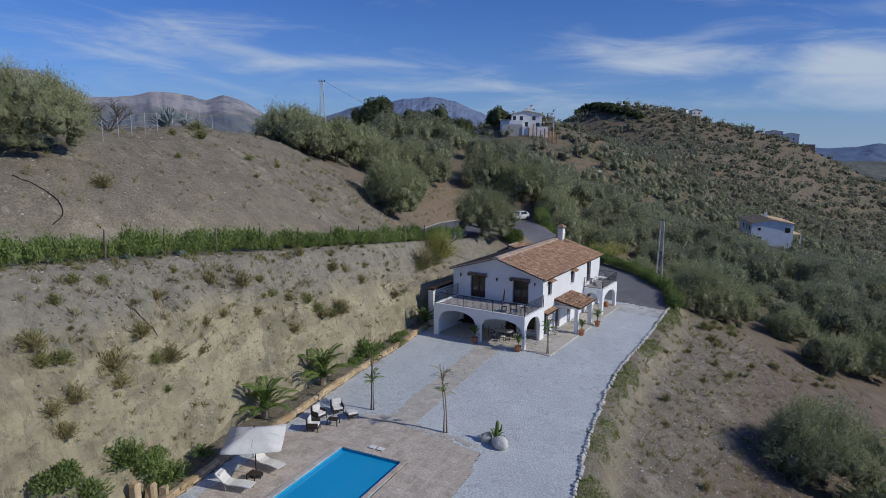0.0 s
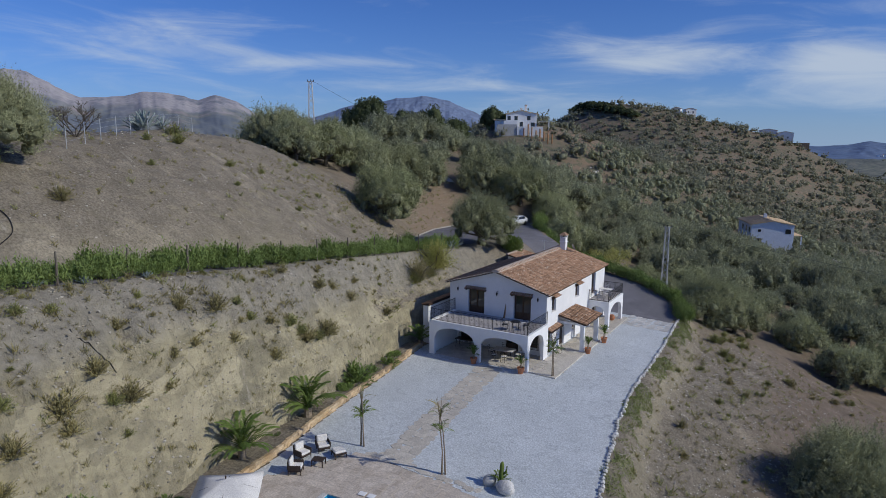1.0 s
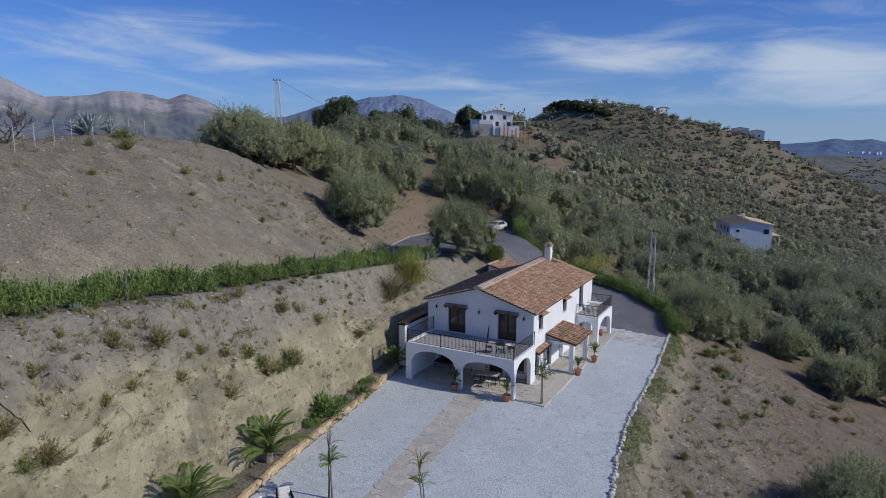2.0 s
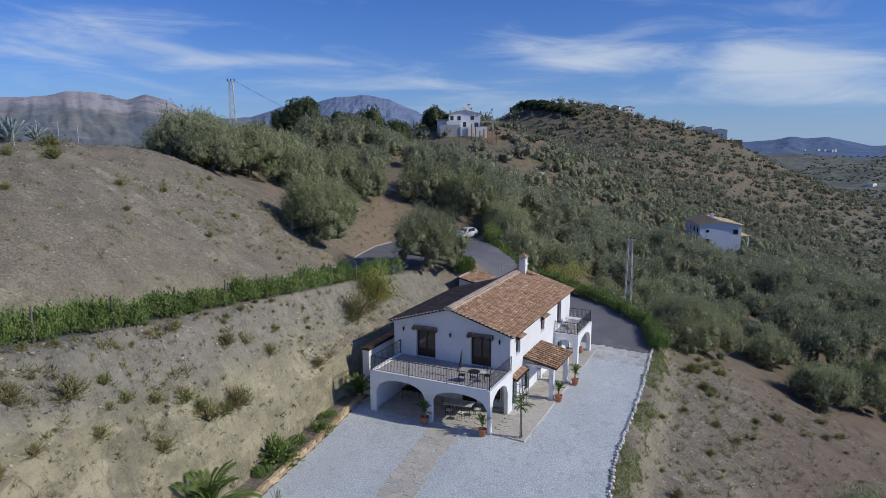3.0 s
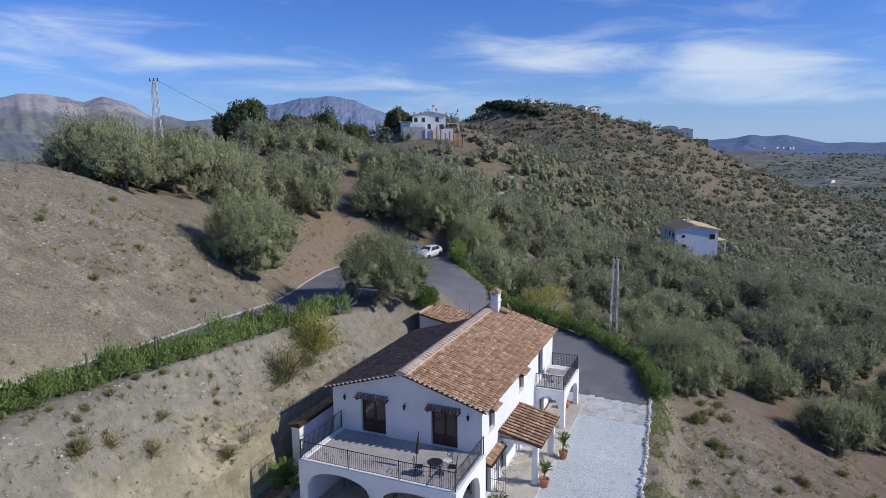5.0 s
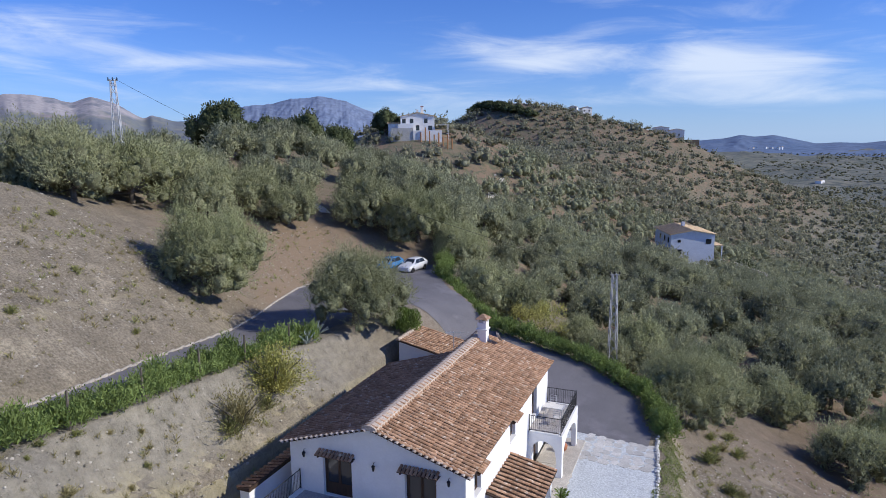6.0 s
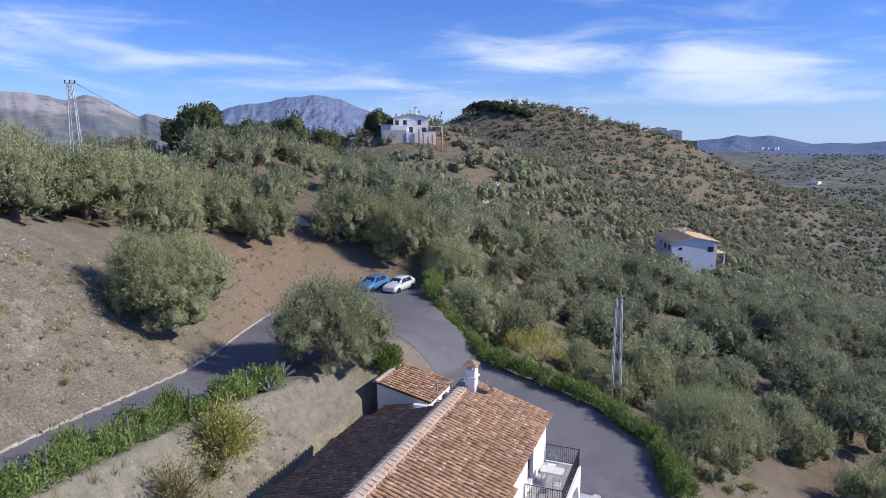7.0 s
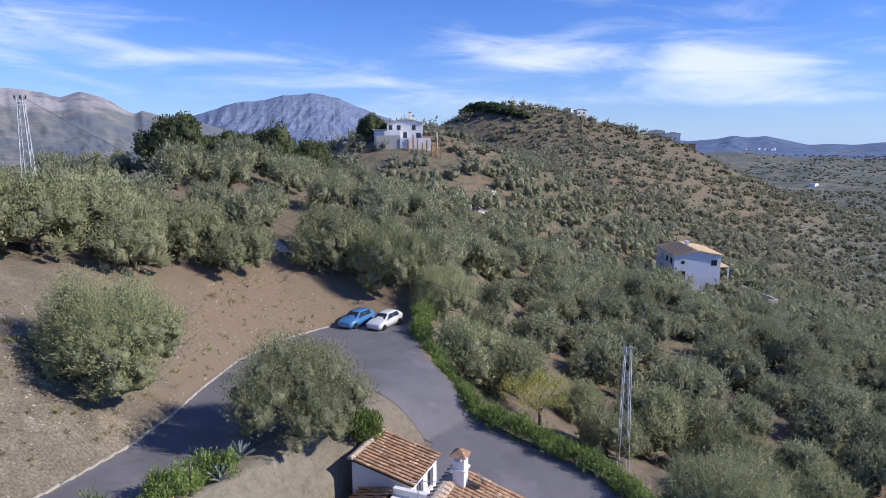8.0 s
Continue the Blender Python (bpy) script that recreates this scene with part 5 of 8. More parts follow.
OCHRE = []
for k in range(6):
    bm = box(-0.5 - 0.12 * rng.random(), -0.32, -0.24, 0.5 + 0.12 * rng.random(), 0.32, 0.24, bevel=0.07)
    for v in bm.verts:
        v.co += 0.09 * noise.noise_vector(v.co * 1.7 + Vector((k * 5.0, 0, 0)))
    OCHRE.append(mesh_from("stone", bm, STONE_WALL))
planter = thing("planter_wall", "low dry wall of ochre stones holding the planting strip", "wall", kind="structure")
for course, pitch in ((0, 0.44), (1, 0.46)):
    for x, y, a in along(PLANTER, -33, 1.2, pitch):
        ob = part("stone", rng.choice(OCHRE), None, planter)
        s = rng.uniform(0.42, 0.5)
        ob.matrix_basis = Matrix.Translation((x - 0.12 + rng.uniform(-0.04, 0.04), y + course * 0.15, level(x + 0.3, y) + 0.11 + course * 0.215)) @ Matrix.Rotation(a + rng.uniform(-0.2, 0.2), 4, "Z") @ Matrix.Scale(s, 4)
bm = bmesh.new()
core = along(PLANTER, -33, 1.4, 0.8)
rows = [[bm.verts.new((x + dx, y, level(x + 0.4, y) + dz)) for x, y, a in core] for dx, dz in ((-0.2, -0.3), (-0.2, 0.38), (-2.2, 0.3), (-2.4, -0.3))]
for r0, r1 in zip(rows, rows[1:]):
    for k in range(len(core) - 1):
        bm.faces.new((r0[k], r0[k + 1], r1[k + 1], r1[k]))
part("planting_soil", bm, EARTH, planter, "bare soil")

# old stone gate posts at the near end of the strip
for x, y, h in ((-5.9, -31.6, 1.25), (-5.75, -30.9, 0.95), (-5.55, -30.3, 0.65)):
    post = thing("stone_post", "weathered ochre stone post at the end of the low wall", "post", x, y, level(x, y) + 0.2, 20)
    bm = box(-0.26, -0.2, -0.3, 0.26, 0.2, h, bevel=0.09)
    for v in bm.verts:
        v.co += 0.16 * noise.noise_vector(v.co * 2.2 + Vector((x, y, 0)))
    part("shaft", bm, STONE_WALL, post)

# ---- plants in pots, palms ----
def frond(name, length, droop, leaflets, leaf_len, material, width=0.035, rise=0.8):
    """An arching palm frond from the origin along +x."""
    V, F = [], []
    pts = []
    for k in range(leaflets + 1):
        t = k / leaflets
        pts.append(Vector((length * t * (1 - 0.15 * t * droop), 0, length * (rise * t - droop * t * t))))
    for k in range(1, leaflets + 1):
        t = k / leaflets
        l = leaf_len * (0.45 + 1.1 * t * (1.25 - t))
        for s in (-1, 1):
            way = Vector((0.55, s * 0.8, -0.15 - 0.3 * droop * t)).normalized()
            side = Vector((0.8, -s * 0.5, 0)).normalized() * width
            a = pts[k]
            i = len(V)
            V += [a - side * 0.6, a + way * l * 0.5 - side, a + way * l, a + way * l * 0.5 + side]
            F.append((i, i + 1, i + 2, i + 3))
    for k in range(leaflets):
        i = len(V)
        w = Vector((0, 0.022 * (1 - 0.7 * k / leaflets), 0))
        V += [pts[k] - w, pts[k] + w, pts[k + 1] + w * 0.9, pts[k + 1] - w * 0.9]
        F.append((i, i + 1, i + 2, i + 3))
    return fast_mesh(name, [tuple(v) for v in V], F, material)


FROND_S = frond("frond", 0.75, 0.75, 10, 0.26, PALM_LEAF, 0.03, 1.0)
FROND_M = frond("frond", 1.25, 0.8, 16, 0.34, PALM_LEAF, 0.032, 1.0)
FROND_L = frond("frond", 1.75, 0.75, 22, 0.4, PALM_LEAF, 0.035, 1.05)
FROND_DRY = frond("dry_frond", 1.2, 1.1, 14, 0.22, DRY, 0.02, 0.9)
FROND_WISP = frond("dry_frond", 1.35, 0.95, 16, 0.24, PALM_LEAF, 0.022, 0.9)


def add_fronds(u, mesh, count, z, tilt, spread, seed):
    r = random.Random(seed)
    for k in range(count):
        ob = part(mesh.name.split(".")[0], mesh, None, u)
        ob.matrix_basis = pose(0, 0, z + r.uniform(-0.08, 0.08), 0, 0, 360 * k / count + r.uniform(-14, 14)) @ pose(0, 0, 0, 0, -(tilt + r.uniform(-spread, spread)), 0) @ Matrix.Scale(r.uniform(0.8, 1.1), 4)


def potted_palm(x, y, z, size, seed):
    u = thing("potted_palm", "small green palm in a terracotta pot", "potted plant", x, y, z, seed * 40, "potted palms")
    part("pot", lathe([(0.17, 0), (0.19, 0.02), (0.27, 0.4), (0.3, 0.42), (0.3, 0.5), (0.25, 0.5), (0.24, 0.44), (0.02, 0.44)], 16), TERRACOTTA, u, "terracotta pot", True)
    part("stem", tube([(0, 0, 0.4), (0.02, 0, 0.55 + 0.25 * size)], [0.07, 0.045], 6), PALM_BARK, u)
    add_fronds(u, FROND_S, 7, 0.55 + 0.25 * size, 25, 30, seed)
    add_fronds(u, FROND_S, 5, 0.6 + 0.25 * size, 60, 15, seed + 5)
    return u


potted_palm(-4.55, -0.35, level(-4.5, -0.3) + 0.035, 1.0, 1)
potted_palm(-0.35, -0.4, level(-0.3, -0.4) + 0.035, 0.8, 2)
potted_palm(2.45, 7.3, level(2.4, 7.5) + 0.04, 0.9, 3)
potted_palm(2.7, 11.0, level(2.6, 11.0) + 0.04, 1.3, 4)
pot = thing("yellow_pot", "glazed ochre pot under the balcony arch", "pot", 1.2, 18.4, 0.03)
part("pot", lathe([(0.16, 0), (0.28, 0.15), (0.3, 0.35), (0.2, 0.5), (0.22, 0.55), (0.17, 0.55), (0.15, 0.4), (0.02, 0.38)], 14), TERRACOTTA, pot, "", True)


def slim_palm(x, y, height, turn, fresh, dry, lean=0.1, low=0.85):
    u = thing("young_palm", "slender young palm with a thin trunk and sparse drooping fronds", "palm", x, y, level(x, y), turn, "young palms")
    r = random.Random(turn)
    for s in (-1, 1):
        part("trunk", tube([(s * 0.1, 0, -0.1), (s * 0.06, 0.02, height * 0.4), (lean * 0.5 + s * 0.07, 0, height * 0.75), (lean + s * 0.03, 0.02, height)], [0.06, 0.042, 0.035, 0.03], 6), PALM_BARK, u, "", True)
    for k in range(4):
        a = k * 1.7 + turn
        part("spear", tube([(lean, 0.02, height - 0.1), (lean + 0.12 * math.cos(a), 0.12 * math.sin(a), height + 0.6), (lean + 0.3 * math.cos(a), 0.3 * math.sin(a), height + 1.15 + 0.25 * math.sin(k * 2.1))], [0.028, 0.02, 0.005], 4), PALM_BARK, u)
    for k in range(fresh):
        ob = part("frond", FROND_S, None, u)
        ob.matrix_basis = pose(lean * 0.5, 0.02, height * low - 0.1 + r.uniform(-0.15, 0.15), 0, 0, 360 * k / fresh + r.uniform(-20, 20)) @ pose(0, 0, 0, 0, -(15 + r.uniform(-35, 40)), 0) @ Matrix.Scale(r.uniform(0.85, 1.25), 4)
    for k in range(dry):
        ob = part("dry_frond", FROND_WISP if k % 2 else FROND_DRY, None, u)
        ob.matrix_basis = pose(lean, 0.02, height - 0.15 + 0.15 * (k % 3), 0, 0, 360 * k / dry + r.uniform(-30, 30)) @ pose(0, 0, 0, 0, -(58 + r.uniform(-18, 18)), 0) @ Matrix.Scale(r.uniform(0.7, 1.05), 4)
    return u


slim_palm(-3.44, -16.3, 2.9, 10, 12, 3, 0.0, 0.72)
slim_palm(2.29, -16.4, 3.3, 40, 7, 6, -0.2, 0.8)
slim_palm(1.97, 0.45, 2.5, 75, 14, 2, -0.05, 0.95)


def bushy_palm(x, y, size, seed):
    u = thing("fan_palm", "low bushy green palm in the planting strip", "palm", x, y, level(x, y) + 0.25, seed * 31, "bushy palms")
    u.matrix_basis = u.matrix_basis @ Matrix.Scale(size, 4)
    part("trunk", tube([(0, 0, -0.3), (0, 0, 0.5)], [0.22, 0.16], 8), PALM_BARK, u)
    add_fronds(u, FROND_L, 11, 0.45, 4, 14, seed)
    add_fronds(u, FROND_L, 9, 0.5, 34, 12, seed + 3)
    add_fronds(u, FROND_M, 6, 0.5, 62, 12, seed + 7)
    return u


bushy_palm(-8.0, -21.4, 1.3, 1)
bushy_palm(-8.6, -15.4, 1.4, 2)
bushy_palm(-10.6, 0.9, 0.9, 3)
bushy_palm(-6.9, -27.0, 0.5, 4)

cactus = thing("cactus_bed", "two pale boulders with a column cactus and spiky leaves", "cactus", 5.4, -15.6, level(5.4, -15.6))
part("boulder", stone_mesh("boulder", STONE_WHITE, 3, (1.05, 0.9, 0.75), 3, 0.12), None, cactus).matrix_basis = pose(0.5, -0.5, 0.3)
part("boulder", stone_mesh("boulder", STONE_WHITE, 5, (0.72, 0.7, 0.65), 3, 0.12), None, cactus).matrix_basis = pose(-0.55, -0.25, 0.25)
bm = tube([(0, 0, 0), (0.02, 0, 0.6), (0.05, 0.02, 1.25), (0.06, 0.02, 1.4)], [0.1, 0.13, 0.12, 0.05], 8)
tube([(0.05, 0, 0.7), (0.28, 0.05, 0.85), (0.32, 0.05, 1.2)], [0.06, 0.08, 0.04], 7, bm)
part("cactus_column", bm, PALM_LEAF, cactus, "", True)
add_fronds(cactus, FROND_S, 9, 0.1, 40, 20, 9)


def chair_set(name, label, x, y, z, turn, seat_material, frame_material, cushion):
    u = thing(name, label, "chair", x, y, z, turn, "patio chairs")
    part("seat", box(-0.21, -0.21, 0.42, 0.21, 0.21, 0.45, bevel=0.008), seat_material, u)
    if cushion:
        part("cushion", box(-0.2, -0.2, 0.452, 0.2, 0.2, 0.52, bevel=0.025), CLOTH, u, "white cushion")
    for sx in (-0.19, 0.19):
        for sy in (-0.19, 0.19):
            part("leg", tube([(sx, sy, 0.0), (sx, sy, 0.42)], 0.014, 4), frame_material, u)
        part("back_post", tube([(-0.2, sx, 0.44), (-0.26, sx, 0.92)], 0.014, 4), frame_material, u)
    for z0 in (0.6, 0.75, 0.9):
        part("back_slat", tube([(-0.2 - (z0 - 0.44) * 0.125, -0.19, z0), (-0.2 - (z0 - 0.44) * 0.125, 0.19, z0)], 0.014, 4), frame_material, u)
    return u


def simple_table(label, x, y, z, turn, w, d, h, top, legs, round_top=False):
    u = thing("patio_table", label, "table", x, y, z, turn)
    part("tabletop", lathe([(w / 2, h - 0.03), (w / 2, h)], 20) if round_top else box(-w / 2, -d / 2, h - 0.05, w / 2, d / 2, h, bevel=0.012), top, u)
    for sx in (-1, 1):
        for sy in (-1, 1):
            f = 0.32 if round_top else 0.45
            part("leg", tube([(sx * w * f, sy * d * f, 0), (sx * w * f * 0.9, sy * d * f * 0.9, h - 0.052)], 0.02, 5), legs, u)
    return u


simple_table("pale stone-topped dining table on the patio", -3.0, 2.1, 0.082, 8, 1.7, 1.0, 0.76, FLAG_PALE, IRON)
for x, y, a in ((-3.5, 1.25, 95), (-2.6, 1.2, 85), (-3.5, 2.95, -85), (-2.55, 3.0, -95), (-4.2, 2.1, 5), (-1.8, 2.2, 185)):
    chair_set("patio_chair", "iron patio chair with a white cushion at the dining table", x, y, 0.082, a, IRON, IRON, True)
simple_table("dark wooden table under the shaded arch", -7.2, 2.9, 0.082, 3, 1.6, 0.8, 0.76, DARK_WOOD, DARK_WOOD)
simple_table("round dark metal table on the terrace", -1.7, 1.35, DECK_Z + 0.002, 20, 0.8, 0.8, 0.72, IRON, IRON, True)
for x, y, a in ((-2.5, 1.1, 15), (-0.9, 1.7, 195), (-1.4, 2.2, 250)):
    chair_set("terrace_chair", "thin metal chair at the round terrace table", x, y, DECK_Z + 0.002, a, CLOTH if a == 250 else IRON, IRON, False)
parasol = thing("folded_parasol", "folded dark parasol on a pole on the terrace", "parasol", -2.9, 1.6, DECK_Z + 0.002, 0)
part("pole", tube([(0, 0, 0), (0.05, 0.3, 1.9)], 0.02, 5), IRON, parasol)
part("folded_canopy", tube([(0.02, 0.1, 0.75), (0.035, 0.2, 1.2), (0.05, 0.3, 1.88)], [0.09, 0.07, 0.02], 7), RATTAN, parasol)
simple_table("white garden table on the balcony", 0.8, 17.3, BZ + 0.022, 0, 1.3, 0.75, 0.72, CLOTH, STEEL)
for x, y, a in ((0.5, 18.3, -90), (1.2, 16.4, 90)):
    chair_set("balcony_chair", "white metal chair at the balcony table", x, y, BZ + 0.022, a, CLOTH, STEEL, False)

# ---- trees and shrubs ----
def leaf_cloud(r, lobes, count, length, width, up=0.35, core=0.55, spray=0, reach=0.0):
    """Leaves as small pointed quads, thickest near the skin of the lobes (x, y, z, rx, ry, rz); in sprays they stand along shoots that grow out and up."""
    L = np.array(lobes, float)
    weight = L[:, 3] * L[:, 4] + L[:, 3] * L[:, 5]
    pick = r.choice(len(L), count, p=weight / weight.sum())
    d = r.normal(size=(count, 3))
    d /= np.linalg.norm(d, axis=1, keepdims=True)
    d[:, 2] = np.where(d[:, 2] < -0.55, -d[:, 2], d[:, 2])
    depth = core + (1 - core) * r.random((count, 1)) ** 0.6 + r.normal(size=(count, 1)) * 0.05
    p = L[pick, :3] + d * L[pick, 3:6] * depth
    way = d * 0.6 + r.normal(size=(count, 3)) * 0.5 + np.array([0, 0, up + 0.15])
    if spray:
        first = np.arange(count) // spray * spray
        p, d = p[first], d[first]
        way = way[first] + np.array([0, 0, 0.35])
        way /= np.linalg.norm(way, axis=1, keepdims=True)
        shoot = (reach or length * 3.2) * (0.5 + r.random(count)[first] ** 2)
        p = p + way * (np.arange(count) % spray / spray * shoot)[:, None] + r.normal(size=(count, 3)) * length * 0.3
        way = way + r.normal(size=(count, 3)) * 0.42
    way /= np.linalg.norm(way, axis=1, keepdims=True)
    # blades lie like shingles, so that a crown has a bright and a dark side
    face = d + r.normal(size=(count, 3)) * 0.3 + np.array([0, 0, 0.25])
    side = np.cross(way, face)
    side /= np.maximum(np.linalg.norm(side, axis=1, keepdims=True), 1e-6)
    l = length * (0.6 + 0.8 * r.random((count, 1)))
    w = width * (0.6 + 0.8 * r.random((count, 1)))
    V = np.stack([p - way * l * 0.5, p - side * w * 0.5, p + way * l * 0.5, p + side * w * 0.5], 1)
    return V.reshape(-1, 3), np.arange(count * 4).reshape(-1, 4)


def ball_grid(cuts):
    """A round shell of four-sided faces: cuts x cuts on each side of a cube."""
    V, F = [], []
    for axis in range(3):
        for s in (-1, 1):
            i = len(V)
            for a in range(cuts + 1):
                for b in range(cuts + 1):
                    p = np.roll(np.array([s, (2 * a / cuts - 1) * s, 2 * b / cuts - 1], float), axis)
                    V.append(p / np.linalg.norm(p))
            F += [(i + a * (cuts + 1) + b, i + (a + 1) * (cuts + 1) + b, i + (a + 1) * (cuts + 1) + b + 1, i + a * (cuts + 1) + b + 1) for a in range(cuts) for b in range(cuts)]
    V, F = np.array(V), np.array(F)
    _, first, back = np.unique(np.round(V, 5), axis=0, return_index=True, return_inverse=True)
    return V[first], back.ravel()[F]


BALL_V, BALL_F = ball_grid(3)


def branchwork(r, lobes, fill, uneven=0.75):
    """Solid filler for the inside of a crown, clump by clump."""
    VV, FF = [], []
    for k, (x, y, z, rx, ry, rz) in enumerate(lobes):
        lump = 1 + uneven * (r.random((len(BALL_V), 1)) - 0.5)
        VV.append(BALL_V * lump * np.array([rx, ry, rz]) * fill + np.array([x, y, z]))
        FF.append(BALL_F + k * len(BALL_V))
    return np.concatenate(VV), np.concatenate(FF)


def crown_lobes(r, radius, bottom, top, count, squash=1.1, clump=1.0):
    """Clumps on spreading boughs: a broken dome, open below, with a few low skirts and deep gaps between the boughs."""
    lobes, boughs = [], 5
    heading = [2 * math.pi * (k + 0.5 * r.random()) / boughs for k in range(boughs)]
    long = [0.75 + 0.4 * r.random() for k in range(boughs)]
    tall = [0.78 + 0.3 * r.random() for k in range(boughs)]
    for k in range(count):
        b = k % boughs
        t = 0.2 + 0.8 * r.random() ** 0.7
        a = heading[b] + r.normal() * 0.4
        out = radius * 0.84 * t * long[b]
        size = clump * radius * (0.2 + 0.14 * r.random()) * (1.15 - 0.3 * t)
        dome = math.sqrt(max(0.0, 1 - 0.78 * t * t))
        z = bottom + size * 0.6 + (top - bottom - 1.5 * size) * tall[b] * dome * (0.2 + 0.8 * r.random() ** 0.6)
        lobes.append((out * math.cos(a), out * math.sin(a), z, size, size, size * squash * (0.85 + 0.5 * r.random())))
    for k in range(max(2, count // 9)):
        a, size = 2 * math.pi * r.random(), radius * (0.16 + 0.1 * r.random())
        lobes.append((radius * 0.66 * math.cos(a), radius * 0.66 * math.sin(a), bottom * 0.5 + size * 0.8, size, size, size))
    lobes.append((0, 0, bottom + (top - bottom) * 0.55, radius * 0.38, radius * 0.38, (top - bottom) * 0.28))
    return lobes


def tree(name, label, category, seed, radius, bottom, top, lobe_count, leaves, length, width, leaf_material, thick=0.28, group="", bark=BARK, core=0.55, limbs=True, spray=0, clump=1.0, dense=0.7, reach=0.0, inside=None):
    r = np.random.default_rng(seed)
    u = thing(name, label, category, 0, 0, -300, 0, group)
    lobes = crown_lobes(r, radius, bottom, top, lobe_count, clump=clump)
    fork = top * (0.2 + 0.08 * r.random())
    trunk = part("trunk", tube([(0, 0, -0.5), (0.05, 0.02, fork * 0.5), (0.0, 0.0, fork), (0.1, 0.05, top * 0.6)], [thick * 1.25, thick, thick * 0.9, thick * 0.2], 7), bark, u, "", True)
    if limbs:
        for x, y, z, *_ in lobes[1:-1:3]:
            mid = (x * 0.45 + r.normal() * 0.15, y * 0.45 + r.normal() * 0.15, fork + (z - fork) * 0.55)
            part("limb", tube([(0, 0, fork * 0.85), mid, (x * 0.9, y * 0.9, z)], [thick * 0.55, thick * 0.33, thick * 0.1], 5), bark, u)
    V, F = leaf_cloud(r, lobes, leaves, length, width, 0.35, core, spray, reach)
    part("crown", fast_mesh("crown", V, F, leaf_material), None, u)
    # filler balls; by default coloured darker to read as shaded gaps between leaves
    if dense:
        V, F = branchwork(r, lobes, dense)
        tagged(part("branchwork", fast_mesh("branchwork", V, F, inside or CROWN_SHADE, True), None, u), "solid filler inside the crown", kind="stuff")
    return u


CLOSE = [tree("olive_tree", "grey-green olive tree with a broad feathery crown", "tree", 600 + k, 4.3, 0.1, 6.6, 84, 70000, 0.15, 0.042, OLIVE_LIGHT if k == 0 else OLIVE, 0.26, "olive trees", core=0.45, spray=10, clump=1.0, dense=0.42, reach=1.1) for k in range(3)]
NEAR = [tree("olive_tree", "grey-green olive tree with a broad dense crown", "tree", 100 + k, 4.3, 0.1, 6.4, 46, 20000, 0.25, 0.075, OLIVE_LIGHT if k == 4 else OLIVE, 0.26, "olive trees", core=0.5, spray=8, clump=1.12, dense=0.5, reach=1.15) for k in range(5)]
MID = [tree("olive_tree", "grey-green olive tree with a rounded crown in the grove", "tree", 200 + k, 4.2, 0.1, 5.7, 24, 4800, 0.45, 0.13, OLIVE_FAR, 0.25, "olive trees", core=0.55, limbs=False, spray=6, clump=1.25, dense=0.58, reach=1.2) for k in range(5)]
OAKS = [tree("holm_oak", "dark green holm oak on the ridge", "tree", 300 + k, 4.6, 0.3, 7.0, 30, 6000, 0.36, 0.2, OAK, 0.3, "oaks", core=0.5, limbs=False, clump=1.25, dense=0.6, inside=OAK) for k in range(2)]
YELLOW = tree("almond_tree", "thin almond tree with yellowing leaves", "tree", 400, 4.0, 1.2, 5.8, 14, 9000, 0.13, 0.06, ALMOND, 0.16, core=0.3, dense=0, spray=5)
used_prototypes = set()


def plant(kind, x, y, size=1.0, turn=0.0, tall=1.0, sink=0.15):
    m = Matrix.Translation((x, y, level(x, y) - sink)) @ Matrix.Rotation(radians(turn), 4, "Z") @ Matrix.Diagonal((size, size, size * tall, 1))
    if kind.name not in used_prototypes:
        used_prototypes.add(kind.name)
        kind.matrix_basis = m
        return kind
    return copy_thing(kind, m @ Matrix.Diagonal((*[1 / v for v in kind.scale], 1)))


CHOSEN = [(CLOSE[0], -27.6, 19.0, 1.12, 10, 0.95), (CLOSE[1], -15.8, 21.6, 0.95, 80, 0.98), (NEAR[2], -36.4, 42.0, 0.85, 200, 0.9),
          (CLOSE[2], 22.3, 3.5, 1.05, 30, 0.85), (NEAR[4], 27.5, 0.5, 1.0, 120, 0.85), (CLOSE[2], 7.9, 33.6, 1.0, 150, 0.9), (NEAR[1], 10.0, 42.5, 0.95, 250, 0.95),
          (YELLOW, -6.3, 44.0, 1.0, 0, 1.0), (NEAR[0], -10.5, 47.5, 0.95, 310, 0.95), (NEAR[3], 2.5, 52.0, 1.0, 15, 1.0), (CLOSE[1], -26.3, -25.2, 1.0, 40, 0.85),
          (NEAR[0], -47.5, 20.5, 1.0, 70, 1.1), (NEAR[3], -42.5, 19.5, 0.95, 200, 1.0), (NEAR[4], -43.5, 26.5, 1.05, 100, 0.95), (NEAR[1], -47.0, 34.5, 1.05, 330, 0.9), (NEAR[2], -51.5, 26.5, 1.05, 140, 1.0), (NEAR[0], -41.0, 39.5, 1.0, 15, 0.9),
          (NEAR[2], -31.5, 52.0, 1.1, 20, 1.0), (CLOSE[0], -25.0, 53.3, 1.1, 280, 1.0), (CLOSE[2], -19.5, 54.5, 0.95, 60, 1.0), (NEAR[3], -13.5, 44.5, 0.9, 170, 1.0), (NEAR[3], -40.0, 33.0, 0.9, 45, 1.0)]
taken = []
for kind, x, y, s, turn, tall in CHOSEN:
    plant(kind, x, y, s, turn, tall)
    taken.append((x, y))
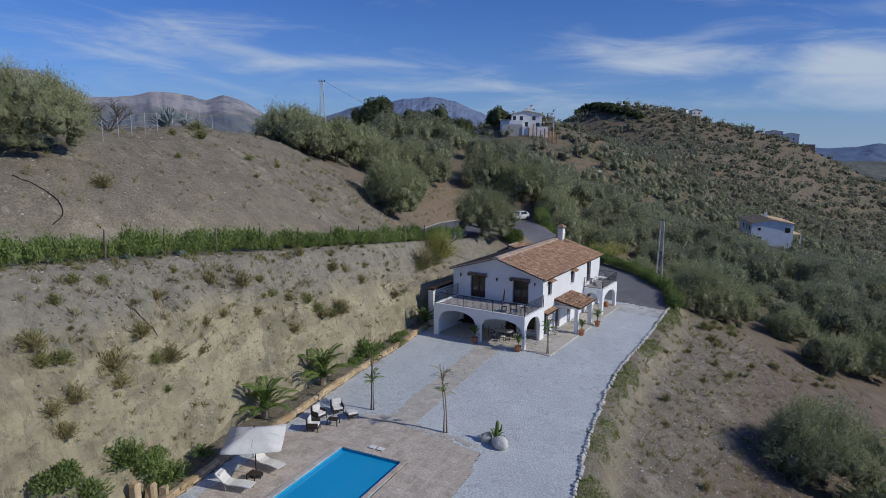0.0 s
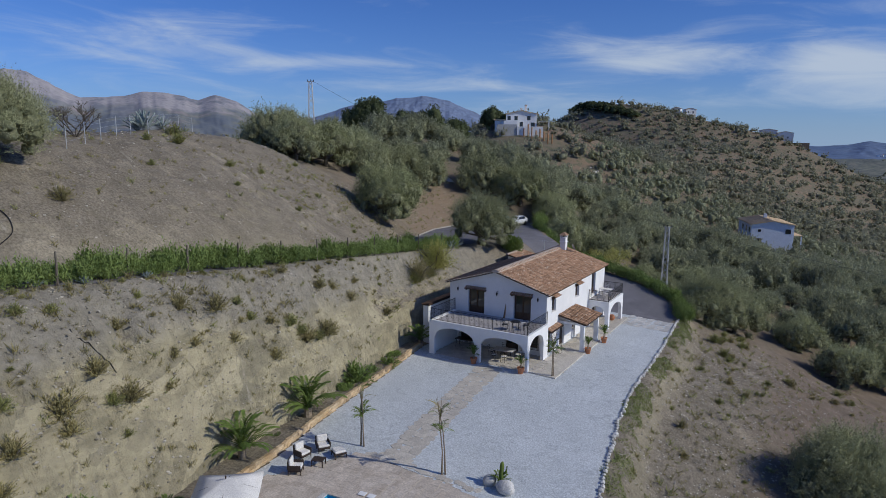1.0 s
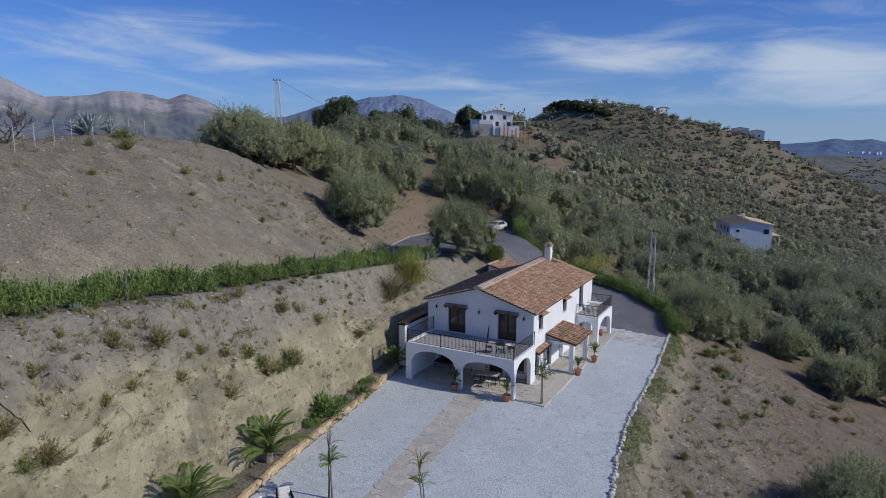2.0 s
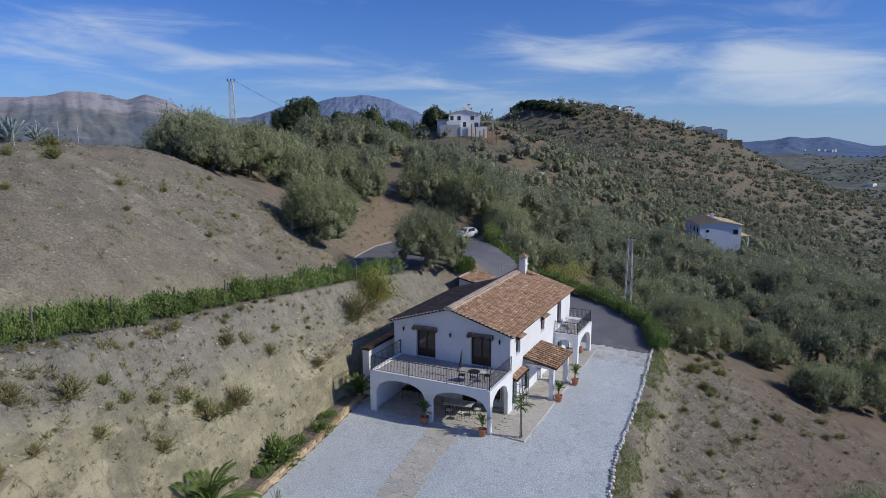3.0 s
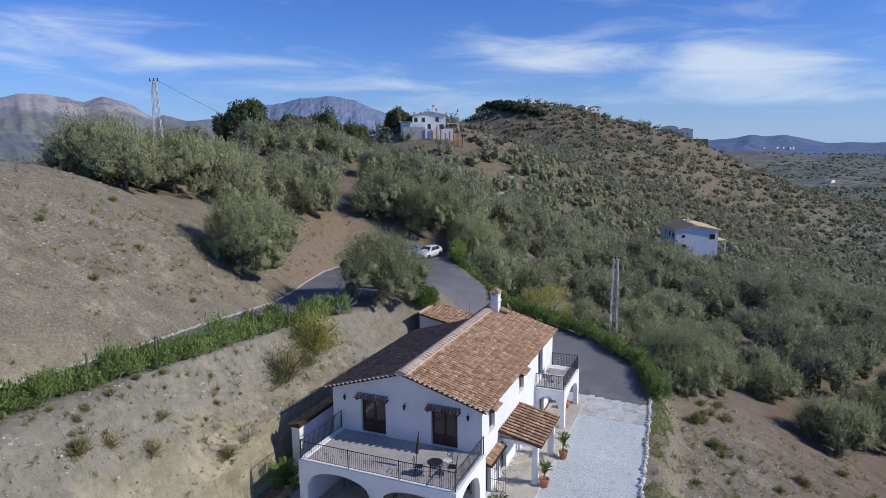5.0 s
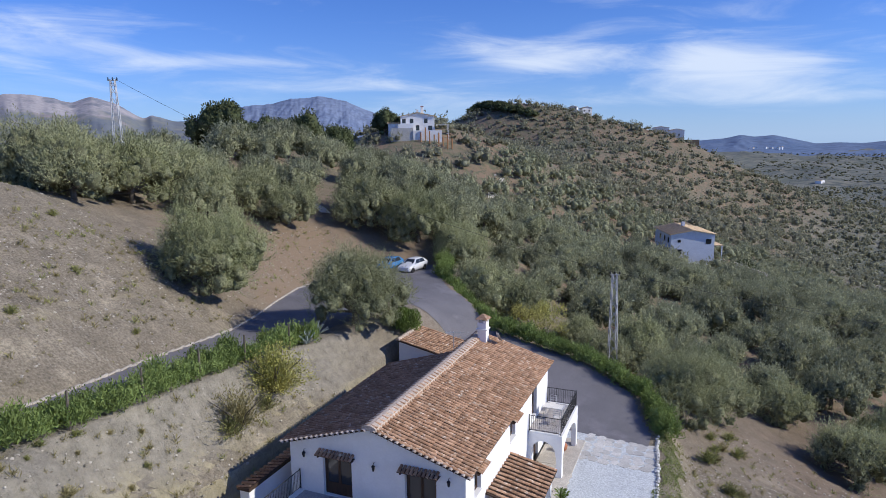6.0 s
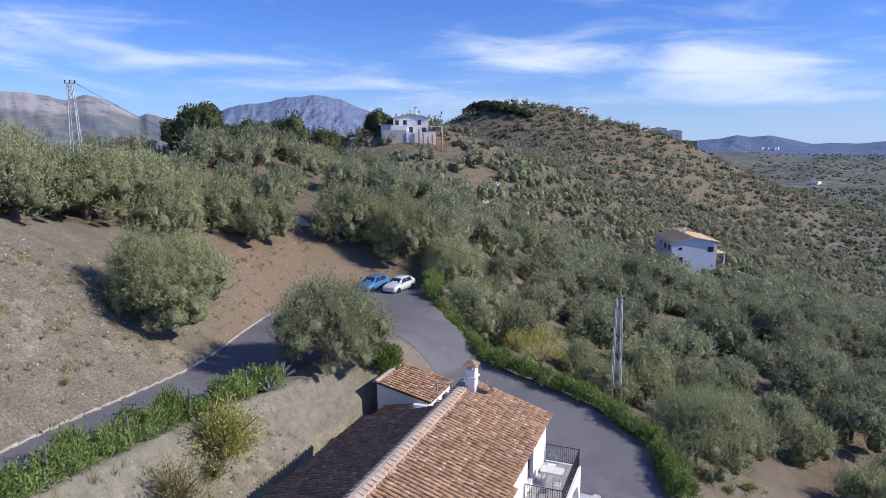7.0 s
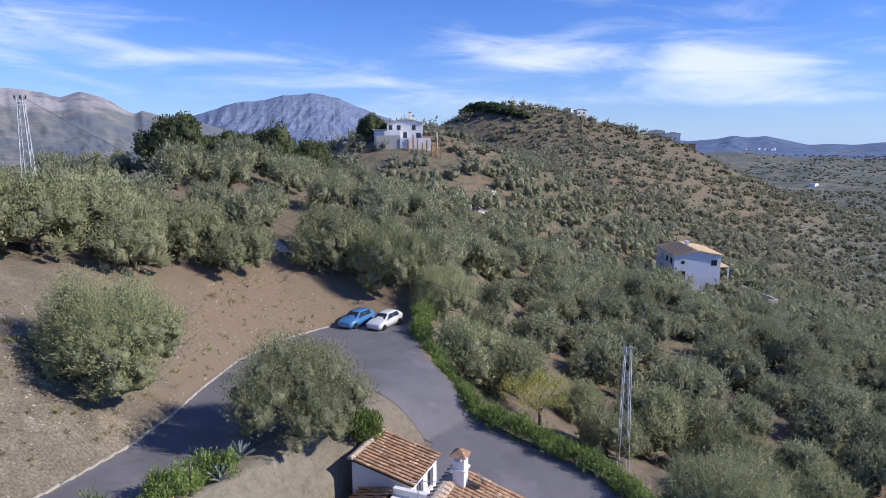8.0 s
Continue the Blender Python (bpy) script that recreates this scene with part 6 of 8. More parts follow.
for k, (x, y, s) in enumerate(((-78, 78, 1.15), (-72, 80, 0.9), (-63, 84, 1.2), (-58, 88, 1.05), (-67, 86, 1.0), (-97, 184, 1.3), (-99, 190, 1.2), (-66, 66, 1.25), (-70, 70, 1.1), (-62, 74, 0.9), (-185, 545, 1.9), (-178, 540, 2.1), (-170, 532, 2.0), (-161, 524, 2.2), (-153, 520, 1.9), (-145, 516, 2.0), (-137, 514, 1.7), (-192, 540, 1.7), (-130, 512, 1.4))):
    plant(OAKS[k % 2], x, y, s, k * 77, 1.0 if y < 400 else 0.55, 0.4)
    taken.append((x, y))

CLEAR = [(-70, 54, 6), (-65, 61, 6), (-59, 69, 5), (-62, 55, 7), (-57, 60, 5), (6.5, 166, 15), (-85, 184, 11), (-74, 178, 8), (-50, 167, 5), (-49, 160, 4), (-28, 101, 4), (-36.5, 49.8, 3)]


def grows(x, y):
    """Whether the grove covers this spot."""
    dk, de = float(line_distance(KERB, np.float64(x), np.float64(y))), float(line_distance(EDGE, np.float64(x), np.float64(y)))
    if any(math.hypot(x - a, y - b) < c for a, b, c in CLEAR):
        return False
    if y < 52 and line_at(KERB, y) < x < line_at(EDGE, y):
        return False
    if x > line_at(EDGE, y) and y < 55:
        return de > 4.5 and y > 40 + 0.25 * max(0, x - 10)
    if x < -15.5 and y < 60:
        return dk > 7 and (y > 46 or (x < -38.5 and y > 23) or (x < -34 and y > 30))
    return True


r = random.Random(5)
far_places, wild_places = [], []
for i in range(-42, 48):
    for j in range(-6, 78):
        x, y = i * 7.2 + (j % 2) * 3.6 + r.uniform(-2.0, 2.0), j * 7.2 + r.uniform(-2.0, 2.0)
        s, turn, chance, kind = r.uniform(0.62, 0.98), r.uniform(0, 360), r.random(), r.randrange(5)
        away, bearing = math.hypot(x - 12, y + 25), math.degrees(math.atan2(x - 14, y + 35))
        if not -75 < bearing < 30 or not grows(x, y):
            continue
        if any(math.hypot(x - a, y - b) < 5.5 for a, b in taken):
            continue
        wild = y > 215 or (y > 150 and x < -55)
        if wild:
            x, y = x + r.uniform(-3, 3), y + r.uniform(-3, 3)
            if chance < 0.1 - 0.5 * float(fractal(np.float64(x * 0.02), np.float64(y * 0.02), 3)):
                continue
            wild_places.append((x, y, s * (0.68 + 0.85 * r.random()), turn))
            if r.random() < 0.2:
                wild_places.append((x + r.uniform(-4.5, 4.5), y + r.uniform(-4.5, 4.5), s * (0.4 + 0.5 * r.random()), turn * 2))
        elif away < 82:
            if x < -30 and (chance < 0.2 or y < 45 and chance < 0.4):
                continue
            s *= 0.88 if x < -30 else 1.0
            plant(NEAR[kind], x, y, s * 1.06, turn, r.uniform(0.85, 1.05))
        elif away < 150:
            if chance < 0.93:
                plant(MID[kind], x, y, s * 1.08, turn, r.uniform(0.85, 1.05))
        elif chance < 0.9:
            far_places.append((x, y, s * 1.12, turn))


def join_clouds(name, label, places, shapes, material, category, sink=0.3):
    VV, FF, base = [], [], 0
    zs = land(np.array([p[0] for p in places]), np.array([p[1] for p in places]))
    for k, ((x, y, s, turn), z) in enumerate(zip(places, zs)):
        V, F = shapes[k % len(shapes)]
        c, d = math.cos(radians(turn)) * s, math.sin(radians(turn)) * s
        VV.append(np.stack([V[:, 0] * c - V[:, 1] * d + x, V[:, 0] * d + V[:, 1] * c + y, V[:, 2] * s + z - sink * s], 1))
        FF.append(F + base)
        base += len(V)
    ob = new(name, fast_mesh(name, np.concatenate(VV), np.concatenate(FF), material, True))
    return tagged(ob, label, category, kind="stuff")


nr = np.random.default_rng(9)
FAR_LOBES = [crown_lobes(nr, 4.0, 0.1, 5.0, 7, clump=1.5) for k in range(6)]


def with_body(lobes, leaves, length, width, fill=0.86):
    """A far crown: solid clumps with sprays of leaves standing out of them."""
    V, F = branchwork(nr, lobes, fill, 0.5)
    W, G = leaf_cloud(nr, lobes, leaves, length, width, core=0.62, spray=4, reach=length * 1.8)
    return np.concatenate([V, W]), np.concatenate([F, G + len(V)])


BALL_V, BALL_F = ball_grid(2)
FAR_SHAPES = [with_body(lobes, 320, 0.75, 0.25, 0.56) for lobes in FAR_LOBES]
BALL_V, BALL_F = ball_grid(1)
WILD_SHAPES = [with_body([(2.0 * math.cos(a + k) * (0.5 + 0.5 * nr.random()), 2.0 * math.sin(a + k) * (0.5 + 0.5 * nr.random()), 1.2 + 0.9 * nr.random(), 1.9, 2.0, 1.5 + 0.7 * nr.random()) for a in (0.0, 2.1, 4.2)], 68, 0.95, 0.4, 0.62) for k in range(8)]
join_clouds("far_olive_grove", "grey-green olive trees and scrub over the far slopes", far_places, FAR_SHAPES, OLIVE_FAR, "trees")
join_clouds("wild_olives", "scattered wild olives over the far hillside", wild_places, WILD_SHAPES, WILD, "trees")
# maquis and scrub over the farther hills, smaller and uneven
scrub_places, scrub_dark = [], []
for k in range(14000):
    x, y = r.uniform(-330, 700), r.uniform(90, 1100)
    bearing = math.degrees(math.atan2(x - 14, y + 35))
    if -72 < bearing < 28 and not any(math.hypot(x - a, y - b) < c for a, b, c in CLEAR):
        (scrub_dark if r.random() < 0.35 else scrub_places).append((x, y, (0.14 + 0.5 * r.random() ** 2.2) * (1 + y / 900), r.uniform(0, 360)))
SMALL = [with_body([(0, 0, 0.8, 2.8 + nr.random(), 2.6, 1.8 + nr.random())], 14, 1.3, 0.62, 0.7) for k in range(6)]
join_clouds("hill_scrub", "olive-green scrub on the far hillside", scrub_places, SMALL, SCRUB, "scrub")
join_clouds("hill_maquis", "dark green bushes on the far hillside", scrub_dark, SMALL, MAQUIS, "scrub")

plain_places = []
for k in range(5000):
    b, d = radians(r.uniform(-14, 27)), 650 + 2600 * r.random() ** 1.6
    if fractal(np.float64(d * math.sin(b) * 0.006), np.float64(d * 0.004), 3) < -0.1:
        continue
    plain_places.append((10 + d * math.sin(b), -20 + d * math.cos(b), r.uniform(0.6, 1.5) * (0.7 + d / 2400), r.uniform(0, 360)))
join_clouds("plain_trees", "dark olive groves over the far plain", plain_places, [(V * np.array([1, 1, 0.6]), F) for V, F in SMALL], MAQUIS, "trees")

# ---- hedges ----
def hedge(name, label, points, width, height, density, material, leaf=0.2, ragged=0.3, seed=1, gaps=0.0):
    """A clipped or ragged hedge along points (x, y)."""
    g = np.random.default_rng(seed)
    P = np.array(points, float)
    seg = np.linalg.norm(np.diff(P, axis=0), axis=1)
    total = seg.sum()
    count = int(total * density)
    s = g.random(count) * total
    if gaps:
        s = s[fractal(s * 0.35, s * 0 + seed, 3) > (g.random(count) - 0.5) * 0.8 + gaps - 0.5]
        count = len(s)
    cum = np.concatenate([[0], np.cumsum(seg)])
    px, py = np.interp(s, cum, P[:, 0]), np.interp(s, cum, P[:, 1])
    k = np.clip(np.searchsorted(cum, s) - 1, 0, len(seg) - 1)
    way = (P[1:] - P[:-1])[k] / seg[k][:, None]
    bulge = 1 + ragged * np.sin(s * 1.7) * np.sin(s * 0.63 + 1) + ragged * 0.5 * np.sin(s * 4.1)
    a = g.random(count) * math.pi
    rim = 0.75 + 0.3 * g.random(count)
    off, z = np.cos(a) * width / 2 * rim, (0.06 + np.sin(a) ** 0.6 * rim) * height * bulge
    x, y = px - way[:, 1] * off, py + way[:, 0] * off
    p = np.stack([x, y, land(x, y) + z], 1)
    d = g.normal(size=(count, 3)) * 0.6 + np.array([0, 0, 0.7])
    d /= np.linalg.norm(d, axis=1, keepdims=True)
    side = np.cross(d, g.normal(size=(count, 3)))
    side /= np.linalg.norm(side, axis=1, keepdims=True)
    l, w = leaf * (0.7 + 0.8 * g.random((count, 1))), leaf * 0.4 * (0.7 + 0.6 * g.random((count, 1)))
    V = np.stack([p - d * l / 2, p - side * w / 2, p + d * l / 2, p + side * w / 2], 1).reshape(-1, 3)
    u = thing(name, label, "hedge")
    part("foliage", fast_mesh("foliage", V, np.arange(count * 4).reshape(-1, 4), material), None, u)
    return u


hg = np.random.default_rng(77)
BUSHES = []
for k in range(7):
    lobes = [(hg.normal() * 0.25, hg.normal() * 0.3, 0.12 + 0.5 * hg.random(), 0.36, 0.42, 0.3 + 0.12 * hg.random()) for q in range(5)]
    BUSHES.append(fast_mesh("bush", *leaf_cloud(hg, lobes, 1100, 0.16, 0.055, 0.7, 0.4, 6), HEDGE))
roadside = thing("roadside_hedge", "bright green ragged oleander hedge along the top of the cut", "hedge")
for y in np.arange(-46, 16, 0.72):
    for row in (0, 1):
        if row and hg.random() < 0.35:
            continue
        bx, by, s = line_at(TOP, y) - 0.5 - 0.6 * row + hg.normal() * 0.12, y + hg.normal() * 0.15, 0.85 + 0.4 * hg.random()
        bush = part("bush", BUSHES[int(hg.integers(7))], None, roadside)
        bush.matrix_basis = Matrix.Translation((bx, by, level(bx, by) - 0.05)) @ Matrix.Rotation(hg.random() * 6.28, 4, "Z") @ Matrix.Diagonal((s, s, s * (0.8 + 0.5 * hg.random()), 1))
drive_hedge = thing("drive_hedge", "dense green hedge along the outer edge of the drive", "hedge")
for (ax, ay), (bx, by) in zip(EDGE[7:], EDGE[8:]):
    for k in range(max(1, round(math.hypot(bx - ax, by - ay) / 0.5))):
        t = k * 0.5 / math.hypot(bx - ax, by - ay)
        x, y, s = ax + (bx - ax) * t + 0.25 + hg.normal() * 0.16, ay + (by - ay) * t + 0.2 + hg.normal() * 0.16, 0.85 + 0.35 * hg.random()
        bush = part("bush", BUSHES[int(hg.integers(7))], None, drive_hedge)
        bush.matrix_basis = Matrix.Translation((x, y, level(x, y) - 0.05)) @ Matrix.Rotation(hg.random() * 6.28, 4, "Z") @ Matrix.Diagonal((s * 1.15, s * 1.15, s * (0.85 + 0.5 * hg.random()), 1))
hedge("edge_creeper", "low green creeper along the stone edging", [(line_at(EDGE, y) + 0.5 + 0.28 * math.sin(y * 1.9) + 0.2 * math.sin(y * 0.7), y) for y in np.arange(-33, 29, 0.5)], 1.2, 0.11, 620, CREEPER, 0.1, 0.5, 3, 0.42)

# ---- shrubs on the cut, the slopes and in the planting strip ----
def shrub(name, label, seed, leaves, material, radius=1.0, length=0.3, width=0.06, stems=7, core=0.1, burst=False):
    g = np.random.default_rng(seed)
    u = thing(name, label, "shrub", 0, 0, -300, 0, name + "s")
    lobes = [(g.normal() * 0.35 * radius, g.normal() * 0.35 * radius, radius * (0.35 + 0.2 * g.random()), radius * 0.55, radius * 0.55, radius * 0.5) for k in range(5)]
    bm = bmesh.new()
    for k in range(stems):
        a = 2 * math.pi * k / stems + g.random()
        tube([(0, 0, -0.1), (0.3 * radius * math.cos(a), 0.3 * radius * math.sin(a), 0.45 * radius), (0.7 * radius * math.cos(a), 0.7 * radius * math.sin(a), radius * 0.8)], [0.025, 0.016, 0.006], 4, bm)
    part("stem", bm, BARK, u)
    if burst:
        # stiff shoots that stand out from the root in all directions
        shoots = leaves // 13
        a, e = g.random(shoots) * 2 * math.pi, np.radians(8 + 78 * g.random(shoots) ** 0.8)
        out = np.stack([np.cos(a) * np.cos(e), np.sin(a) * np.cos(e), np.sin(e)], 1)
        which = np.arange(shoots * 13) // 13
        reach = (0.25 + 0.75 * (np.arange(shoots * 13) % 13) / 12) * np.repeat((0.55 + 0.6 * g.random(shoots)) * radius, 13)
        p = out[which] * reach[:, None] + g.normal(size=(shoots * 13, 3)) * 0.035
        way = out[which] + g.normal(size=p.shape) * 0.35
        way /= np.linalg.norm(way, axis=1, keepdims=True)
        side = np.cross(way, g.normal(size=p.shape) * 0.6 + np.array([0, 0, 0.8]))
        side *= width / 2 / np.linalg.norm(side, axis=1, keepdims=True)
        V = np.stack([p - way * length / 2, p - side, p + way * length / 2, p + side], 1).reshape(-1, 3)
        F = np.arange(len(V)).reshape(-1, 4)
    else:
        V, F = leaf_cloud(g, lobes, leaves, length, width, 0.6, core)
    part("foliage", fast_mesh("foliage", V, F, material), None, u)
    return u


DRY_SHRUB = [shrub("dry_shrub", "dry tan thorny shrub rooted in the bare slope", 500 + k, 1300, DRY, 1.0, 0.2, 0.04, burst=True) for k in range(3)]
GREEN_SHRUB = [shrub("scrub_bush", "low grey-green bush on the bare slope", 520 + k, 1200, DRY_GREEN, 1.0, 0.17, 0.06, burst=True) for k in range(3)]
LUSH = [shrub("leafy_shrub", "lush green leafy shrub in the planting strip", 540 + k, 2200, HEDGE, 1.0, 0.17, 0.07, core=0.3, burst=k > 0) for k in range(3)]
OLEANDER = shrub("young_tree", "young dark green pointed tree at the end of the bank", 560, 5200, PALM_LEAF, 1.0, 0.16, 0.045, core=0.3)
DRIED = [(-9.0, -30.4, 1.15), (-9.7, -28.3, 0.85), (-9.3, -27.0, 0.95), (-9.3, -33.9, 0.9), (-8.4, -30.4, 0.75), (-8.0, -32.9, 0.85), (-7.5, -34.2, 0.7), (-7.2, -33.9, 0.8),
         (-11.4, -19.9, 0.95), (-11.9, -22.1, 0.85), (-11.6, -26.0, 0.6), (-11.0, -10.8, 0.95), (-10.5, -16.2, 0.7), (-12.5, -9.7, 0.6), (-12.3, -6.3, 0.6), (-11.8, -2.2, 0.7), (-10.8, -13.0, 0.95),
         (-11.2, -10.2, 0.85), (-10.9, -19.1, 0.6), (-13.2, -12.6, 0.5), (-12.6, -8.2, 0.6), (-10.7, -22.0, 0.5), (-13.0, -5.0, 0.5), (12.8, 15.8, 0.55), (-22.0, -22.5, 0.9), (-10.4, -23.6, 0.5), (-11.5, -15.5, 0.5), (-9.6, -24.6, 0.4)]
GREENISH = [(-8.9, -33.8, 0.75), (-8.8, -32.9, 0.7), (-9.2, -27.9, 0.65), (-11.0, -32.0, 0.55), (-11.6, -30.6, 0.55), (-11.7, -29.0, 0.45), (-11.1, -14.1, 0.9), (-10.9, -13.4, 0.7), (-11.6, -17.2, 0.6), (-10.9, -11.8, 0.8),
            (-30.3, -2.1, 0.6), (-37.0, -3.0, 1.3), (-34.0, -4.8, 1.1), (-12.2, -24.3, 0.4), (-8.7, -27.6, 0.4), (-11.9, -17.9, 0.5), (10.4, 15.5, 0.5), (10.2, 4.2, 0.3), (12.0, 21.7, 0.6), (14.2, 1.0, 0.3), (11.4, 22.5, 0.9), (9.3, 11.0, 0.4), (15.5, 16.5, 0.35), (10.0, 26.0, 1.0),
            (-31.5, 3.0, 0.5), (-33.5, -8.5, 0.6), (-29.0, 8.5, 0.5), (-26.0, -5.0, 0.5), (-25.0, 1.5, 0.5), (-36.0, 12.5, 0.6), (-25.5, 33.5, 0.5), (-13.8, 5.0, 1.0), (-14.2, 8.5, 0.8), (-33.5, 30.0, 0.6), (-23.5, 8.0, 0.4), (-28.0, -12.0, 0.5)]
LEAFY = [(-9.7, -10.6, 0.8), (-9.8, -8.9, 1.7), (-9.9, -4.6, 1.0), (-10.6, -2.8, 0.8), (-10.0, -6.8, 0.9), (-6.6, -29.3, 1.35), (-6.9, -30.4, 1.25), (-6.4, -30.2, 1.1), (-6.9, -31.4, 1.2), (-6.2, -34.8, 1.4), (-5.9, -33.8, 1.2), (-8.4, -18.4, 0.5), (-7.0, -26.4, 0.5)]
for kinds, spots in ((DRY_SHRUB, DRIED), (GREEN_SHRUB, GREENISH), (LUSH, LEAFY)):
    for k, (x, y, s) in enumerate(spots):
        plant(kinds[k % 3], x, y, s * (1.2 if kinds is DRY_SHRUB else 1.0), k * 67, r.uniform(0.8, 1.05), 0.0)
sg = random.Random(41)
for k in range(44):
    x, y = sg.uniform(9.5, 27), sg.uniform(-22, 40)
    if x > line_at(EDGE, y) + 1.2:
        plant((DRY_SHRUB if sg.random() < 0.45 else GREEN_SHRUB)[k % 3], x, y, sg.uniform(0.2, 0.65) * (1.3 if y > 22 else 1.0), k * 41, sg.uniform(0.7, 1.1), 0.0)
for k in range(46):
    y = sg.uniform(-33, 2)
    t = sg.uniform(0.35, 1.0)
    x = float(line_at(FOOT, y) + (line_at(TOP, y) - line_at(FOOT, y)) * t)
    plant((DRY_SHRUB if sg.random() < 0.7 else GREEN_SHRUB)[k % 3], x, y, sg.uniform(0.16, 0.42), k * 53, sg.uniform(0.7, 1.1), 0.0)
plant(shrub("broom_bush", "yellow-green broom bush on top of the cut", 570, 9000, ALMOND, 1.0, 0.07, 0.026, burst=True), -14.7, 9.9, 2.7, 0, 1.0, 0)
plant(shrub("grey_bush", "thin grey-brown bush on the cut", 571, 3600, DRY, 1.0, 0.09, 0.02, burst=True), -13.8, 5.6, 2.2, 0, 1.0, 0)
plant(OLEANDER, -13.0, 24.6, 1.5, 0, 1.5, 0)


def agave(x, y, size, seed):
    u = thing("agave", "blue-grey agave rosette on the bank", "agave", x, y, level(x, y), seed * 50, "agaves")
    u.matrix_basis = u.matrix_basis @ Matrix.Scale(size, 4)
    g = random.Random(seed)
    bm = bmesh.new()
    rows = []
    for t, z, w in ((0, 0, 0.07), (0.35, 0.12, 0.1), (0.75, 0.24, 0.07), (1.05, 0.3, 0.004)):
        rows.append([bm.verts.new((t, -w, z + 0.03)), bm.verts.new((t, 0, z - 0.02)), bm.verts.new((t, w, z + 0.03)), bm.verts.new((t, 0, z - 0.045))])
    for a, b in zip(rows, rows[1:]):
        for k in range(4):
            bm.faces.new((a[k], a[(k + 1) % 4], b[(k + 1) % 4], b[k]))
    leaf = mesh_from("leaf", bm, AGAVE)
    for k in range(22):
        ob = part("leaf", leaf, None, u)
        ob.matrix_basis = pose(0, 0, 0.05, 0, 0, k * 137.5) @ pose(0, 0, 0, 0, -(5 + 70 * k / 22), 0) @ Matrix.Scale(g.uniform(0.85, 1.1), 4)
    return u


for k, (x, y, s) in enumerate(((-16.8, 17.8, 1.0), (-16.0, 15.3, 0.9), (-38.6, -5.2, 1.7), (-39.5, -2.6, 1.2), (-40.0, -5.0, 1.4), (-13.9, -28.5, 0.5), (-13.8, -26.2, 0.45), (-13.9, -22.5, 0.4), (-13.6, -30.8, 0.5))):
    agave(x, y, s, k + 1)

# bare tree on the ridge
bare = thing("bare_tree", "leafless grey tree on the ridge", "tree", -34.0, -14.5, level(-34, -14.5) - 0.1)
g = random.Random(3)
bm = bmesh.new()


def twig(p, way, length, thick, depth):
    q = p + way * length
    tube([p, (p + q) / 2 + Vector((g.uniform(-0.05, 0.05), g.uniform(-0.05, 0.05), 0)) * length, q], [thick, thick * 0.8, thick * 0.6], 4, bm, False)
    if depth:
        for k in range(3 if depth > 1 else 4):
            twig(q, (way + Vector((g.uniform(-0.9, 0.9), g.uniform(-0.9, 0.9), g.uniform(-0.1, 0.5)))).normalized(), length * g.uniform(0.6, 0.85), thick * 0.6, depth - 1)


for k in range(5):
    twig(Vector((0, 0, 0)), Vector((math.cos(k * 1.3), math.sin(k * 1.3), 0.9)).normalized(), 1.1, 0.09, 4)
part("branch", bm, BARK, bare)

# ---- loose stones and dry tufts ----
def scatter(name, label, count, boxes, shape_V, shape_F, material, low, high, seed, keep, category):
    g = np.random.default_rng(seed)
    made = []
    for k in range(count):
        x0, x1, y0, y1 = boxes[k % len(boxes)]
        x, y = g.uniform(x0, x1), g.uniform(y0, y1)
        if keep(x, y):
            made.append((x, y, low + (high - low) * g.random() ** 3, g.uniform(0, 6.28)))
    zs = land(np.array([m[0] for m in made]), np.array([m[1] for m in made]))
    places = [Matrix.Translation((x, y, z)) @ Matrix.Rotation(a, 4, "Z") @ Matrix.Scale(s, 4) for (x, y, s, a), z in zip(made, zs)]
    return tagged(new(name, join_shapes(name, shape_V, shape_F, places, material, False)), label, category, kind="stuff")


def off_drive(x, y):
    return not (line_at(KERB, y) - 0.3 < x < line_at(TOP, y) + 0.2 and y < 30) and not (line_at(FOOT, y) - 0.2 < x < line_at(EDGE, y) + 0.4) and not (y > 28 and line_at(KERB, y) < x < line_at(EDGE, y))


bm = bmesh.new()
bmesh.ops.create_icosphere(bm, subdivisions=1, radius=0.5)
PEBBLE_V = np.array([tuple(v.co) for v in bm.verts]) * np.array([1.2, 0.85, 0.6]) * (1 + 0.15 * np.sin(np.arange(len(bm.verts)) * 2.3))[:, None]
PEBBLE_F = np.array([[v.index for v in f.verts] for f in bm.faces])
bm.free()
SLOPES = [(-45, -18, -34, 18), (8, 26, -20, 40), (-16, -7, -34, 14), (8, 20, -10, 26), (-36, -24, 0, 46)]
PALE_ROCK = surface("pale loose rock", (0.36, 0.325, 0.265), (0.48, 0.44, 0.365), 2, 15, 0.95, 0.3, random="island", spread=0.3)
scatter("loose_stones", "pale loose stones strewn over the bare slopes", 15000, SLOPES, PEBBLE_V, PEBBLE_F, PALE_ROCK, 0.035, 0.24, 3, off_drive, "stones")
tuft_r = np.random.default_rng(31)
TUFT_V, TUFT_F = leaf_cloud(tuft_r, [(0, 0, 0.12, 0.3, 0.3, 0.25)], 22, 0.4, 0.04, 0.9, 0.1)
RUBBLE = surface("dull shale rubble", (0.25, 0.22, 0.165), (0.4, 0.36, 0.275), 2, 15, 0.95, 0.3, random="island", spread=0.35)
CUT_BOX = [(-16, -6.5, -35, 4), (-15, -7, -35, -12)]


def on_cut(x, y):
    return line_at(TOP, y) + 0.1 < x < line_at(FOOT, y) + 0.3


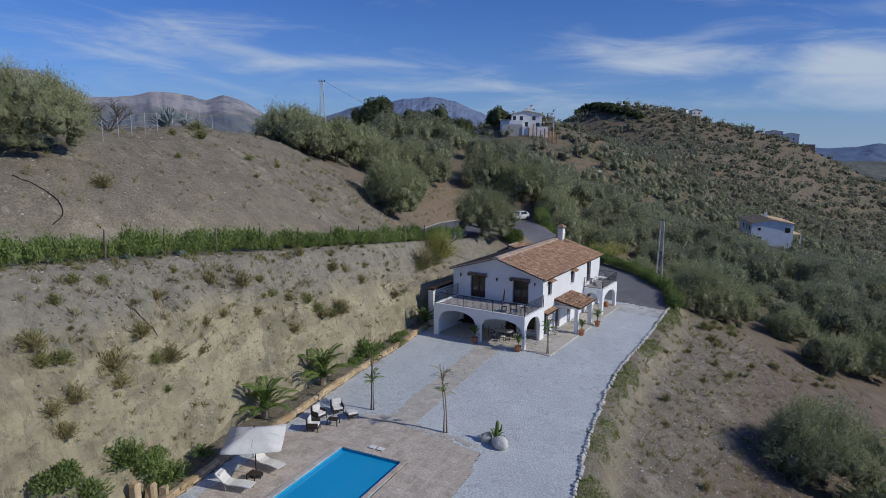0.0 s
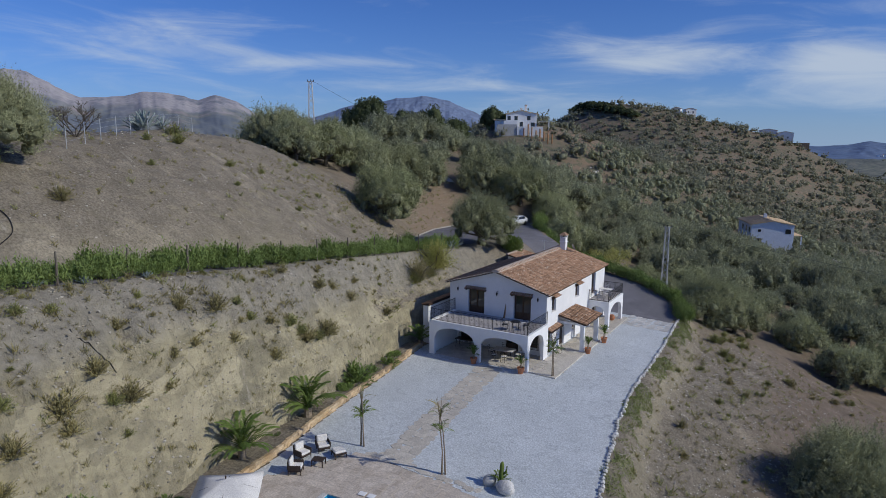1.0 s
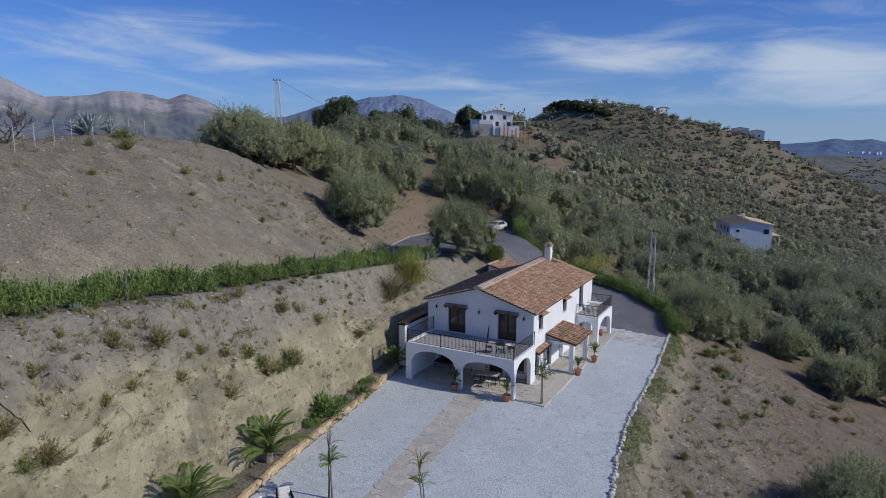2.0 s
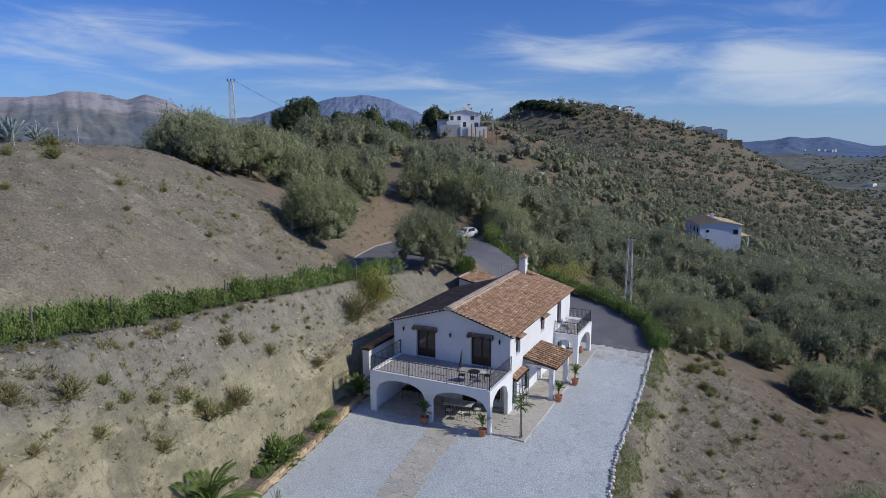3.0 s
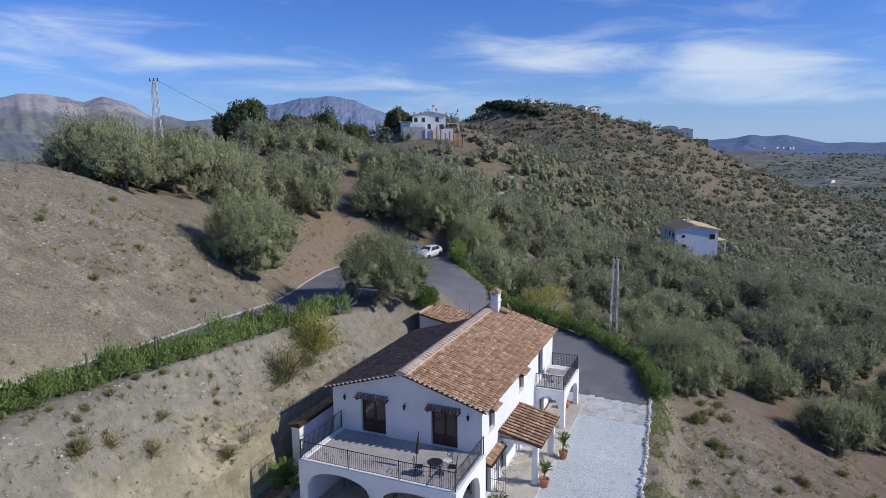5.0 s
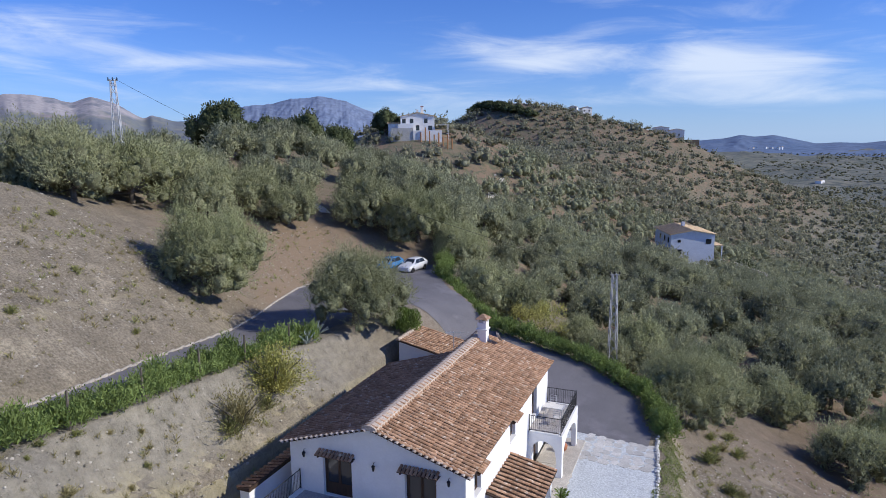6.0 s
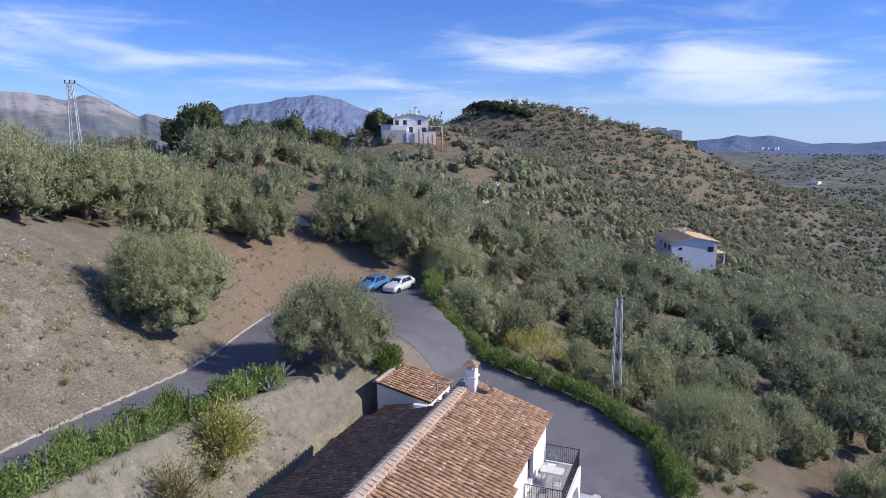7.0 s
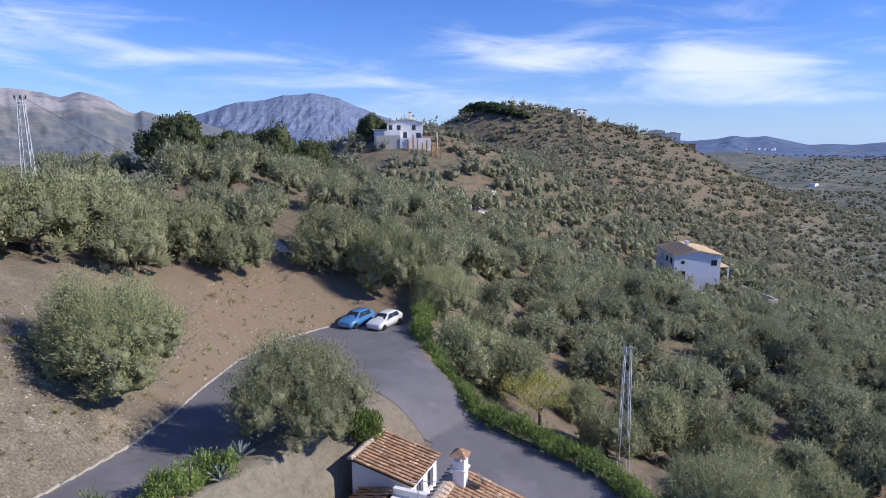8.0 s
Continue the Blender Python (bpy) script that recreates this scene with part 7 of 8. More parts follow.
scatter("shale_rubble", "grey-brown shale rubble caught on the cut", 5000, CUT_BOX, PEBBLE_V, PEBBLE_F, RUBBLE, 0.04, 0.2, 8, on_cut, "stones")
scatter("cut_tufts", "small dry plants rooted in the cut", 700, CUT_BOX, TUFT_V, TUFT_F, DRY, 0.4, 1.2, 9, on_cut, "grass")
scatter("dry_tufts", "small dry grass tufts on the bare slopes", 2600, SLOPES, TUFT_V, TUFT_F, DRY, 0.35, 1.0, 4, off_drive, "grass")
scatter("green_tufts", "small green weeds on the slopes", 900, SLOPES, TUFT_V, TUFT_F, DRY_GREEN, 0.4, 1.3, 6, off_drive, "grass")

# ---- kerb, road posts, fence, pipes ----
KERB_STONE = surface("concrete kerb", (0.4, 0.36, 0.31), (0.5, 0.455, 0.4), 1.5, 14, 0.9, 0.2, random="object", spread=0.12)
kerb = thing("kerb", "narrow pale concrete kerb along the uphill side of the drive", "kerb", kind="structure")
piece = mesh_from("kerb_stone", box(-0.5, -0.065, -0.12, 0.5, 0.065, 0.1, bevel=0.015), KERB_STONE)
for x, y, a in along(KERB, -40, 46, 1.0):
    ob = part("kerb_stone", piece, None, kerb)
    ob.matrix_basis = Matrix.Translation((x, y, float(road_height(y)) + 0.06)) @ Matrix.Rotation(a, 4, "Z")
for y in np.arange(-27.5, 16, 4.1):
    x = float(line_at(TOP, y)) - 0.2
    post = thing("wooden_post", "dark weathered wooden post in the roadside hedge", "post", x, y, level(x, y), 0, "hedge posts")
    part("shaft", tube([(0, 0, -0.2), (0.02, 0.01, 0.9), (0.01, 0.03, 1.75)], [0.075, 0.07, 0.05], 6), BARK, post)
fence = thing("wire_fence", "wire mesh fence on thin grey posts along the ridge", "fence")
spots = [(-29.5, -17.8), (-31.0, -15.5), (-33.0, -13.0), (-34.6, -10.6), (-36.2, -8.2), (-37.4, -5.6), (-38.6, -3.0), (-39.8, -0.4), (-41.0, 2.2)]
tops = []
for x, y in spots:
    z = level(x, y)
    part("post", tube([(x, y, z - 0.2), (x, y, z + 1.7)], 0.035, 5), STEEL, fence)
    tops.append(Vector((x, y, z)))
for h in (0.5, 0.95, 1.35, 1.6):
    part("wire", tube([p + Vector((0, 0, h)) for p in tops], 0.008, 3), STEEL, fence)
def bend(pts, between=5):
    """A smooth line through points of the plan."""
    made = []
    for k in range(len(pts) - 1):
        a, b, c, d = (Vector(pts[min(max(k + i, 0), len(pts) - 1)]) for i in (-1, 0, 1, 2))
        for q in range(between):
            t = q / between
            made.append(tuple(0.5 * (2 * b + (c - a) * t + (2 * a - 5 * b + 4 * c - d) * t * t + (3 * b - a - 3 * c + d) * t ** 3)))
    return made + [pts[-1]]


HOSE = surface("black hose", (0.02, 0.02, 0.02), (0.035, 0.034, 0.032), 3, 20, 0.6, 0.1)
for pts in ([(-22.3, -28.1), (-21.3, -27.0), (-20.2, -26.6), (-19.3, -26.8), (-18.6, -27.8)], [(-10.9, -28.7), (-10.6, -28.5), (-10.4, -28.0), (-10.1, -27.6), (-9.9, -27.2)]):
    pipe = thing("black_hose", "black irrigation hose lying down the slope", "hose")
    part("hose", tube([(x, y, level(x, y) + 0.05) for x, y in bend(pts)], 0.032, 5), HOSE, pipe)

# ---- pylons and wires ----
PYLON_STEEL = surface("dull grey steel", (0.42, 0.43, 0.45), (0.54, 0.55, 0.57), 2, 15, 0.6, 0.1)


def pylon(x, y, height, base, turn):
    u = thing("lattice_pylon", "slender galvanised lattice power pylon", "pylon", x, y, level(x, y) - 0.2, turn, "pylons")
    top = 0.22
    for sx, sy in ((-1, -1), (1, -1), (1, 1), (-1, 1)):
        part("leg", tube([(sx * base, sy * base, 0), (sx * top, sy * top, height)], 0.05, 4), PYLON_STEEL, u)
    n = int(height / 0.85)
    for k in range(n):
        a, b = lerp(base, top, k / n), lerp(base, top, (k + 1) / n)
        z0, z1 = height * k / n, height * (k + 1) / n
        for (ax, ay), (bx, by) in (((-1, -1), (1, -1)), ((1, -1), (1, 1)), ((1, 1), (-1, 1)), ((-1, 1), (-1, -1))):
            flip = k % 2
            p, q = ((ax * a, ay * a, z0), (bx * b, by * b, z1)) if flip else ((bx * a, by * a, z0), (ax * b, ay * b, z1))
            part("brace", tube([p, q], 0.034, 3), PYLON_STEEL, u)
    arm = part("cross_arm", tube([(-0.5, 0, height - 0.1), (0.5, 0, height - 0.1)], 0.05, 4), STEEL, u)
    for s in (-0.45, 0, 0.45):
        part("insulator", lathe([(0.04, 0), (0.08, 0.05), (0.05, 0.12), (0.08, 0.18), (0.03, 0.28)], 8), IRON, arm).matrix_basis = pose(s, 0, height - 0.05)
    return u


pylon(1.0, 42.6, 10.6, 0.42, 20)
pylon(-51.7, 32.7, 27.0 - level(-51.7, 32.7), 0.6, 35)


def wire(a, b, sag):
    u = thing("power_line", "thin dark power line sagging between pylons", "cable")
    pts = []
    for k in range(25):
        t = k / 24
        p = Vector(a).lerp(Vector(b), t)
        p.z -= 4 * sag * t * (1 - t)
        pts.append(p)
    part("wire", tube(pts, 0.02, 3), IRON, u)


wire((-51.7, 32.7, 27.0), (1.0, 42.6, 7.0), 2.0)
wire((1.0, 42.6, 7.0), (95, 90, -9), 2.5)

# ---- cars ----
def car(x, y, turn, paint, label):
    z = level(x, y) + 0.04
    u = thing("hatchback_car", label, "car", x, y, z, turn, "parked cars")
    # stations along the length: x, half width, sill, waist, roof, roof half width
    S = [(2.1, 0.62, 0.32, 0.6, 0.62, 0.5), (2.0, 0.8, 0.22, 0.72, 0.74, 0.62), (1.4, 0.87, 0.2, 0.86, 0.9, 0.7), (0.95, 0.88, 0.2, 0.92, 0.98, 0.7), (0.25, 0.89, 0.2, 0.94, 1.4, 0.6),
         (-0.5, 0.89, 0.2, 0.95, 1.46, 0.6), (-1.3, 0.88, 0.2, 0.97, 1.42, 0.58), (-1.85, 0.85, 0.22, 0.98, 1.15, 0.62), (-2.1, 0.78, 0.3, 0.9, 0.95, 0.6)]
    bm = bmesh.new()
    rings = []
    for sx, w, sill, waist, roof, rw in S:
        pts = [(-w * 0.92, sill), (-w, (sill + waist) / 2), (-w * 0.97, waist), (-rw, roof - 0.02), (-rw * 0.5, roof + 0.01), (rw * 0.5, roof + 0.01), (rw, roof - 0.02), (w * 0.97, waist), (w, (sill + waist) / 2), (w * 0.92, sill)]
        rings.append([bm.verts.new((sx, a, b)) for a, b in pts])
    for a, b in zip(rings, rings[1:]):
        for k in range(10):
            bm.faces.new((a[k], a[(k + 1) % 10], b[(k + 1) % 10], b[k]))
    bm.faces.new(rings[0]), bm.faces.new(rings[-1])
    body = part("body", bm, paint, u, "", True)

    def pane(name, pts, out):
        bm = bmesh.new()
        c = [bm.verts.new(Vector(p) + Vector(out) * 0.012) for p in pts]
        d = [bm.verts.new(Vector(p) - Vector(out) * 0.02) for p in pts]
        bm.faces.new(c), bm.faces.new(d)
        for k in range(len(pts)):
            bm.faces.new((c[k], c[(k + 1) % len(pts)], d[(k + 1) % len(pts)], d[k]))
        part(name, bm, GLASS, u)

    pane("windscreen", [(0.9, -0.6, 1.0), (0.9, 0.6, 1.0), (0.3, 0.52, 1.38), (0.3, -0.52, 1.38)], (0.5, 0, 0.8))
    pane("rear_window", [(-1.86, -0.52, 1.14), (-1.86, 0.52, 1.14), (-1.4, 0.48, 1.38), (-1.4, -0.48, 1.38)], (-0.6, 0, 0.7))
    for s in (-1, 1):
        for x0, x1, x2, x3 in ((0.72, -0.3, -0.28, 0.22), (-0.38, -1.3, -1.2, -0.36)):
            pane("side_window", [(x0, s * 0.85, 0.98), (x1, s * 0.86, 0.99), (x2, s * 0.645, 1.38), (x3, s * 0.65, 1.36)], (0, s * 0.9, 0.4))
        part("headlight", box(1.82, s * 0.58 - 0.14, 0.58, 2.03, s * 0.58 + 0.14, 0.72, bevel=0.03), STEEL, u, "clear headlight")
        part("tail_light", box(-2.1, s * 0.66 - 0.1, 0.7, -1.96, s * 0.66 + 0.1, 0.9, bevel=0.02), TERRACOTTA, u, "red tail light")
        part("mirror", box(0.62, s * 0.98 - 0.09, 0.95, 0.76, s * 0.98 + 0.09, 1.07, bevel=0.03), paint, u)
        for wx in (1.3, -1.3):
            wheel = part("wheel", lathe([(0.2, -0.1), (0.3, -0.1), (0.32, -0.05), (0.32, 0.05), (0.3, 0.1), (0.2, 0.1)], 18), IRON, u)
            wheel.matrix_basis = pose(wx, s * 0.8, 0.32, 90)
            part("rim", lathe([(0.03, -0.085), (0.2, -0.08), (0.2, 0.08), (0.03, 0.085)], 10), STEEL, wheel)
    part("grille", box(2.0, -0.35, 0.42, 2.09, 0.35, 0.58, bevel=0.02), IRON, u, "dark front grille")
    part("number_plate", box(2.095, -0.25, 0.36, 2.11, 0.25, 0.44), WHITEWASH, u)
    return u


def paint(name, colour):
    m = plain_glass(name, colour, 0.25)
    m.node_tree.nodes["Principled BSDF"].inputs["Coat Weight"].default_value = 0.6
    return m


car(-25.2, 45.6, -97, paint("blue car paint", (0.08, 0.24, 0.5)), "pale blue hatchback parked beside the bank")
car(-22.4, 46.2, -97, paint("white car paint", (0.75, 0.76, 0.78)), "white hatchback parked beside the blue one")

# ---- other houses ----
def plain_house(name, label, x, y, z, turn, w, l, h, rise, wall, roof_m, openings, chimney=True):
    u = thing(name, label, "house", x, y, z, turn)
    bm = box(-w / 2, -l / 2, -2.5, w / 2, l / 2, h)
    part("wall", bm, wall, u)
    for yy in (-l / 2 + 0.01, l / 2 - 0.01):
        bm = bmesh.new()
        a = [bm.verts.new(p) for p in ((-w / 2, yy, h), (w / 2, yy, h), (0, yy, h + rise))]
        b = [bm.verts.new(p) for p in ((-w / 2, yy * 0.97, h), (w / 2, yy * 0.97, h), (0, yy * 0.97, h + rise))]
        bm.faces.new(a), bm.faces.new(b)
        for k in range(3):
            bm.faces.new((a[k], a[(k + 1) % 3], b[(k + 1) % 3], b[k]))
        part("gable", bm, wall, u)
    for s in (-1, 1):
        bm = bmesh.new()
        o = 0.45
        pts = [(0, -l / 2 - o, h + rise + 0.12), (s * (w / 2 + o), -l / 2 - o, h + 0.12 - rise * o / (w / 2)), (s * (w / 2 + o), l / 2 + o, h + 0.12 - rise * o / (w / 2)), (0, l / 2 + o, h + rise + 0.12)]
        a, b = [bm.verts.new(p) for p in pts], [bm.verts.new((p[0], p[1], p[2] - 0.14)) for p in pts]
        bm.faces.new(a), bm.faces.new(b)
        for k in range(4):
            bm.faces.new((a[k], a[(k + 1) % 4], b[(k + 1) % 4], b[k]))
        roof = part("roof", bm, roof_m, u)
        run = math.hypot(w / 2 + o, rise * (1 + o / (w / 2)))
        cover = tile_places((s * 0.1, -l / 2 - o, h + rise + 0.13), (0, 1, 0), (s * (w / 2), 0, -rise), l + 2 * o, run, 0.5, 0.8, seed=9)
        big = TILE_V * np.array([2.2, 2.1, 0.06])
        tagged(part("tiles", join_shapes("tiles", big, TILE_F, cover, roof_m), None, roof), kind="stuff")
    for face, u0, u1, z0, z1 in openings:
        if face == "f":
            frame_at = (u0, -l / 2 - 0.04, z0, u1, -l / 2 + 0.05, z1)
        elif face == "l":
            frame_at = (-w / 2 - 0.04, u0, z0, -w / 2 + 0.05, u1, z1)
        else:
            frame_at = (w / 2 - 0.05, u0, z0, w / 2 + 0.04, u1, z1)
        win = part("window", box(*frame_at), DARK_WOOD, u)
        x0, y0, a, x1, y1, b = frame_at
        grow = 0.02
        if face == "f":
            part("pane", box(x0 + 0.1, y0 - grow, a + 0.1, x1 - 0.1, y0 - 0.001, b - 0.1), GLASS, win)
        elif face == "l":
            part("pane", box(x0 - grow, y0 + 0.1, a + 0.1, x0 - 0.001, y1 - 0.1, b - 0.1), GLASS, win)
        else:
            part("pane", box(x1 + 0.001, y0 + 0.1, a + 0.1, x1 + grow, y1 - 0.1, b - 0.1), GLASS, win)
    if chimney:
        part("chimney", box(-0.4, l * 0.05, h + rise - 0.6, 0.4, l * 0.05 + 0.7, h + rise + 1.2), wall, u)
    return u


# white walls with the blue of their shaded side put into the colour
SHADE_BLUE_WHITE = surface("pale bluish whitewash", (0.66, 0.7, 0.78), (0.74, 0.78, 0.85), 0.7, 9, 0.9, 0.12)
ROOF_FAR = surface("tan tile roof", (0.6, 0.43, 0.25), (0.7, 0.53, 0.33), 1.0, 6, 0.9, 0.3)
hx, hy = 3.4, 161.0
valley_house = plain_house("valley_house", "two-storey white house with a tan tile roof among olives, walls tinted for shade", hx, hy, level(hx, hy) + 2.6, 20, 11.0, 14.0, 6.0, 1.0, SHADE_BLUE_WHITE, ROOF_FAR,
            [("l", -5.5, -4.3, 3.6, 5.0), ("l", -2.2, -1.0, 3.6, 5.0), ("l", 1.6, 2.8, 3.6, 5.0), ("l", -5.5, -4.3, 0.6, 2.2), ("l", -1.8, -0.6, 0.2, 2.3), ("l", 2.2, 3.4, 0.6, 2.2), ("f", -3.8, -3.0, 3.9, 4.6), ("f", 3.3, 4.7, 3.5, 4.8), ("f", -3.9, -2.7, 0.8, 2.1)])
part("porch_roof", box(5.5, -6.5, 2.9, 8.0, 2.0, 3.1), ROOF_FAR, valley_house)
part("porch_post", box(7.6, -6.4, -1.5, 7.85, -6.15, 2.9), SHADE_BLUE_WHITE, valley_house)
part("porch_post", box(7.6, 1.7, -1.5, 7.85, 1.95, 2.9), SHADE_BLUE_WHITE, valley_house)
garden_wall = thing("garden_wall", "low pale garden wall beside the valley house", "wall", 18.0, 158.0, level(18, 158) + 2.0, 28)
part("wall", box(-1.2, -9, -1.5, 1.2, -8.6, 1.1), FLAG, garden_wall)
part("wall", box(1.0, -8.59, -1.5, 1.4, 6, 1.1), FLAG, garden_wall)
plant(OAKS[1], 19.0, 166.0, 0.75, 20, 1.0, 0.2)
plant(OAKS[0], 5.0, 176.0, 0.6, 20, 1.0, 0.2)

hx, hy = -85.5, 186.0
hill_house = plain_house("hill_house", "white two-storey house with a brown tile roof on the hilltop", hx, hy, level(hx, hy) - 0.3, 25, 11.5, 8.5, 5.6, 1.2, WHITEWASH, ROOF_FAR,
            [("f", -5.2, -4.0, 3.3, 4.8), ("f", -2.6, -1.4, 3.3, 4.8), ("f", 2.2, 3.4, 3.3, 4.8), ("f", -0.6, 0.6, 0.5, 2.6), ("f", 3.6, 5.0, 0.5, 2.4)])
part("side_wing", box(-6.5, -8.0, -3, -1.5, -4.52, 3.0), WHITEWASH, hill_house)
part("chimney", box(1.2, 0.6, 6.2, 2.1, 1.5, 9.0, bevel=0.05), WHITEWASH, hill_house)
part("chimney_cap", box(1.05, 0.45, 9.01, 2.25, 1.65, 9.2, bevel=0.05), TERRACOTTA, hill_house)
part("retaining_wall", box(-9.0, -9.2, -4.0, -1.52, -8.6, 1.6), STONE_WHITE, hill_house, "grey stone retaining wall")
part("wing_roof", box(-10.5, -3.6, 3.2, -5.9, 3.0, 3.6, bevel=0.1), ROOF_FAR, hill_house)
part("wing_wall", box(-10.0, -3.2, -3.0, -5.8, 2.6, 3.19), WHITEWASH, hill_house)
part("terrace_wall", box(-1.48, -9.5, -3.5, 8.0, -9.1, 0.8), WHITEWASH, hill_house)
part("pergola_top", box(6.52, -5.0, 2.6, 10.5, 2.0, 2.75), WHITEWASH, hill_house)
for px, py in ((10.2, -4.8), (10.2, 1.7)):
    part("pergola_post", box(px, py, -3, px + 0.25, py + 0.25, 2.6), WHITEWASH, hill_house)
cyp = random.Random(8)
PILLAR_RED = surface("reddish wooden posts", (0.3, 0.15, 0.07), (0.42, 0.24, 0.12), 1, 9, 0.9, 0.2)
for k in range(11):
    x, y = -80.0 + k * 1.05, 176.5 + (k % 3) * 1.4
    pole = thing("garden_pole", "tall reddish post in the terraced hill garden", "post", x, y, level(x, y), 0, "hill garden posts")
    part("shaft", tube([(0, 0, -0.5), (0, 0, cyp.uniform(2.6, 4.6))], 0.22, 6), PILLAR_RED, pole)

FARM = (185, 1265)
for x, y, w, l, h, turn in ((-20, 573, 12, 10, 5.5, 10), (-33, 575, 14, 9, 4, 5), (-96, 566, 9, 8, 4, 30), (FARM[0], FARM[1], 16, 10, 5, 62), (-108, 572, 7, 6, 3, 0)):
    plain_house("far_house", "small white house far off on the hills", x, y, level(x, y) + (1.5 if y < 700 else float(lumps(np.float64(x * 0.006), np.float64(y * 0.006))) * 22 - 6), turn, w, l, h, 1.2, WHITEWASH, ROOF_FAR, [("f", -3, -1.8, 1, 2.4), ("f", 1.2, 2.4, 1, 2.4)], False)
wall_far = thing("far_wall", "ochre stone terrace wall below a far house", "wall", -8, 566, level(-8, 566), 5)
part("wall", box(-7, -0.5, -2, 7, 0.5, 3.0), STONE_WALL, wall_far)

# pale dirt tracks in the grove
TRACK = surface("pale dirt track", (0.5, 0.45, 0.37), (0.62, 0.57, 0.49), 0.5, 6, 0.95, 0.4)
def track(points, width):
    V, F = [], []
    for k, (x, y) in enumerate(points):
        a, b = points[max(k - 1, 0)], points[min(k + 1, len(points) - 1)]
        d = Vector((b[0] - a[0], b[1] - a[1])).normalized()
        for s in (-1, 1):
            px, py = x - d.y * s * width / 2, y + d.x * s * width / 2
            V.append((px, py, level(px, py) + 0.12))
    for k in range(len(points) - 1):
        F.append((2 * k, 2 * k + 1, 2 * k + 3, 2 * k + 2))
    tagged(new("dirt_track", fast_mesh("dirt_track", V, F, TRACK)), "pale dirt track through the olive grove", "track", kind="structure")


track([(-51.5, 172), (-50.2, 168), (-49.5, 164), (-49.8, 159), (-47.5, 154), (-46, 149)], 3.0)
track([(-29.5, 104), (-28, 101), (-26, 98), (-25, 95)], 2.6)
track([(-76, 47), (-72, 52), (-68, 57), (-64.5, 61.5), (-61, 66), (-58.5, 71)], 4.2)
track([(-36, 49.4), (-37.2, 50.2), (-38.5, 50.6)], 1.3)

# ---- far mountains ----
def mountains(name, label, low, high, radius, crest, material, depth=1500, seed=1, fall=1.6, rugged=1.0):
    """A range between two bearings at a distance; crest gives its height at each bearing."""
    n, m = 420, 60
    bearings = np.linspace(low, high, n)
    top = np.interp(bearings, [c[0] for c in crest], [c[1] for c in crest])
    top = np.convolve(np.pad(top, 2, "edge"), [0.1, 0.2, 0.4, 0.2, 0.1], "valid")
    top = top + fractal(bearings * 1.3, bearings * 0.0 + seed, 5) * 0.012 * (np.abs(top) + 40)
    V = np.zeros((m, n, 3))
    for j in range(m):
        t = j / (m - 1)
        rr = radius - depth * t
        # spurs and gullies that run down from the crest
        spur = 0.45 - np.abs(fractal(bearings * 0.7 + 1.5 * np.sin(t * 3 + bearings * 0.2), t * 4.5 + bearings * 0.15 + seed, 6))
        z = -70 + (top + 70) * ((1 - t) ** fall + 0.17 * spur * np.sin(np.pi * t ** 0.8) * (1 - t) ** 0.7 * rugged)
        V[j, :, 0] = 10 + rr * np.sin(np.radians(bearings))
        V[j, :, 1] = -20 + rr * np.cos(np.radians(bearings))
        V[j, :, 2] = z
    ob = new(name, fast_mesh(name, V.reshape(-1, 3), grid_faces(n, m), material, True))
    return tagged(ob, label, "mountains", kind="structure")


# limestone with distance haze already mixed into its greys
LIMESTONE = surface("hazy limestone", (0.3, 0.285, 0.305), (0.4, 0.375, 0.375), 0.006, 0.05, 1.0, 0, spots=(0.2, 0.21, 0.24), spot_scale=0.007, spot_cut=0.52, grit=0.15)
nodes, links = LIMESTONE.node_tree.nodes, LIMESTONE.node_tree.links
bare_rock = nodes["Principled BSDF"].inputs["Base Color"].links[0].from_socket
spot = nodes.new("ShaderNodeNewGeometry")
rise = nodes.new("ShaderNodeSeparateXYZ")
links.new(spot.outputs["Position"], rise.inputs[0])
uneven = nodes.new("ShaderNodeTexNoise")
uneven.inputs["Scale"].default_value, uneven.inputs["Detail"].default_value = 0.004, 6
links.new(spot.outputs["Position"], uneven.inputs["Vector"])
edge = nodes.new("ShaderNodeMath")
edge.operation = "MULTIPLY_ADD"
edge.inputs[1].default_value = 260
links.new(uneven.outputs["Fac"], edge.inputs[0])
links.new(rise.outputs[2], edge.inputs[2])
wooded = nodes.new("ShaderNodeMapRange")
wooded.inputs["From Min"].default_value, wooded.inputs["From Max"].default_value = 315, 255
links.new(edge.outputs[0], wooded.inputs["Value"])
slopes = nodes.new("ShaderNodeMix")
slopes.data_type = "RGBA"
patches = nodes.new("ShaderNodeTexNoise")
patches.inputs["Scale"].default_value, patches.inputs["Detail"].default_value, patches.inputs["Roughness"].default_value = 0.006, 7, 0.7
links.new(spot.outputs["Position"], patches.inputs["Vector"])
# woods and fields, each tone shifted towards blue to paint in the haze
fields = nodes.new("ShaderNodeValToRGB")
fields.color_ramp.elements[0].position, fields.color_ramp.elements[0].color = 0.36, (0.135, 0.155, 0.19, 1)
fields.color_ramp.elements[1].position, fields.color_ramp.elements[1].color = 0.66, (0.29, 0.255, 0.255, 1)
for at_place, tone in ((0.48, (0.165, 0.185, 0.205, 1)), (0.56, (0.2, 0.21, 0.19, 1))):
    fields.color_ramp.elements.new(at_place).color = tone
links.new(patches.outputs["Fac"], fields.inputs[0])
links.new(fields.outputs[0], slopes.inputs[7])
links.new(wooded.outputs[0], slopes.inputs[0])
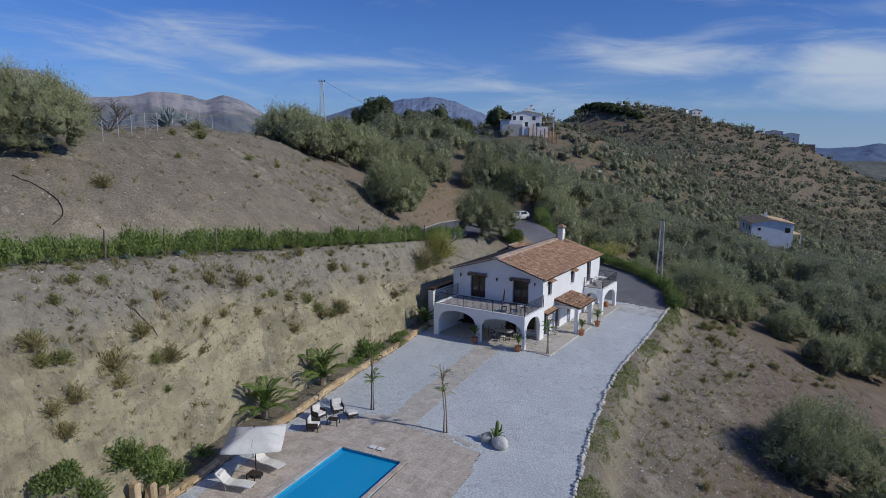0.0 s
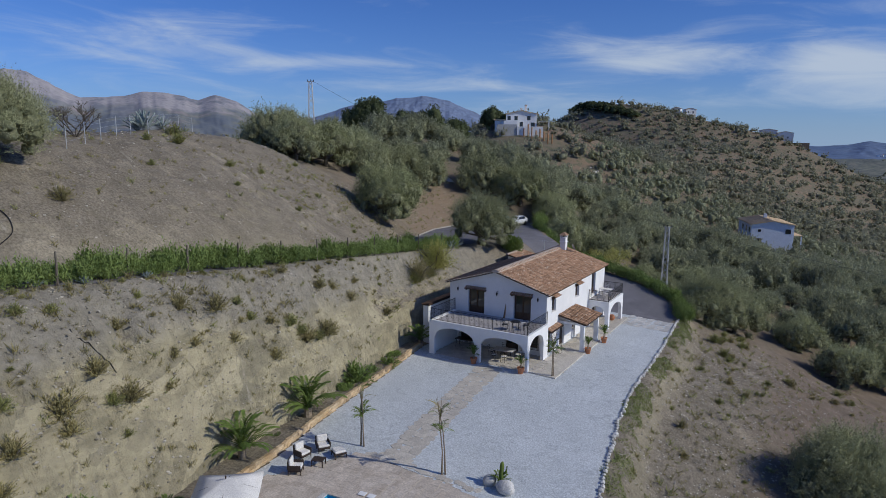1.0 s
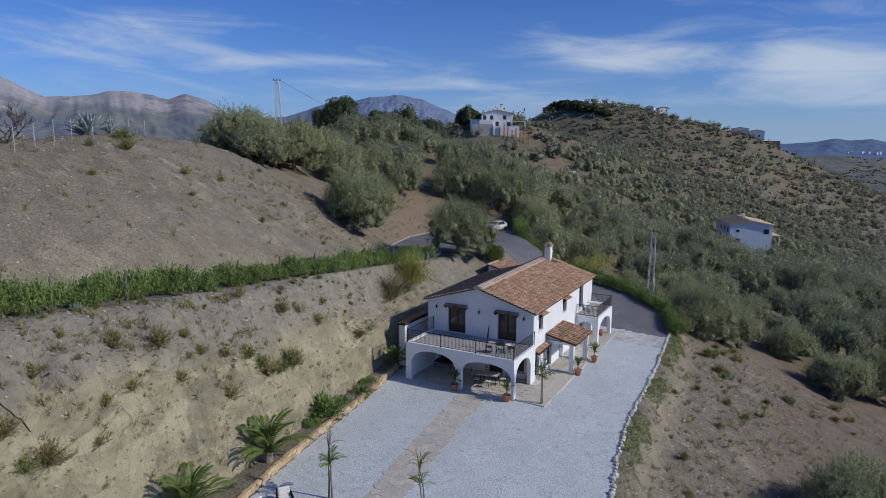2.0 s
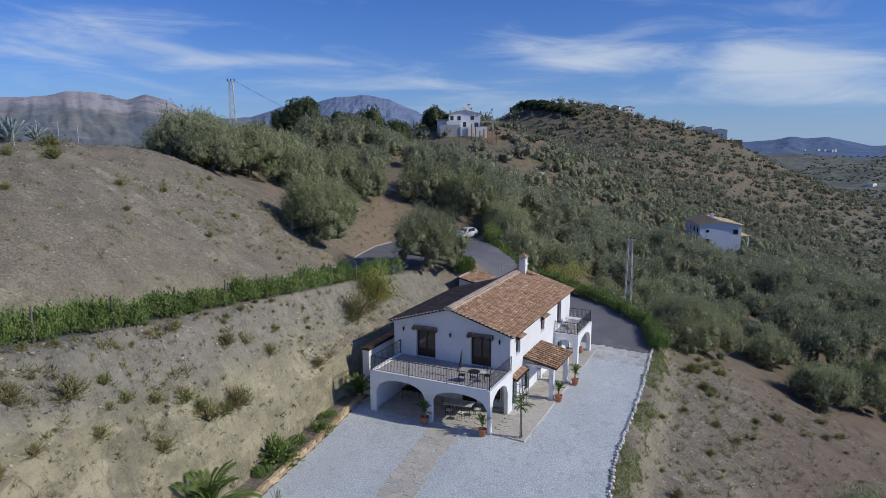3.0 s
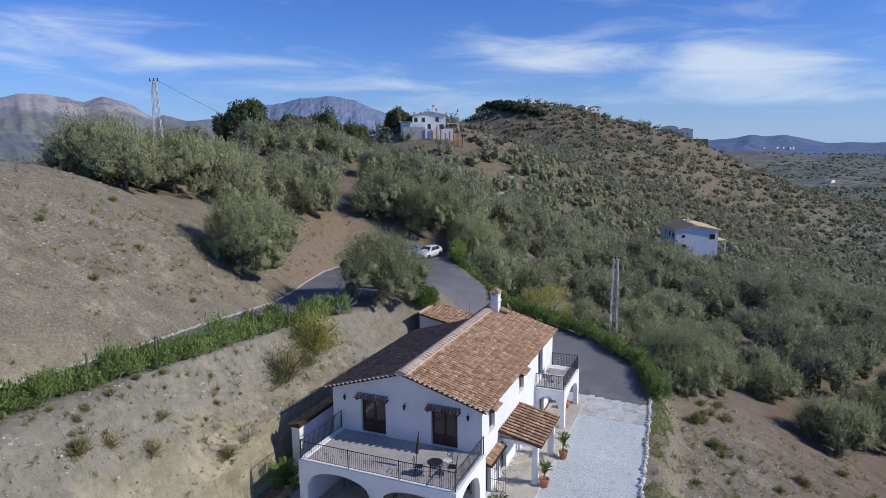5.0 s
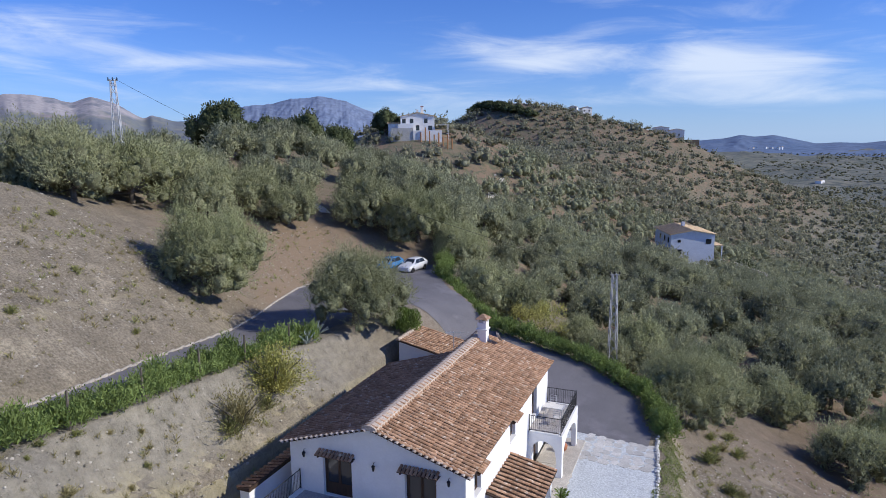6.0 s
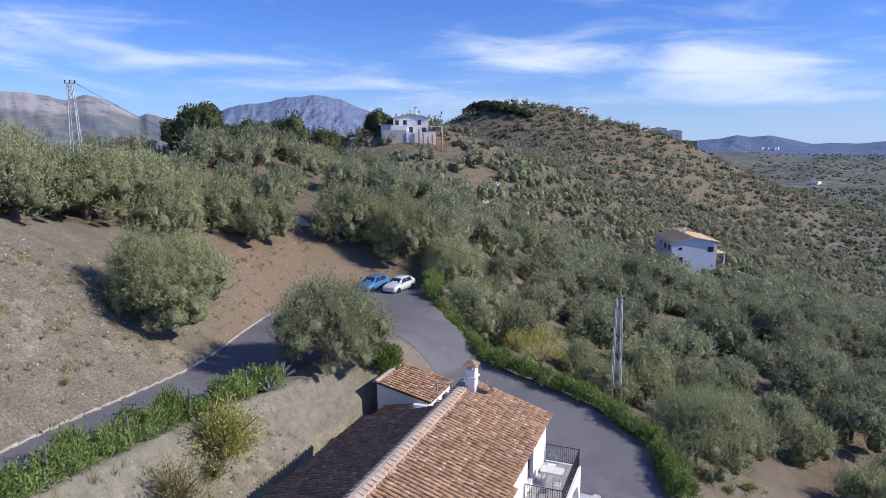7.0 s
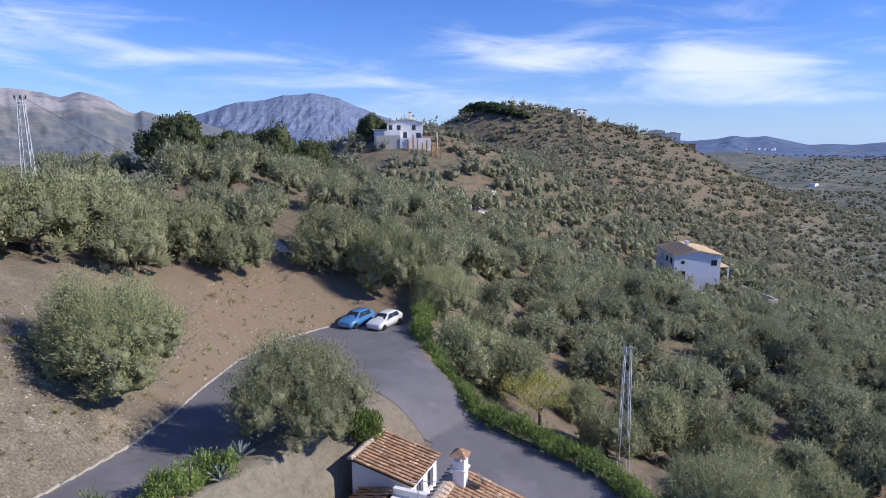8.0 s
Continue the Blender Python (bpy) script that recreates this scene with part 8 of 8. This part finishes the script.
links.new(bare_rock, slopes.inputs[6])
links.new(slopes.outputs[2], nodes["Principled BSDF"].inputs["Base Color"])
# aerial haze is painted into the base colour of these two ranges
HAZE_BLUE_RANGE = surface("blue distant range", (0.15, 0.195, 0.3), (0.2, 0.245, 0.35), 0.004, 0.03, 1.0, 0)
HAZED_COAST_RANGE = surface("dim coastal range", (0.1, 0.155, 0.26), (0.15, 0.2, 0.3), 0.004, 0.03, 1.0, 0)
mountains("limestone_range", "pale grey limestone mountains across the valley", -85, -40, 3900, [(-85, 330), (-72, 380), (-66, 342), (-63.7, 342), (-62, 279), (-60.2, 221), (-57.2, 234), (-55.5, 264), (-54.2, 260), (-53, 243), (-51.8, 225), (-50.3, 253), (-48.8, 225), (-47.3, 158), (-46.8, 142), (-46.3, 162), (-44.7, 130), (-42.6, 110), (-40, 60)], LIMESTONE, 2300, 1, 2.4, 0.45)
mountains("blue_mountain", "distant mountain behind the ridge, blue haze in its colour", -48, -22, 4400, [(-48, 110), (-45.6, 133), (-42.4, 152), (-40, 217), (-38.6, 242), (-36.8, 251), (-35.4, 280), (-32.6, 300), (-30.7, 265), (-29.3, 218), (-27.9, 175), (-22, 20)], HAZE_BLUE_RANGE, 1100, 4, 1.5, 0.4)
mountains("coastal_hills", "low hills towards the coast, blue haze in their colour", -12, 40, 4300, [(-12, -20), (-3, -4), (-1.2, -14), (0.9, -1), (2.1, 19), (3, 6), (4.4, 15), (6.1, -14), (7.3, -36), (9, -29), (10.2, -35), (12.2, -19), (18, -5), (27, -10), (40, 10)], HAZED_COAST_RANGE, 1300)
town = random.Random(6)
VILLAGE = [(radians(town.gauss(4.0, 0.7)), 3560 + town.uniform(-60, 30), 0.7) for k in range(14)] + [(radians(town.choice((-50.5, -45.5, -46.5, -53.0)) + town.gauss(0, 0.8)), 2350 + town.uniform(-500, 120), 0.6) for k in range(26)]
for b, d, size in VILLAGE:
    x, y = 10 + d * math.sin(b), -20 + d * math.cos(b)
    h = thing("town_house", "white house of a far hillside village", "house", x, y, (-46 if b > 0 else level(x, y) + 6) + town.uniform(-3, 3), town.uniform(0, 90), "far village")
    h.matrix_basis = h.matrix_basis @ Matrix.Scale(size, 4)
    part("wall", box(-6, -5, -16, 6, 5, 4), WHITEWASH, h)
    part("roof", box(-6.5, -5.5, 4.01, 6.5, 5.5, 5.2), ROOF_FAR, h)

# ---- roof tiles, laid last ----
for roof, places, single in PENDING:
    tiles_on(roof, places, single)
